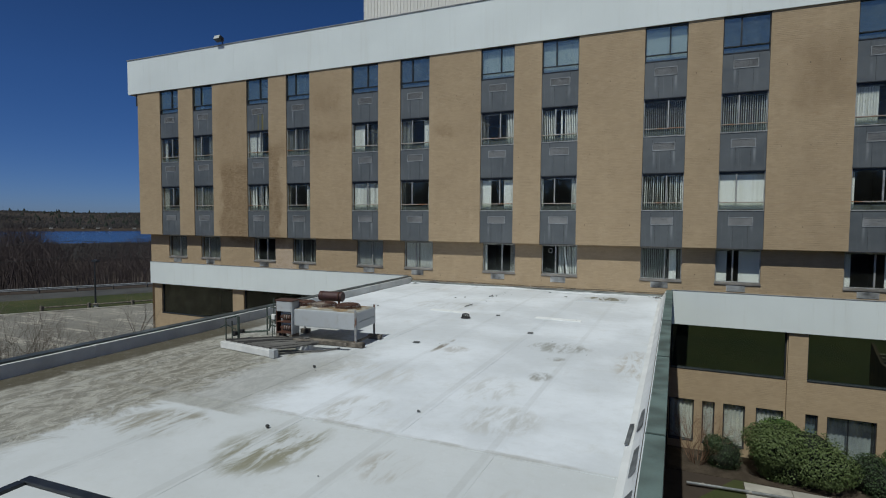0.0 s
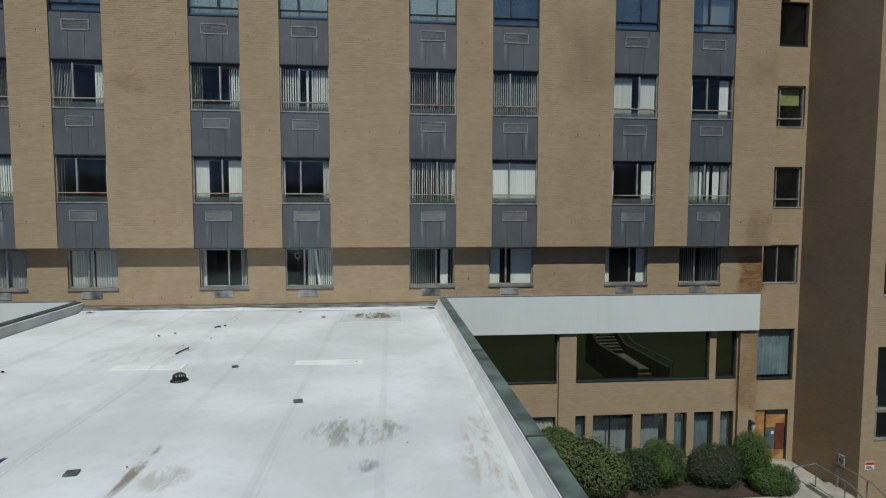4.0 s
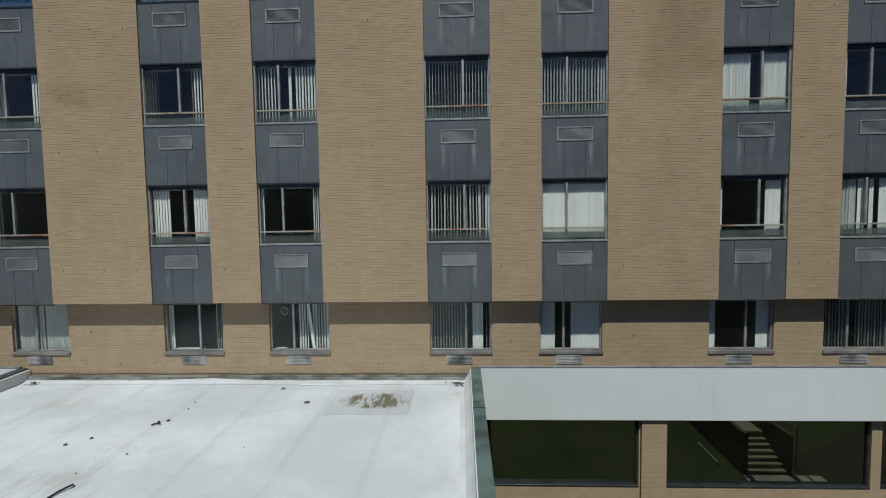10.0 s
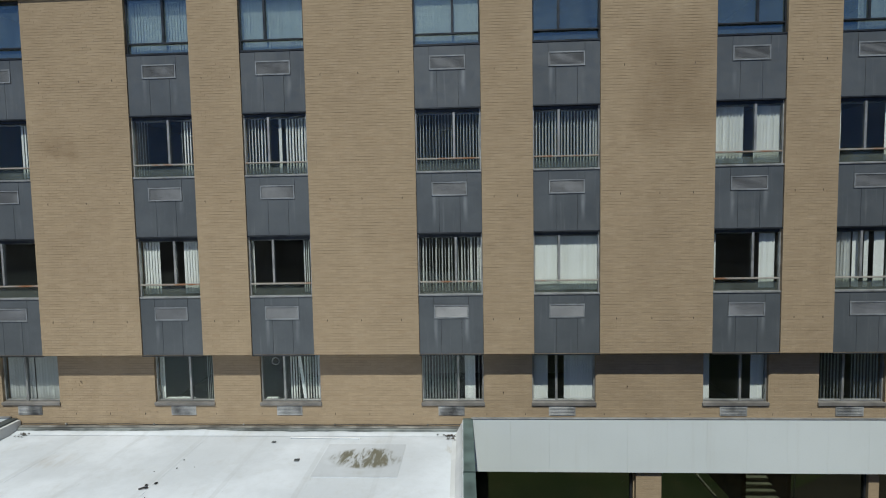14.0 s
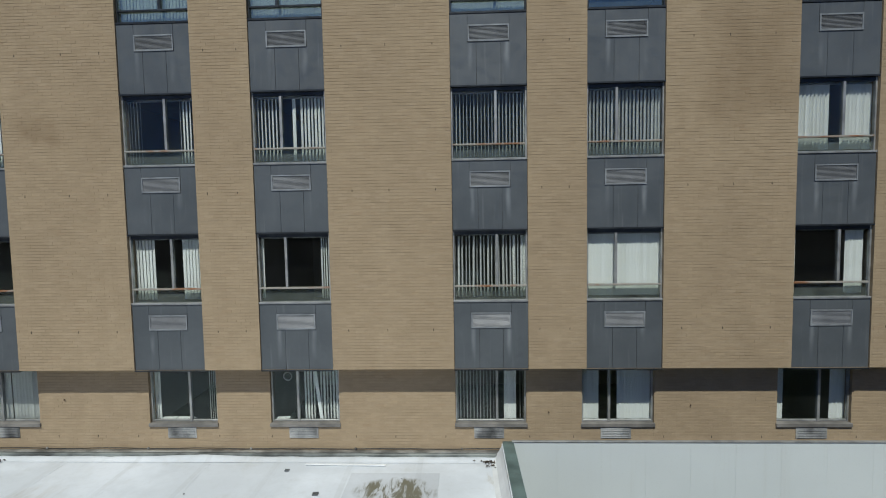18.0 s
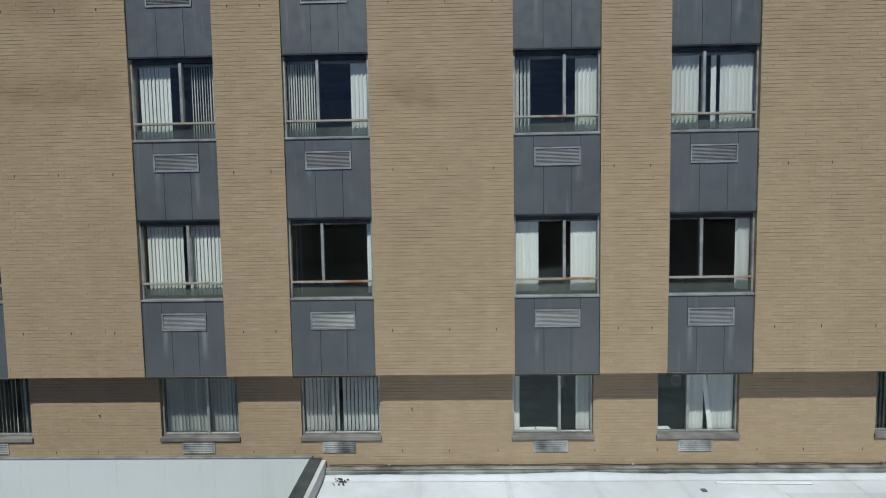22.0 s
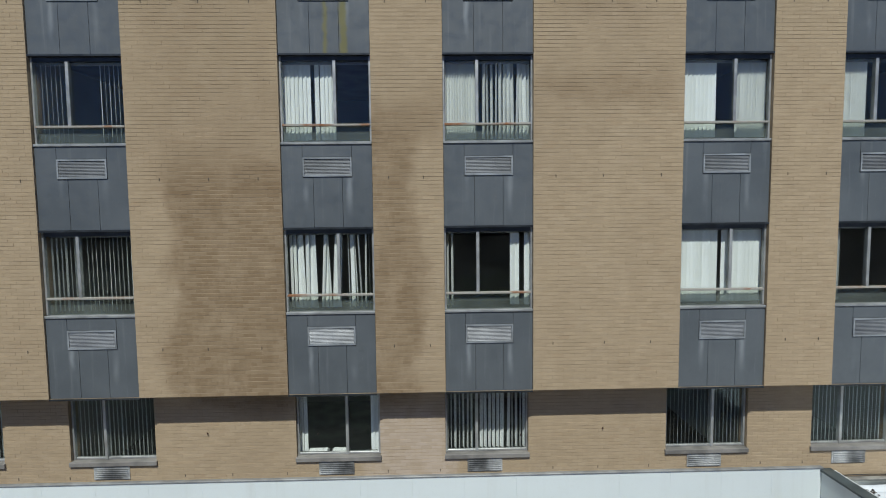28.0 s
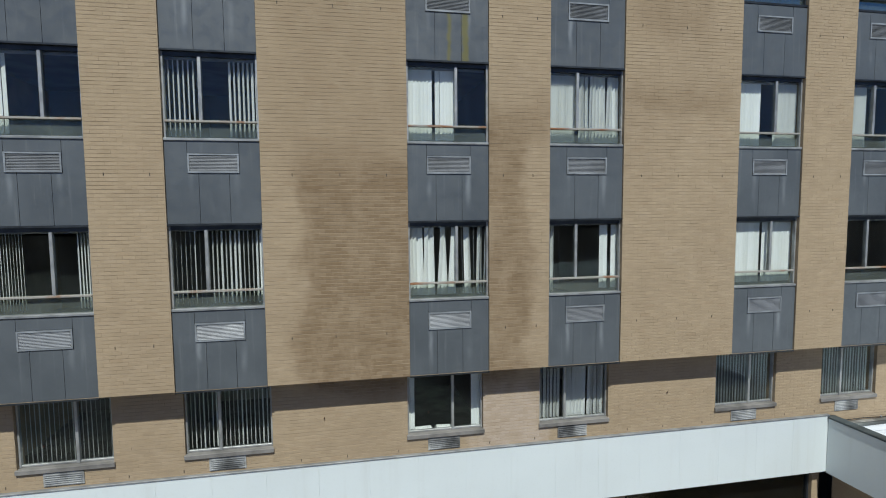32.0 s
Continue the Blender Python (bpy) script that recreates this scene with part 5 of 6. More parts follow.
sl = solid("timber_sleeper", one_box(-8.62, 10.42, ROOF + 0.012, -8.22, 10.60, ROOF + 0.15, bevel=0.01), M_CURB, "white-wrapped timber pipe support", "pipe support")
bm = one_box(-0.7, -0.05, 0, 0.7, 0.05, 0.08, bevel=0.008)
bmesh.ops.transform(bm, matrix=pose(-8.15, 10.75, ROOF + 0.14, 0, 2, 14), verts=bm.verts)
solid("plank", bm, M_WOODOLD, "loose weathered plank beside the condenser", "plank")
bm = pipe([(-8.75, 9.95, ROOF + 0.06), (-7.95, 10.5, ROOF + 0.036), (-7.7, 10.95, ROOF + 0.036)], 0.02, 6)
solid("conduit", bm, M_RUBBER, "dark conduit lying on the roof", "conduit")

# green pipework
rack = thing("pipe_rack", "oxidised green refrigerant pipes on a low stand", "pipework", at=(0, 0, ROOF + 0.012))
for pts, r in [([(-10.85, 10.37, 0.0), (-10.85, 10.37, 0.60), (-10.74, 10.69, 0.63)], 0.018), ([(-10.74, 10.69, 0.0), (-10.74, 10.69, 0.60)], 0.034),
               ([(-10.80, 10.53, 0.0), (-10.80, 10.53, 0.52)], 0.016), ([(-11.0, 10.33, 0.36), (-10.85, 10.38, 0.44), (-10.68, 10.55, 0.30)], 0.013),
               ([(-10.74, 10.72, 0.18), (-10.30, 11.12, 0.18), (-10.18, 11.22, 0.20), (-10.16, 11.24, 0.30), (-10.16, 11.26, 0.60)], 0.028),
               ([(-10.45, 11.45, 0.0), (-10.45, 11.45, 0.76), (-10.38, 11.43, 0.80), (-9.78, 11.25, 0.80)], 0.021),
               ([(-10.45, 11.45, 0.50), (-10.1, 11.35, 0.46), (-9.78, 11.20, 0.46)], 0.026), ([(-10.25, 11.48, 0.62), (-9.78, 11.30, 0.62)], 0.018),
               ([(-10.16, 11.26, 0.34), (-9.78, 11.12, 0.34)], 0.02), ([(-9.92, 11.42, 0.0), (-9.92, 11.42, 1.08)], 0.018), ([(-9.84, 11.44, 0.0), (-9.84, 11.44, 1.02)], 0.018),
               ([(-10.30, 11.55, 0.0), (-10.30, 11.55, 1.02)], 0.013), ([(-10.05, 11.2, 0.0), (-10.05, 11.2, 0.46)], 0.014)]:
    part("pipe", pipe(pts, r, 7), M_PIPE_GREEN, rack)
for p, w, mat in (((-10.78, 10.60, 0.17), 0.06, M_BLACK), ((-10.66, 10.74, 0.22), 0.05, M_BLACK), ((-10.10, 11.33, 0.55), 0.07, M_CURB), ((-9.95, 11.28, 0.42), 0.05, M_BLACK)):
    part("valve", one_box(p[0] - w, p[1] - w, p[2] - w, p[0] + w, p[1] + w, p[2] + w, bevel=0.015), mat, rack)

# drain, covers and litter on the roof
dr = thing("roof_drain", "black cast-iron roof drain strainer", "roof drain", at=(-6.49, 16.29, ROOF + 0.014))
bm = bmesh.new()
tube(bm, (0, 0, 0), (0, 0, 0.03), 0.17, 0.14, 20)
part("flange", bm, M_BLACK, dr)
for k in range(14):
    a = 2 * math.pi * k / 14
    part("bar", pipe([(0.12 * math.cos(a), 0.12 * math.sin(a), 0.02), (0.11 * math.cos(a), 0.11 * math.sin(a), 0.11), (0.06 * math.cos(a), 0.06 * math.sin(a), 0.135)], 0.010, 5), M_BLACK, dr)
bm = bmesh.new()
tube(bm, (0, 0, 0.13), (0, 0, 0.148), 0.07, 0.055, 14)
part("lid", bm, M_BLACK, dr)
for x, y, w, a in ((-3.94, 14.88, 0.20, 12), (-5.67, 17.18, 0.17, 20), (-6.34, 12.44, 0.20, 10), (-4.50, 22.68, 0.15, 5), (-5.4, 23.65, 0.12, 0)):
    w *= 0.8
    bm = one_box(-w / 2, -w / 2, 0, w / 2, w / 2, 0.014, bevel=0.004)
    o = solid("roof_cover", bm, M_FLAP, "small dark square cover flat on the white roof", "cover", "covers on the roof")
    o.matrix_basis = pose(x, y, ROOF + 0.012, 0, 0, a)
lrng = random.Random(21)
for i in range(24):
    if i < 12:
        x, y = lrng.gauss(-7.6, 0.55), lrng.gauss(21.4, 0.95)
    else:
        x, y = lrng.uniform(-11, -1.2), lrng.uniform(5, 23.5)
    s = lrng.choice((0.012, 0.016, 0.022, 0.04))
    bm = bmesh.new()
    bmesh.ops.create_icosphere(bm, subdivisions=1, radius=s)
    for v in bm.verts:
        v.co *= 0.7 + 0.5 * lrng.random()
        v.co.z *= 0.5
    o = solid("debris", bm, M_BLACK if i % 3 else M_FLAP, "small dark scrap of debris lying on the roof", "debris", "scraps on the roof")
    o.location = (x, min(y, 23.8), ROOF + 0.012 + s * 0.25)
for x, y, a, l in ((-7.28, 18.55, 72, 0.42), (-7.35, 21.3, 10, 0.14)):
    o = solid("twig", pipe([(-l / 2, 0, 0.02), (0, 0.03, 0.03), (l / 2, 0, 0.05), (l * 0.62, 0.06, 0.02)], 0.018, 5), M_BLACK, "dark twig lying on the roof", "twig", "scraps on the roof")
    o.matrix_basis = pose(x, y, ROOF + 0.008, 0, 0, a)
# wind-blown leaf litter in the two corners by the wall
for cx, n, seed in ((-0.98, 60, 3), (-12.30, 26, 4)):
    q = random.Random(seed)
    bm = bmesh.new()
    for i in range(n):
        r = q.uniform(0.008, 0.024)
        c = Vector((cx + q.gauss(0, 0.09), 24.10 - abs(q.gauss(0, 0.12)), 0.02 + r * 0.4))
        v = bmesh.ops.create_icosphere(bm, subdivisions=1, radius=r)["verts"]
        for w in v:
            w.co = Vector((w.co.x * q.uniform(0.7, 1.4), w.co.y * q.uniform(0.7, 1.4), w.co.z * 0.5)) + c
    o = solid("leaf_litter", bm, M_BARK, "small heap of dead leaves in the roof corner", "leaf litter", "", "stuff")
    o.location = (0, 0, ROOF + 0.012)
o = solid("loose_board", one_box(-0.9, -0.03, 0, 0.9, 0.03, 0.02, bevel=0.004), M_FRESH, "thin white strip lying loose by the wall", "strip")
o.matrix_basis = pose(-4.16, 23.90, ROOF + 0.016, 0, 0, -1)
# loose strips lying against the east upstand
for x, y, l, w in ((-0.52, 8.75, 0.95, 0.13), (-0.67, 8.32, 0.80, 0.06), (-0.50, 7.15, 0.85, 0.13), (-0.49, 5.9, 0.6, 0.13)):
    bm = bmesh.new()
    g = [[bm.verts.new((u, v, 0.02 * noise.noise((u * 5, v * 3, l)))) for u in (-w / 2, 0, w / 2)] for v in [l * (k / 7 - 0.5) for k in range(8)]]
    for r, s in zip(g, g[1:]):
        for i in range(2):
            bm.faces.new((r[i], r[i + 1], s[i + 1], s[i]))
    ex = bmesh.ops.extrude_face_region(bm, geom=list(bm.faces))
    bmesh.ops.translate(bm, verts=[v for v in ex["geom"] if isinstance(v, bmesh.types.BMVert)], vec=(0, 0, 0.012))
    o = solid("loose_strip", bm, M_FLAP, "loose dark strip of flashing lying at the parapet foot", "flashing strip", "loose flashing strips")
    o.matrix_basis = pose(x, y, ROOF + (0.165 if x > -0.6 else 0.05), 0, -54 if x > -0.6 else -16, -1)
# dark-edged raised roof deck near the front corner
deck = thing("raised_deck", "raised white roof section edged with dark metal", "roof deck", kind="structure", at=(-6.84, 3.60, ROOF + 0.01), turn=3)
part("deck_top", one_box(0.13, -3.4, 0, 2.6, -0.13, 0.19), M_MEMBRANE, deck)
part("deck_edge", one_box(0.0, -0.125, 0.0, 2.6, 0.0, 0.225, bevel=0.01), M_ALU_DARK, deck)
part("deck_edge", one_box(0.0, -3.4, 0.0, 0.125, -0.13, 0.225, bevel=0.01), M_ALU_DARK, deck)
for x, y in ((-5.77, 6.3), (-7.23, 9.34)):
    bm = bmesh.new()
    bmesh.ops.create_icosphere(bm, subdivisions=2, radius=0.036)
    for v in bm.verts:
        v.co *= 0.8 + 0.4 * noise.noise(v.co * 30)
    o = solid("debris", bm, M_BLACK, "dark lump lying on the white roof", "debris", "scraps on the roof")
    o.location = (x, y, ROOF + 0.036)

# ---------------------------------------------------------------- lower storeys, east of the low building
EY = 24.60
BIG = [(-0.40, 3.77, 3.80, 5.72), (4.46, 9.71, 3.80, 5.72), (9.97, 10.80, 3.82, 5.72)]
SMALL = [(-0.42, 0.54), (0.85, 1.32), (1.63, 2.42), (2.80, 3.74), (4.45, 4.89), (5.18, 6.73), (7.05, 8.09), (8.38, 8.88), (9.17, 9.95), (10.23, 10.76)]
SMALL_Z = (0.75, 2.53)
rects = [(-0.45, 11.54, GROUND, SMALL_Z[0]), (-0.45, 11.54, SMALL_Z[1], 3.80)]
e = [-0.45] + [v for w in SMALL for v in w] + [11.54]
rects += [(a, b, SMALL_Z[0], SMALL_Z[1]) for a, b in zip(e[0::2], e[1::2]) if b - a > 0.03]
e = [-0.45] + [v for w in BIG for v in w[:2]] + [11.54]
rects += [(a, b, 3.80, 5.72) for a, b in zip(e[0::2], e[1::2]) if b - a > 0.06]
brick_wall("wall_lower_east", "buff brick ground-floor wall with tall windows beside the shrubs",
           [(a, EY, c, b, EY + 0.26, d) for a, b, c, d in rects], rects, front_plane(EY), M_BRICK, proud=0.0016)
# brick piers standing proud
for a, b in ((3.80, 4.45), (10.84, 11.54)):
    brick_wall("pier", "projecting buff brick pier", [(a, EY - 0.14, GROUND, b, EY - 0.012, 5.71)], [(a, b, GROUND, 5.71)], front_plane(EY - 0.14), M_BRICK, proud=0.0016)


def picture_window(name, x0, x1, z0, z1, y, mat, bars, label, met=M_ALU_DARK, deep=0.14):
    w = tagged(new(name), label, "window", "", "structure")
    w.location = (x0, y, z0)
    W, H = x1 - x0, z1 - z0
    f = 0.05
    part("sill", one_box(0, -0.02, 0, W, deep + 0.05, f, bevel=0.005), met, w)
    part("head", one_box(0, deep - 0.05, H - f, W, deep + 0.05, H - 0.002), met, w)
    for a in (0, W - f):
        part("jamb", one_box(a, deep - 0.05, f + 0.002, a + f, deep + 0.05, H - f - 0.002), met, w)
    xs = [f] + [W * b for b in bars] + [W - f]
    for b in bars:
        part("mullion", one_box(W * b - 0.02, deep - 0.04, f + 0.002, W * b + 0.02, deep + 0.04, H - f - 0.002), met, w)
    for a, b in zip(xs, xs[1:]):
        part("pane", one_box(a + 0.002, deep - 0.004, f + 0.003, b - 0.002, deep + 0.004, H - f - 0.003), mat, w)
    return w


for i, (a, b, c, d) in enumerate(BIG):
    picture_window("window_%d" % (101 + i), a, b, c, d, EY, M_GLASS_MIRROR, [], "large dark picture window mirroring the courtyard lawn")
for i, (a, b) in enumerate(SMALL):
    picture_window("window_%d" % (111 + i), a, b, SMALL_Z[0], SMALL_Z[1], EY, M_GLASS_GROUND, [0.45] if b - a > 1.2 else [], "tall narrow ground-floor window between brick piers")


def curtain(x0, x1, z0, z1, y, tone=M_CURTAIN):
    bm = bmesh.new()
    n = max(8, int((x1 - x0) / 0.022))
    rows = [[bm.verts.new((x0 + (x1 - x0) * i / n, y + 0.03 * math.sin(i * 0.9) + 0.01 * math.sin(i * 2.3), z)) for i in range(n + 1)] for z in (z0, z1)]
    for i in range(n):
        bm.faces.new((rows[0][i], rows[0][i + 1], rows[1][i + 1], rows[1][i]))
    return solid("curtain", bm, tone, "cream pleated curtain hanging behind the window", "curtain", "ground-floor curtains", smooth=True)


for a, b in SMALL[:4]:
    curtain(a + 0.02, b - 0.02, SMALL_Z[0], SMALL_Z[1] - 0.06, EY + 0.215)
# added grey and blue-grey sheets: their colour stands in for reflections in the glass
for a, b in SMALL[5:7]:
    curtain(a + 0.02, b - 0.02, SMALL_Z[0], SMALL_Z[1] - 0.06, EY + 0.60, plain("grey_net_curtain", (0.45, 0.48, 0.47), 0.9, 0, 0.1, 2, 30))
M_DRAPE_REFLECT = plain("blue_grey_drape", (0.20, 0.27, 0.30), 0.9, 0, 0.15, 2, 30)
for a, b in SMALL[7:] + SMALL[4:5]:
    curtain(a + 0.02, b - 0.02, SMALL_Z[0], SMALL_Z[1] - 0.06, EY + 0.35, M_DRAPE_REFLECT)
curtain(11.72, 13.1, 3.85, 5.6, EY + 0.25, M_DRAPE_REFLECT)

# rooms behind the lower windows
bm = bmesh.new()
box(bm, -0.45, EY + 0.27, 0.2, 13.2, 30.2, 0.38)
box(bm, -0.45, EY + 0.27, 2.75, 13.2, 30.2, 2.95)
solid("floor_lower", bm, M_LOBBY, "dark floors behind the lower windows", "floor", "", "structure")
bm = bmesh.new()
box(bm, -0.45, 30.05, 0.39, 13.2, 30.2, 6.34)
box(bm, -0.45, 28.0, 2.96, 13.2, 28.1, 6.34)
solid("wall_lobby", bm, M_LOBBY, "unseen lobby wall behind the tinted glass, its green standing in for mirrored lawn", "wall", "", "structure")

# lower storeys west of the low building
WB = [(-31.35, -25.15), (-24.25, -19.1), (-18.2, -13.1)]
rects = [(-32.05, -12.9, GROUND, 3.75)]
e = [-32.05] + [v for w in WB for v in w] + [-12.9]
rects += [(a, b, 3.75, 5.72) for a, b in zip(e[0::2], e[1::2]) if b - a > 0.06]
brick_wall("wall_lower_west", "buff brick ground-floor wall under the white band",
           [(a, EY, c, b, EY + 0.26, d) for a, b, c, d in rects], rects, front_plane(EY), M_BRICK, proud=0.0016)
for i, (a, b) in enumerate(WB):
    picture_window("window_%d" % (131 + i), a, b, 3.75, 5.72, EY, M_GLASS_DARK, [], "large dark tinted picture window under the white band")
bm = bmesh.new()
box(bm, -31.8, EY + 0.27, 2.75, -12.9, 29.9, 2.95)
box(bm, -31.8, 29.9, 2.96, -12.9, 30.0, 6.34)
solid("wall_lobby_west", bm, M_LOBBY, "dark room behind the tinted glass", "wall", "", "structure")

# ---------------------------------------------------------------- narrow bay and projecting wing
AX0, AX1 = 11.55, 13.25
AW = [(12.02, 13.14, 16.33, 17.93), (12.02, 13.14, 13.33, 14.88), (12.02, 13.14, 10.32, 11.88), (11.72, 13.14, 7.45, 8.94), (11.60, 13.12, 3.72, 5.70)]
rects = []
z = 2.53
for a, b, c, d in AW[::-1]:
    rects += [(AX0, AX1, z, c), (AX0, a, c, d), (b, AX1, c, d)]
    z = d
rects += [(AX0, AX1, z, 20.0), (13.0, AX1, GROUND, 2.53), (AX0, 11.66, GROUND, 2.53)]
rects = [r for r in rects if r[1] - r[0] > 0.03 and r[3] - r[2] > 0.03]
brick_wall("wall_bay", "narrow buff brick bay beside the projecting wing", [(a, EY, c, b, EY + 0.26, d) for a, b, c, d in rects], rects, front_plane(EY), M_BRICK, proud=0.0016)
for i, (a, b, c, d) in enumerate(AW):
    picture_window("window_%d" % (141 + i), a, b, c, d, EY, M_GLASS, ([], [0.16], [0.14], [0.45], [])[i], "aluminium window in the narrow brick bay", (M_ALU_DARK, M_ALU, M_ALU, M_ALU, M_ALU_DARK)[i])
    if i in (1, 2):
        part("rail", one_box(0.05, 0.05, 0.33, b - a - 0.05, 0.13, 0.37, bevel=0.004), M_ALU, bpy.data.objects["window_%d" % (141 + i)])
for z in (6.35, 9.35, 12.39, 15.43, 18.3):
    solid("floor_bay", one_box(AX0 - 0.28, EY + 0.27, z, AX1, 30.0, z + 0.2), M_ROOM_FLOOR, "floor inside the narrow bay", "floor", "", "structure")
solid("shade", one_box(12.1, EY + 0.22, 14.2, 13.05, EY + 0.23, 14.8), M_SHADE, "yellowed roller shade half down in the window", "roller shade")
WY = 21.60
rects_s = [(-EY, -WY, 0.2, 21.0)]
brick_wall("wall_wing_side", "buff brick side wall of the projecting wing in raking light",
           [(AX1, WY + 0.29, 0.2, AX1 + 0.28, 31.0, 21.0)], rects_s, west_plane(AX1), M_BRICK, proud=0.0007)
WW = [(13.72, 15.30, 2.52, 3.50), (13.72, 15.30, 3.56, 5.72), (13.80, 15.30, 7.4, 8.9), (13.80, 15.30, 10.4, 11.9), (13.80, 15.30, 13.4, 14.9), (13.80, 15.30, 16.4, 17.9)]
z = 0.2
rects = []
for a, b, c, d in WW:
    rects += [(AX1, 20.0, z, c), (AX1, a, c, d), (b, 20.0, c, d)]
    z = d
rects += [(AX1, 20.0, z, 21.0)]
brick_wall("wall_wing_front", "buff brick front of the projecting wing", [(a, WY, c, b, WY + 0.28, d) for a, b, c, d in rects], rects, front_plane(WY), M_BRICK)
for i, (a, b, c, d) in enumerate(WW):
    picture_window("window_%d" % (151 + i), a, b, c, d, WY, M_GLASS, [0.5], "aluminium window in the wing", M_ALU)
solid("wing_core", one_box(AX1 + 0.9, WY + 1.6, 0.2, 20.0, 31.0, 20.9), M_ROOM, "plain inner walls of the wing", "wall", "", "structure")

# boarded door
door = tagged(new("door_1"), "boarded-up doorway with plywood, a grey door and a maroon board", "door", "", "structure")
door.location = (11.66, EY, GROUND + 0.12)
part("threshold", one_box(0, 0.02, -0.12, 1.34, 0.30, 0.0), M_CONCRETE, door)
part("plywood", one_box(0.0, 0.06, 0.0, 0.42, 0.09, 2.0), M_PLYWOOD, door, "orange plywood sheet")
part("frame", one_box(0.425, 0.04, 0.0, 0.47, 0.16, 1.96), M_ALU_DARK, door)
part("frame", one_box(1.29, 0.04, 0.0, 1.335, 0.16, 1.96), M_ALU_DARK, door)
part("head", one_box(0.425, 0.04, 1.84, 1.335, 0.16, 2.0), M_SHADOWGAP, door)
leaf = part("leaf", one_box(0.475, 0.09, 0.0, 1.285, 0.13, 1.83), M_DOOR_GREY, door, "grey metal door leaf")
part("plywood", one_box(0.48, 0.07, 1.28, 1.28, 0.086, 1.80), M_PLYWOOD, leaf, "plywood over the upper door")
part("board", one_box(0.90, 0.068, 0.40, 1.27, 0.088, 1.45), M_MAROON, leaf, "maroon board")
part("kick_plate", one_box(0.48, 0.07, 0.02, 1.28, 0.086, 0.38), M_PLYWOOD, leaf)
part("notice", one_box(0.74, 0.078, 1.0, 0.84, 0.088, 1.12), M_SIGN_WHITE, leaf)
part("handle", pipe([(0.54, 0.09, 0.95), (0.54, 0.04, 0.95), (0.54, 0.04, 1.12), (0.54, 0.09, 1.12)], 0.012, 6), M_BLACK, leaf)
# added slab whose near-black colour stands for the shade behind the door
solid("door_recess", one_box(11.67, EY + 0.24, GROUND, 13.0, EY + 0.30, 2.52), M_SHADOWGAP, "near-black slab standing in for the shade behind the boarded door", "recess", "", "structure")

# wall lantern
lan = thing("wall_lantern", "small dark wall lantern on the brick pier", "lantern", at=(11.34, EY - 0.15, 2.1))
part("backplate", one_box(-0.06, -0.012, -0.12, 0.06, 0.008, 0.12, bevel=0.01), M_BLACK, lan)
part("arm", pipe([(0, 0, 0.06), (0, -0.12, 0.12), (0, -0.18, 0.08)], 0.015, 6), M_BLACK, lan)
bm = bmesh.new()
tube(bm, (0, -0.18, -0.16), (0, -0.18, 0.04), 0.05, 0.09, 6)
body = part("glass", bm, M_LAMP_GLASS, lan)
bm = bmesh.new()
tube(bm, (0, -0.18, 0.041), (0, -0.18, 0.12), 0.11, 0.02, 6)
part("cap", bm, M_BLACK, lan)


def sign(label, m, w, h, red):
    s = thing("sign", label, "sign")
    s.matrix_basis = m
    part("plate", one_box(-w / 2, -0.008, -h / 2, w / 2, 0, h / 2, bevel=0.002), M_SIGN_WHITE, s)
    if red:
        part("header", one_box(-w / 2 + 0.01, -0.012, h * 0.12, w / 2 - 0.01, -0.009, h / 2 - 0.015), M_SIGN_RED, s)
        for i in range(3):
            part("text_bar", one_box(-w * 0.36, -0.012, -h * 0.38 + i * h * 0.14, w * 0.36 - i * 0.03, -0.009, -h * 0.31 + i * h * 0.14), M_SIGN_INK, s)
    else:
        bm = bmesh.new()
        n = 24
        for i in range(n):
            a, b = 2 * math.pi * i / n, 2 * math.pi * (i + 1) / n
            tube(bm, (0.085 * math.cos(a), -0.012, -0.03 + 0.085 * math.sin(a)), (0.085 * math.cos(b), -0.012, -0.03 + 0.085 * math.sin(b)), 0.012, n=4)
        part("symbol_ring", bm, M_SIGN_INK, s)
        part("symbol_bar", one_box(-0.06, -0.014, -0.045, 0.06, -0.009, -0.015), M_SIGN_INK, s)
        part("text_bar", one_box(-w * 0.36, -0.012, h * 0.30, w * 0.36, -0.009, h * 0.38), M_SIGN_INK, s)
    return s


sign("white sign with a black ring symbol on the side wall", pose(AX1 - 0.012, 22.28, 1.58, 0, 0, -90), 0.26, 0.34, False)
sign("white notice with a red header on the wing", pose(13.62, WY - 0.012, 1.68, 0, 0, 0), 0.34, 0.27, True)

# ---------------------------------------------------------------- courtyard
def flat(name, pts, z, mat, label, cat, h=0.10):
    bm = bmesh.new()
    f = bm.faces.new([bm.verts.new((x, y, z)) for x, y in pts])
    ex = bmesh.ops.extrude_face_region(bm, geom=[f])
    bmesh.ops.translate(bm, verts=[v for v in ex["geom"] if isinstance(v, bmesh.types.BMVert)], vec=(0, 0, -h))
    return solid(name, bm, mat, label, cat, "", "structure")


flat("mulch_bed", [(-0.4, 22.3), (11.2, 22.3), (11.5, 24.58), (-0.4, 24.58)], GROUND + 0.03, M_MULCH, "bare mulched bed below the windows", "planting bed")
path = flat("path", [(2.2, 20.9), (11.3, 20.9), (11.3, 22.15), (2.2, 22.15)], GROUND + 0.05, M_CONCRETE, "pale concrete path beside the shrub bed", "path")
flat("path_to_door", [(11.32, 20.6), (13.2, 20.6), (13.2, 24.6), (11.6, 24.6), (11.32, 22.2)], GROUND + 0.06, M_CONCRETE, "pale concrete walk to the boarded door", "path")
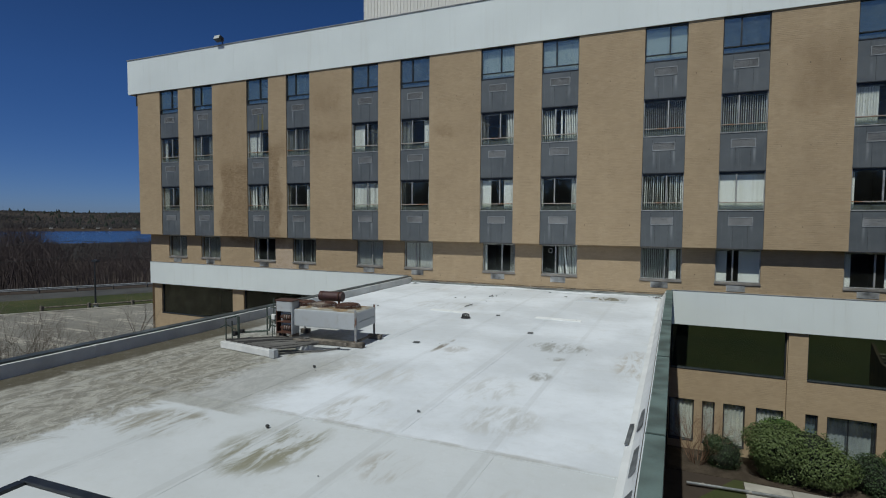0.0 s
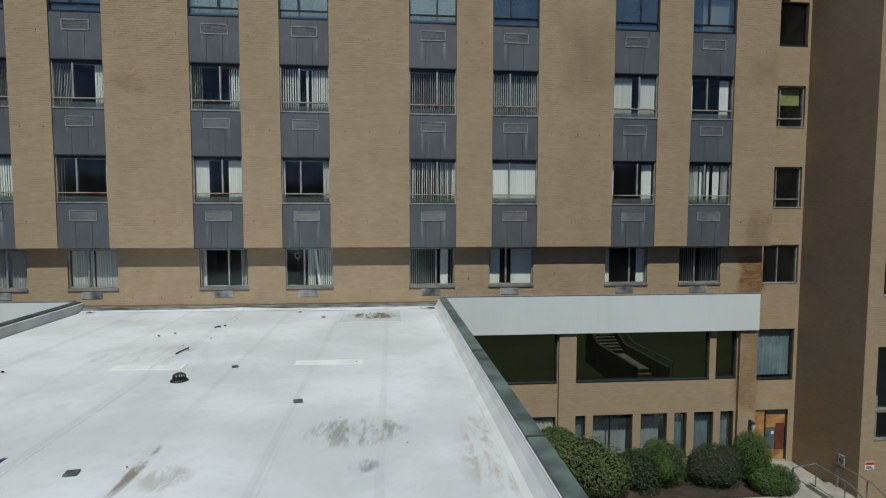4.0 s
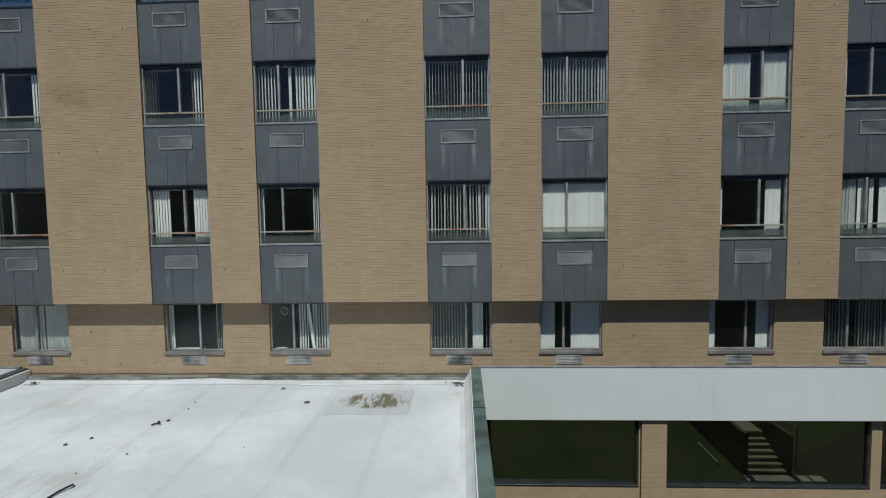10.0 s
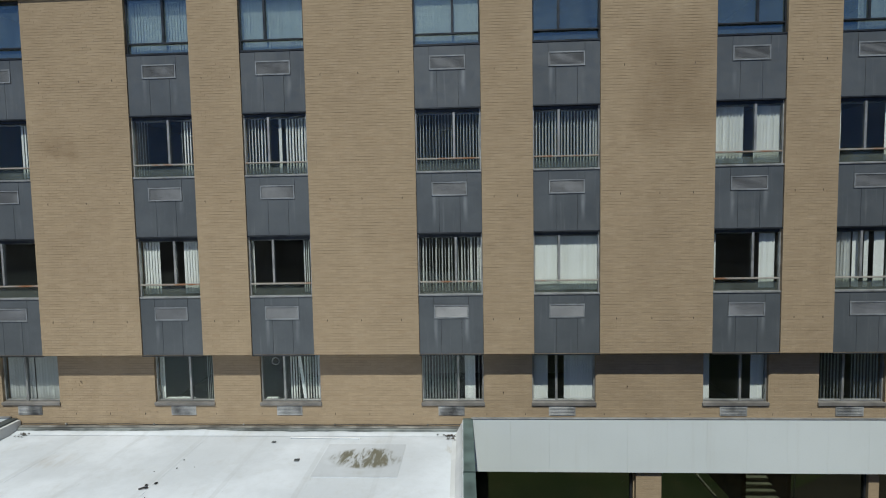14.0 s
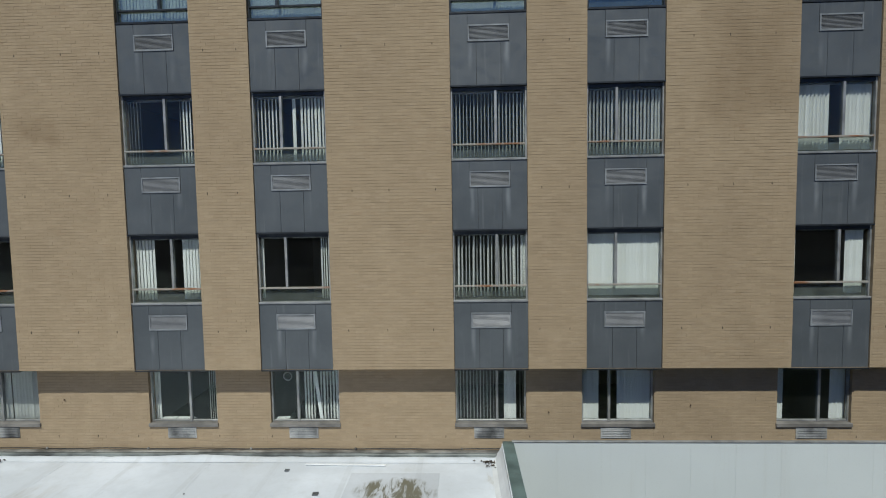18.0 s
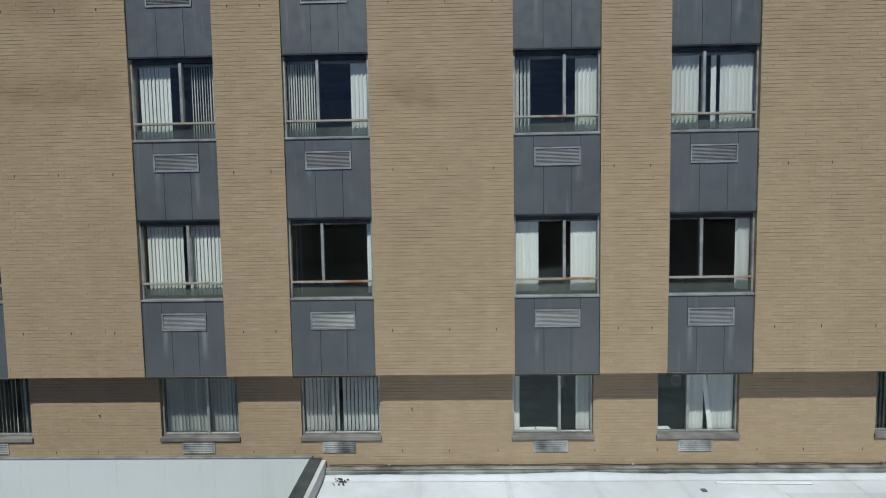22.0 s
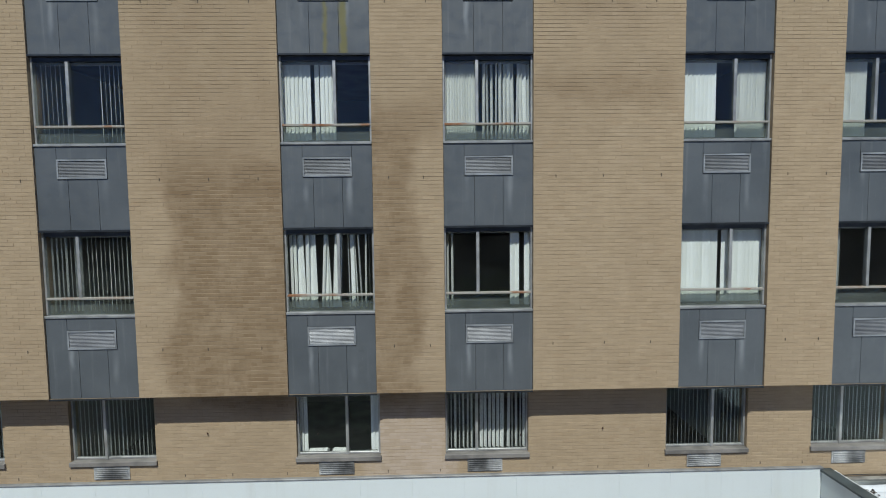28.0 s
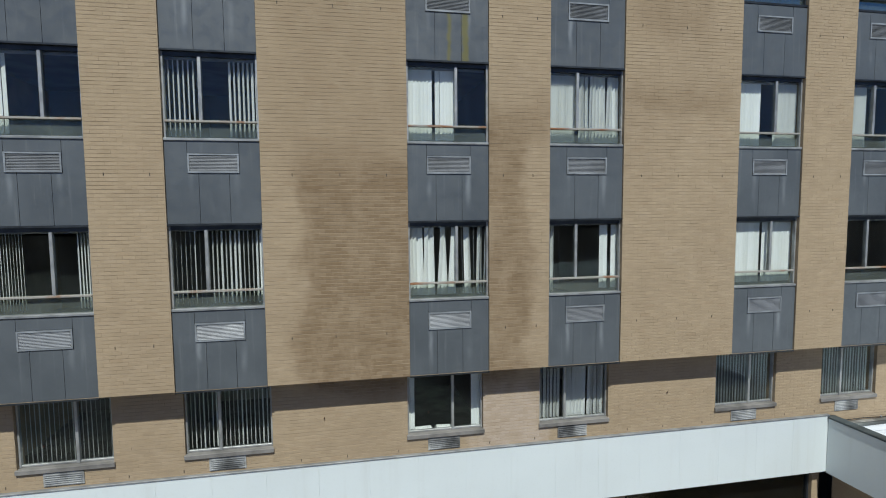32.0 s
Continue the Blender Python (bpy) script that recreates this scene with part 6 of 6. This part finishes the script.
for i in range(7):
    part("joint", one_box(2.2 + i * 1.5, 20.92, GROUND + 0.049, 2.22 + i * 1.5, 22.13, GROUND + 0.0525), M_MULCH, path)
kp = thing("pipe_rail", "pale pipe lying along the edge of the lawn", "pipe", at=(0, 0, GROUND))
part("pipe", pipe([(0.3, 21.05, 0.14), (2.2, 21.2, 0.14), (4.8, 21.35, 0.14)], 0.05, 10), M_STEEL, kp)
for x in (0.8, 2.3, 3.8):
    part("collar", pipe([(x, 21.07 + (x - 0.3) * 0.07, 0.14), (x + 0.08, 21.075 + (x - 0.3) * 0.07, 0.14)], 0.06, 10), M_RUSTY_GALV, kp)
# landing with steel handrails
land = thing("landing", "concrete landing with steel handrails beside the wing", "landing", at=(12.62, 21.5, GROUND + 0.06))
part("slab", one_box(-0.35, -1.4, 0, 0.58, 1.1, 0.16, bevel=0.01), M_CONCRETE, land)
for i in range(3):
    part("step", one_box(-0.35, -1.7 - i * 0.3, -0.45, 0.58, -1.41 - i * 0.3, 0.10 - i * 0.16, bevel=0.008), M_CONCRETE, land)
for x0 in (-0.30, 0.48):
    part("handrail", pipe([(x0 - (0.9 if x0 < 0 else 0.0), 0.75, 0.0), (x0 - (0.9 if x0 < 0 else 0), 0.75, 0.92), (x0, 0.85, 0.98), (x0, -0.6, 0.98), (x0, -2.6, 0.2)], 0.024, 8), M_STEEL, land)
    for y in (0.80, -0.4, -1.3):
        part("post", pipe([(x0, y, 0.0), (x0, y, 0.96 if y > -1 else 0.70)], 0.022, 8), M_STEEL, land)


# garden stair up the lawn, facing the building
st = thing("garden_stair", "pale concrete garden stair between brown retaining walls", "stair", at=(0, 0, GROUND))
for i in range(6):
    part("step", one_box(10.40, 17.42 - (i + 1) * 0.30, -0.1, 11.95, 17.44 - i * 0.30, 0.18 + i * 0.135, bevel=0.01), M_STAIR, st)
    part("step", one_box(10.40, 12.15 - (i + 1) * 0.30, -0.1, 11.95, 12.17 - i * 0.30, 1.26 + i * 0.13, bevel=0.01), M_STAIR, st)
part("walk", one_box(10.40, 12.18, -0.1, 11.95, 15.61, 1.06, bevel=0.01), M_STAIR, st)
for x0, x1, top in ((10.22, 10.39, 1.76), (11.96, 12.12, 1.70)):
    bm = bmesh.new()
    v = [bm.verts.new((x, y, z)) for x in (x0, x1) for y, z in ((17.50, -0.1), (17.50, top), (12.2, top - 0.06), (10.3, top + 0.75), (10.3, -0.1))]
    bm.faces.new(v[:5])
    bm.faces.new(v[5:][::-1])
    for i in range(5):
        bm.faces.new((v[i], v[5 + i], v[5 + (i + 1) % 5], v[(i + 1) % 5]))
    part("retaining_wall", bm, M_STAIR_WALL, st, "brown timber retaining wall")
part("handrail", pipe([(12.55, 17.1, 1.83), (12.55, 12.2, 1.74), (12.55, 10.3, 2.5)], 0.03, 6), M_STEEL, st)
for y, z in ((17.0, 1.83), (15.2, 1.77), (13.5, 1.72)):
    part("post", pipe([(12.55, y, -0.1), (12.55, y, z)], 0.025, 6), M_STEEL, st)
part("kerb", one_box(9.6, 14.6, -0.1, 9.68, 16.6, 0.12, bevel=0.01), M_STAIR, st)
flat("path_to_stair", [(10.2, 17.52), (13.2, 17.52), (13.2, 20.58), (10.2, 20.58)], GROUND + 0.055, M_CONCRETE, "pale concrete pad at the foot of the garden stair", "path")


def leaf_cloud(center, radii, count, size, seed, lumps=6, floor=GROUND, flatness=0.0):
    """Many small folded leaves over an uneven lumpy form."""
    rng = random.Random(seed)
    blobs = [(Vector((0, 0, 0)), 1.0)] + [(Vector((rng.uniform(-0.55, 0.55), rng.uniform(-0.55, 0.55), rng.uniform(-0.3, 0.45))), rng.uniform(0.42, 0.62)) for _ in range(lumps)]
    verts, faces = [], []
    made = 0
    while made < count:
        b, r = blobs[rng.randrange(len(blobs))] if lumps else blobs[0]
        d = Vector((rng.gauss(0, 1), rng.gauss(0, 1), rng.gauss(0, 1))).normalized()
        rr = r * (rng.uniform(0.80, 1.03) if rng.random() < 0.8 else rng.uniform(0.5, 0.9))
        if lumps and r == 1.0:
            rr *= 0.86
        p = b + d * rr
        p = Vector((center[0] + p.x * radii[0], center[1] + p.y * radii[1], center[2] + p.z * radii[2]))
        if p.z < floor + 0.03 or p.y > EY - 0.22:
            continue
        n = (d + Vector((rng.uniform(-0.8, 0.8), rng.uniform(-0.8, 0.8), rng.uniform(-0.4, 0.9)))).normalized()
        t = n.orthogonal().normalized()
        t = Matrix.Rotation(rng.uniform(0, 6.28), 3, n) @ t
        s = n.cross(t)
        L = size * rng.uniform(0.6, 1.3)
        w = L * 0.36
        i = len(verts)
        verts += [p - t * L * 0.5, p + s * w - n * L * 0.08, p + t * L * 0.5 - n * L * 0.12, p - s * w - n * L * 0.08, p + n * L * 0.06]
        faces += [(i, i + 1, i + 4), (i + 1, i + 2, i + 4), (i + 2, i + 3, i + 4), (i + 3, i, i + 4)]
        made += 1
    return [tuple(v) for v in verts], faces


def shrub(name, label, center, radii, count, size, mat, seed, lumps=6):
    s = thing(name, label, "shrub", "shrubs below the windows", at=(center[0], center[1], GROUND))
    v, f = leaf_cloud((0, 0, center[2] - GROUND), radii, count, size, seed, lumps, 0.0, 0)
    crown = new("crown", quads("crown", v, f, mat))
    crown.parent = s
    # added near-black core: inner shade of the shrub as colour, no light shows through
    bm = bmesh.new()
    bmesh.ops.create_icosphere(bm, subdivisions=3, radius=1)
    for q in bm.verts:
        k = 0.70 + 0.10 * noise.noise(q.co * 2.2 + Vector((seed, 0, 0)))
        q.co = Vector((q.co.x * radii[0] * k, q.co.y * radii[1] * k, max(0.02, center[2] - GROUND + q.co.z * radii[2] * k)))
    part("heart", bm, M_SHADE_CORE, s)
    rng = random.Random(seed)
    bm = bmesh.new()
    for i in range(5):
        tube(bm, (rng.uniform(-0.1, 0.1), rng.uniform(-0.1, 0.1), 0), (rng.uniform(-0.5, 0.5) * radii[0], rng.uniform(-0.5, 0.5) * radii[1], center[2] - GROUND), 0.03, 0.012, 6)
    part("stem", bm, M_BARK, s)
    return s


shrub("rhododendron", "large glossy rhododendron shrub against the brick wall", (4.15, 23.05, 1.30), (1.95, 1.10, 1.36), 30000, 0.085, M_LEAF_LIGHT, 1, 9)
shrub("rhododendron", "rhododendron shrub with darker upper growth", (3.4, 23.6, 1.75), (0.95, 0.7, 1.0), 9000, 0.075, M_LEAF_YEW, 2, 5)
shrub("yew_shrub", "dark loose yew shrub", (6.35, 23.3, 1.0), (0.95, 0.85, 0.95), 6439, 0.065, M_LEAF_DARK, 3, 5)
shrub("yew_ball", "rounded green yew shrub", (7.40, 23.3, 1.22), (0.86, 0.82, 0.98), 9660, 0.055, M_LEAF_YEW, 4, 2)
shrub("yew_shrub", "wide dark clipped yew shrub", (9.15, 23.25, 0.98), (1.40, 0.95, 0.88), 11959, 0.055, M_LEAF_DARK, 5, 3)
shrub("yew_ball", "upright rounded clipped yew", (10.62, 23.3, 1.42), (0.66, 0.62, 0.85), 8740, 0.05, M_LEAF_YEW, 6, 0)
shrub("yew_ball", "low rounded clipped yew by the path", (10.95, 22.55, 0.82), (0.85, 0.68, 0.52), 7359, 0.05, M_LEAF_YEW, 7, 0)
shrub("yew_shrub", "dark low shrub below the curtained windows", (1.60, 23.25, 0.98), (0.80, 0.70, 0.85), 8000, 0.06, M_LEAF_DARK, 8, 4)


# ---------------------------------------------------------------- bare trees
def limb(bm, p, d, length, r, depth, rng, spread=0.6, lift=0.12, nseg=2):
    """A tapered limb that forks."""
    q = p
    for s in range(nseg):
        d = (d + Vector((rng.uniform(-0.18, 0.18), rng.uniform(-0.18, 0.18), rng.uniform(-0.05, lift)))).normalized()
        e = q + d * length / nseg
        tube(bm, q, e, r, r * 0.78, n=5 if depth > 1 else 3, caps=False)
        q, r = e, r * 0.78
        if depth > 0 and s < nseg - 1:
            k = Matrix.Rotation(rng.uniform(0, 6.28), 3, d) @ d.orthogonal().normalized()
            limb(bm, q, (d + k * spread * rng.uniform(0.7, 1.3)).normalized(), length * rng.uniform(0.5, 0.7), r * 0.55, depth - 1, rng, spread, lift, nseg)
    if depth > 0:
        for i in range(2 + (rng.random() < 0.4)):
            k = Matrix.Rotation(rng.uniform(0, 6.28), 3, d) @ d.orthogonal().normalized()
            limb(bm, q, (d + k * spread * rng.uniform(0.5, 1.1)).normalized(), length * rng.uniform(0.55, 0.78), r * 0.7, depth - 1, rng, spread, lift, nseg)


def bare_tree_mesh(seed, height, depth, mat, r=None, spread=0.6):
    rng = random.Random(seed)
    bm = bmesh.new()
    limb(bm, Vector((0, 0, -0.3)), Vector((rng.uniform(-0.06, 0.06), rng.uniform(-0.06, 0.06), 1)), height * 0.42, r or height * 0.016, depth, rng, spread)
    me = bpy.data.meshes.new("bare_tree")
    bm.to_mesh(me)
    bm.free()
    me.materials.append(mat)
    return me


def stems_mesh(seed, n, height, depth, mat, r, spread):
    """Several thin stems from one root."""
    rng = random.Random(seed)
    bm = bmesh.new()
    for i in range(n):
        a = 2 * math.pi * (i + rng.random()) / n
        d = Vector((math.cos(a) * 0.45, math.sin(a) * 0.45, 1)).normalized()
        limb(bm, Vector((math.cos(a) * 0.12, math.sin(a) * 0.12, -0.2)), d, height * 0.45 * rng.uniform(0.8, 1.15), r, depth, rng, spread)
    me = bpy.data.meshes.new("stems")
    bm.to_mesh(me)
    bm.free()
    me.materials.append(mat)
    return me


NORMAL = Vector((-0.853, 0.522))     # across the road, away from the building
ALONG = Vector((0.522, 0.853))


def off(d, a, z=None):
    p = NORMAL * d + ALONG * a
    return (p.x, p.y, land_z(p.x, p.y) if z is None else z)


def land_z(x, y):
    d = -0.853 * x + 0.522 * y
    if d < 86:
        return GROUND
    z = GROUND - 11.5 * min(1, (d - 86) / 100) ** 1.1
    if d > 186:
        z -= 7.0 * min(1, (d - 186) / 600)
    if d > 1260:
        z += 43 * min(1, (d - 1260) / 700) ** 0.8 + 15 * noise.noise((x * 0.0026, y * 0.0026, 2))
    return z


# the ground, one sheet to the horizon
verts, faces = [], []
radii = [0, 12, 25, 40, 55, 70, 80, 86, 92, 100, 112, 125, 140, 170, 220, 300, 420, 600, 800, 1000, 1200, 1255, 1290, 1340, 1420, 1600, 1950, 2200, 2600, 3300, 4500]
for i, d in enumerate(radii):
    for s in range(-30, 31):
        a = s / 30 * max(240, d * 2.2)
        p = NORMAL * d + ALONG * a
        verts.append((p.x, p.y, land_z(p.x, p.y)))
for i in range(len(radii) - 1):
    for s in range(60):
        a = i * 61 + s
        faces.append((a, a + 1, a + 62, a + 61))
k = len(verts)
near = [-1500, -600, -240, -90, 0]
for d in near:
    for s in range(-30, 31):
        p = NORMAL * d + ALONG * (s / 30 * max(240, abs(d) * 2.2))
        verts.append((p.x, p.y, GROUND - 0.0))
for i in range(len(near) - 1):
    for s in range(60):
        a = k + i * 61 + s
        faces.append((a, a + 1, a + 62, a + 61))
tagged(new("ground", quads("ground", verts, faces, M_LEAFLITTER)), "leaf-strewn ground sloping down to the lake and up to far hills", "ground", "", "structure")


def strip(name, d0, d1, a0, a1, z, mat, label, cat, h=0.3):
    p = [NORMAL * d + ALONG * a for d, a in ((d0, a0), (d1, a0), (d1, a1), (d0, a1))]
    return flat(name, [(q.x, q.y) for q in p], z, mat, label, cat, h)


strip("parking_lot", 16, 66.6, -120, 150, GROUND + 0.02, M_ASPHALT, "old cracked parking lot with worn pale patches", "parking lot")
strip("lawn", 66.95, 77.4, -150, 190, GROUND + 0.10, M_GRASS, "strip of spring grass beside the road", "lawn")
strip("kerb", 66.6, 66.95, -150, 190, GROUND + 0.15, M_CONCRETE, "pale concrete kerb of the parking lot", "kerb")
strip("road", 77.4, 83.8, -200, 260, GROUND + 0.05, M_ROAD, "grey road along the woods", "road")
strip("lawn_courtyard", -34, 10, -60, 20.4, GROUND + 0.012, M_GRASS, "courtyard grass beside the low building", "lawn", 0.2)
flat("lake", [(-3400, -200), (-3400, 3200), (-200, 3200), (-420, 340), (-500, -200)], -16.6, M_WATER, "deep blue lake beyond the woods", "water", 1.0)

# guard rails, timber barrier, lamp post
gr = thing("guard_rail", "long steel guard rail along the road", "guard rail", at=(0, 0, 0))
for a in range(-60, 90, 4):
    p = NORMAL * 84.4 + ALONG * a
    q = NORMAL * 84.4 + ALONG * (a + 4)
    part("post", one_box(p.x - 0.08, p.y - 0.08, GROUND - 0.2, p.x + 0.08, p.y + 0.08, GROUND + 0.75), M_WOODOLD, gr)
    bm = bmesh.new()
    for z0, o in ((0.45, 0.0), (0.62, 0.0)):
        tube(bm, (p.x, p.y, GROUND + z0), (q.x, q.y, GROUND + z0), 0.085, n=6)
    part("rail", bm, M_GALV, gr)
tb = thing("timber_barrier", "low weathered timber barrier at the lawn edge", "barrier", at=(0, 0, 0))
for a in range(0, 44, 4):
    p = NORMAL * 67.6 + ALONG * (a - 3)
    q = NORMAL * 67.6 + ALONG * (a + 1)
    part("post", one_box(p.x - 0.14, p.y - 0.14, GROUND, p.x + 0.14, p.y + 0.14, GROUND + 0.60), M_WOODOLD, tb)
    bm = bmesh.new()
    tube(bm, (p.x, p.y, GROUND + 0.42), (q.x, q.y, GROUND + 0.42), 0.08, n=6)
    part("rail", bm, M_WOODOLD, tb)
lp = thing("lamp_post", "tall dark parking-lot lamp post", "lamp post", at=(-57.0, 36.75, GROUND))
bm = bmesh.new()
tube(bm, (0, 0, 0), (0, 0, 5.0), 0.10, 0.07, 10)
part("pole", bm, M_ALU_DARK, lp)
part("head", one_box(-0.25, -0.2, 4.9, 0.55, 0.2, 5.12, bevel=0.04), M_ALU_DARK, lp)
bm = bmesh.new()
tube(bm, (0, 0, 0), (0, 0, 0.5), 0.25, 0.22, 12)
part("footing", bm, M_CONCRETE, lp)
cb = thing("power_line", "two thin overhead cables in front of the woods", "cable")
for z in (4.6, 6.6):
    pts = [off(83, a, GROUND + z - 0.8 * (1 - ((a % 40) / 20 - 1) ** 2)) for a in range(-40, 121, 5)]
    part("cable", pipe(pts, 0.03, 4), M_BLACK, cb)

# woods: whole bare trees by the road, then far woods as one sheet of stems
TREES = [bare_tree_mesh(100 + i, 8.5 + i * 0.5, 5, M_TWIG, 0.10, 0.66) for i in range(6)]
wrng = random.Random(77)
for i in range(46):
    d, a = 88 + wrng.random() ** 1.4 * 26, wrng.uniform(-34, 40)
    t = new("bare_tree", TREES[i % 6])
    k = wrng.uniform(0.65, 0.95) * (1.2 if a < -0.05 * d else 0.72)
    x, y, z = off(d, a)
    t.matrix_basis = pose(x, y, z, 0, 0, wrng.uniform(0, 360)) @ Matrix.Scale(k, 4)
    tagged(t, "leafless grey-brown deciduous tree at the road's edge", "tree", "bare trees by the road")


def stand(u, d):
    """How tall the woods grow along the slope: high at its two ends, low where the lake shows."""
    return 0.70 + min(1, max(0.15, (d - 95) / 70)) * (1.25 * min(1, max(0, (-0.015 - u) / 0.05)) + 0.5 * min(1, max(0, (u - 0.04) / 0.05)))


def baked_woods(name, count, d0, d1, a0, a1, seed, kmin, kmax, label, power=1.0):
    rng = random.Random(seed)
    src = []
    for me in [bare_tree_mesh(300 + i, 9.0, 3, M_TWIG, 0.10, 0.75) for i in range(5)]:
        co = np.empty(len(me.vertices) * 3)
        me.vertices.foreach_get("co", co)
        src.append((co.reshape(-1, 3), [tuple(p.vertices) for p in me.polygons]))
    V, F, n = [], [], 0
    for i in range(count):
        d = d0 + (d1 - d0) * rng.random() ** power
        a = rng.uniform(a0, a1) * d
        x, y, z = off(d, a)
        co, fs = src[i % 5]
        k, th = rng.uniform(kmin, kmax) * stand(a / d, d), rng.uniform(0, 6.28)
        c, s = math.cos(th) * k, math.sin(th) * k
        V.append(np.column_stack((co[:, 0] * c - co[:, 1] * s + x, co[:, 0] * s + co[:, 1] * c + y, co[:, 2] * k + z)))
        F += [tuple(j + n for j in f) for f in fs]
        n += len(co)
    me = bpy.data.meshes.new(name)
    me.from_pydata(np.vstack(V).tolist(), [], F)
    me.materials.append(M_TWIG)
    return tagged(new(name, me), label, "woods", "", "stuff")


baked_woods("woods", 2100, 94, 520, -0.32, 0.30, 5, 0.8, 1.3, "dense leafless woods between the road and the lake", 1.5)


def far_trees(name, count, mat, seed, d0, d1, w, h, label, pointed, span=(-0.5, 0.45), spot=None):
    rng = random.Random(seed)
    V, F = [], []
    for i in range(count):
        d = d0 + (d1 - d0) * rng.random()
        a = rng.uniform(*span) * d
        x, y, z = spot(rng) if spot else off(d, a)
        hh, ww = h * rng.uniform(0.6, 1.35), w * rng.uniform(0.6, 1.3)
        n = len(V)
        rings = ((0.0, 0.35), (0.25, 0.9), (0.6, 0.8), (0.85, 0.4)) if not pointed else ((0.1, 0.9), (0.4, 0.65), (0.7, 0.35))
        m = 6
        for t, r in rings:
            for q in range(m):
                th = 2 * math.pi * q / m + t
                rr = ww * r * rng.uniform(0.65, 1.2)
                V.append((x + rr * math.cos(th), y + rr * math.sin(th), z + hh * t * rng.uniform(0.9, 1.1) - 1))
        V.append((x, y, z + hh))
        for j in range(len(rings) - 1):
            for q in range(m):
                F.append((n + j * m + q, n + j * m + (q + 1) % m, n + (j + 1) * m + (q + 1) % m, n + (j + 1) * m + q))
        top = n + len(rings) * m
        for q in range(m):
            F.append((top - m + q, top - m + (q + 1) % m, top))
    me = quads(name, V, F, mat)
    me.polygons.foreach_set("use_smooth", [True] * len(me.polygons))
    return tagged(new(name, me), label, "woods", "", "stuff")


far_trees("far_woods", 20000, M_FAR_WOOD, 8, 1285, 2050, 2.6, 3.2, "brown leafless woods on the far shore", False)
far_trees("far_pines", 420, M_FAR_PINE, 9, 1320, 2050, 5.0, 10, "dark pines among the far woods", True)
far_trees("mid_woods", 8000, M_FAR_WOOD, 12, 330, 620, 1.2, 2.6, "brown leafless woods sloping to the lake", False)
far_trees("back_woods", 1500, M_FAR_PINE, 14, -190, -95, 7, 20, "dark belt of trees across from the building", False, (-2.0, 2.0))
far_trees("south_woods", 700, M_FAR_PINE, 15, 1, 2, 5, 16.5, "dark belt of trees south of the building", False, (-1, 1), lambda q: (q.uniform(-190, 190), q.uniform(-125, -85), GROUND))

# pale houses along the far shore
hrng = random.Random(31)
for i in range(6):
    x, y, z = off(1268 + hrng.uniform(0, 14), -60 + i * 33 + hrng.uniform(-14, 14))
    h = thing("shore_house", "small pale house on the far lake shore", "house", "houses on the far shore", at=(x, y, z + 0.3), turn=58 + hrng.uniform(-30, 30))
    w = hrng.uniform(1.6, 3.2)
    part("wall", one_box(-w, -2, 0, w, 2, 2.2), M_CONCRETE, h)
    bm = bmesh.new()
    v = [bm.verts.new(p) for p in ((-w - 0.2, -2.3, 2.21), (w + 0.2, -2.3, 2.21), (w + 0.2, 2.3, 2.21), (-w - 0.2, 2.3, 2.21), (-w - 0.2, 0, 3.6), (w + 0.2, 0, 3.6))]
    for f in ((0, 1, 5, 4), (2, 3, 4, 5), (0, 4, 3), (1, 2, 5), (0, 3, 2, 1)):
        bm.faces.new([v[k] for k in f])
    part("roof", bm, M_ROAD, h)

# small bare trees in front of the parking lot
for x, y, h, s in ((-28.6, 14.9, 6.2, 41), (-27.4, 16.4, 5.2, 42), (-29.6, 13.6, 5.2, 45), (-30.2, 14.6, 6.0, 46), (-27.6, 14.2, 5.0, 47), (-29.2, 14.2, 6.2, 48), (-28.1, 15.4, 5.8, 49), (-28.9, 15.6, 5.6, 50), (-30.8, 15.2, 6.2, 51), (-27.0, 19.3, 5.0, 43), (-40.5, 29.5, 4.6, 44)):
    t = new("bare_sapling", stems_mesh(s, 5, h * 0.9, 4, M_SAPLING, 0.03, 0.55))
    t.location = (x, y, GROUND)
    tagged(t, "small leafless ornamental tree beside the parking lot", "tree", "bare saplings")

# twiggy brown bush below the curtained windows
tw = new("twiggy_bush", stems_mesh(61, 16, 2.5, 4, M_REED, 0.018, 0.7))
tw.location = (0.70, 23.3, GROUND)
tagged(tw, "leafless brown twiggy bush against the wall", "shrub", "shrubs below the windows")

# ---------------------------------------------------------------- single bricks by the damp stain
BRICK = quads("brick", [(0, 0, 0), (LENGTH - PERP, 0, 0), (LENGTH - PERP, 0, COURSE - JOINT), (0, 0, COURSE - JOINT),
                        (0.003, -0.0035, 0.002), (LENGTH - PERP - 0.003, -0.0035, 0.002), (LENGTH - PERP - 0.003, -0.0035, COURSE - JOINT - 0.003), (0.003, -0.0035, COURSE - JOINT - 0.003)],
              [(4, 5, 6, 7), (0, 1, 5, 4), (1, 2, 6, 5), (2, 3, 7, 6), (3, 0, 4, 7)], M_BRICK)
for u, v in lone:
    shared("brick", BRICK, wall_front, Matrix.Translation((u, FACE, v)))
for u, v in lone_low:
    shared("brick", BRICK, wall_set_back, Matrix.Translation((u, LOW, v)))
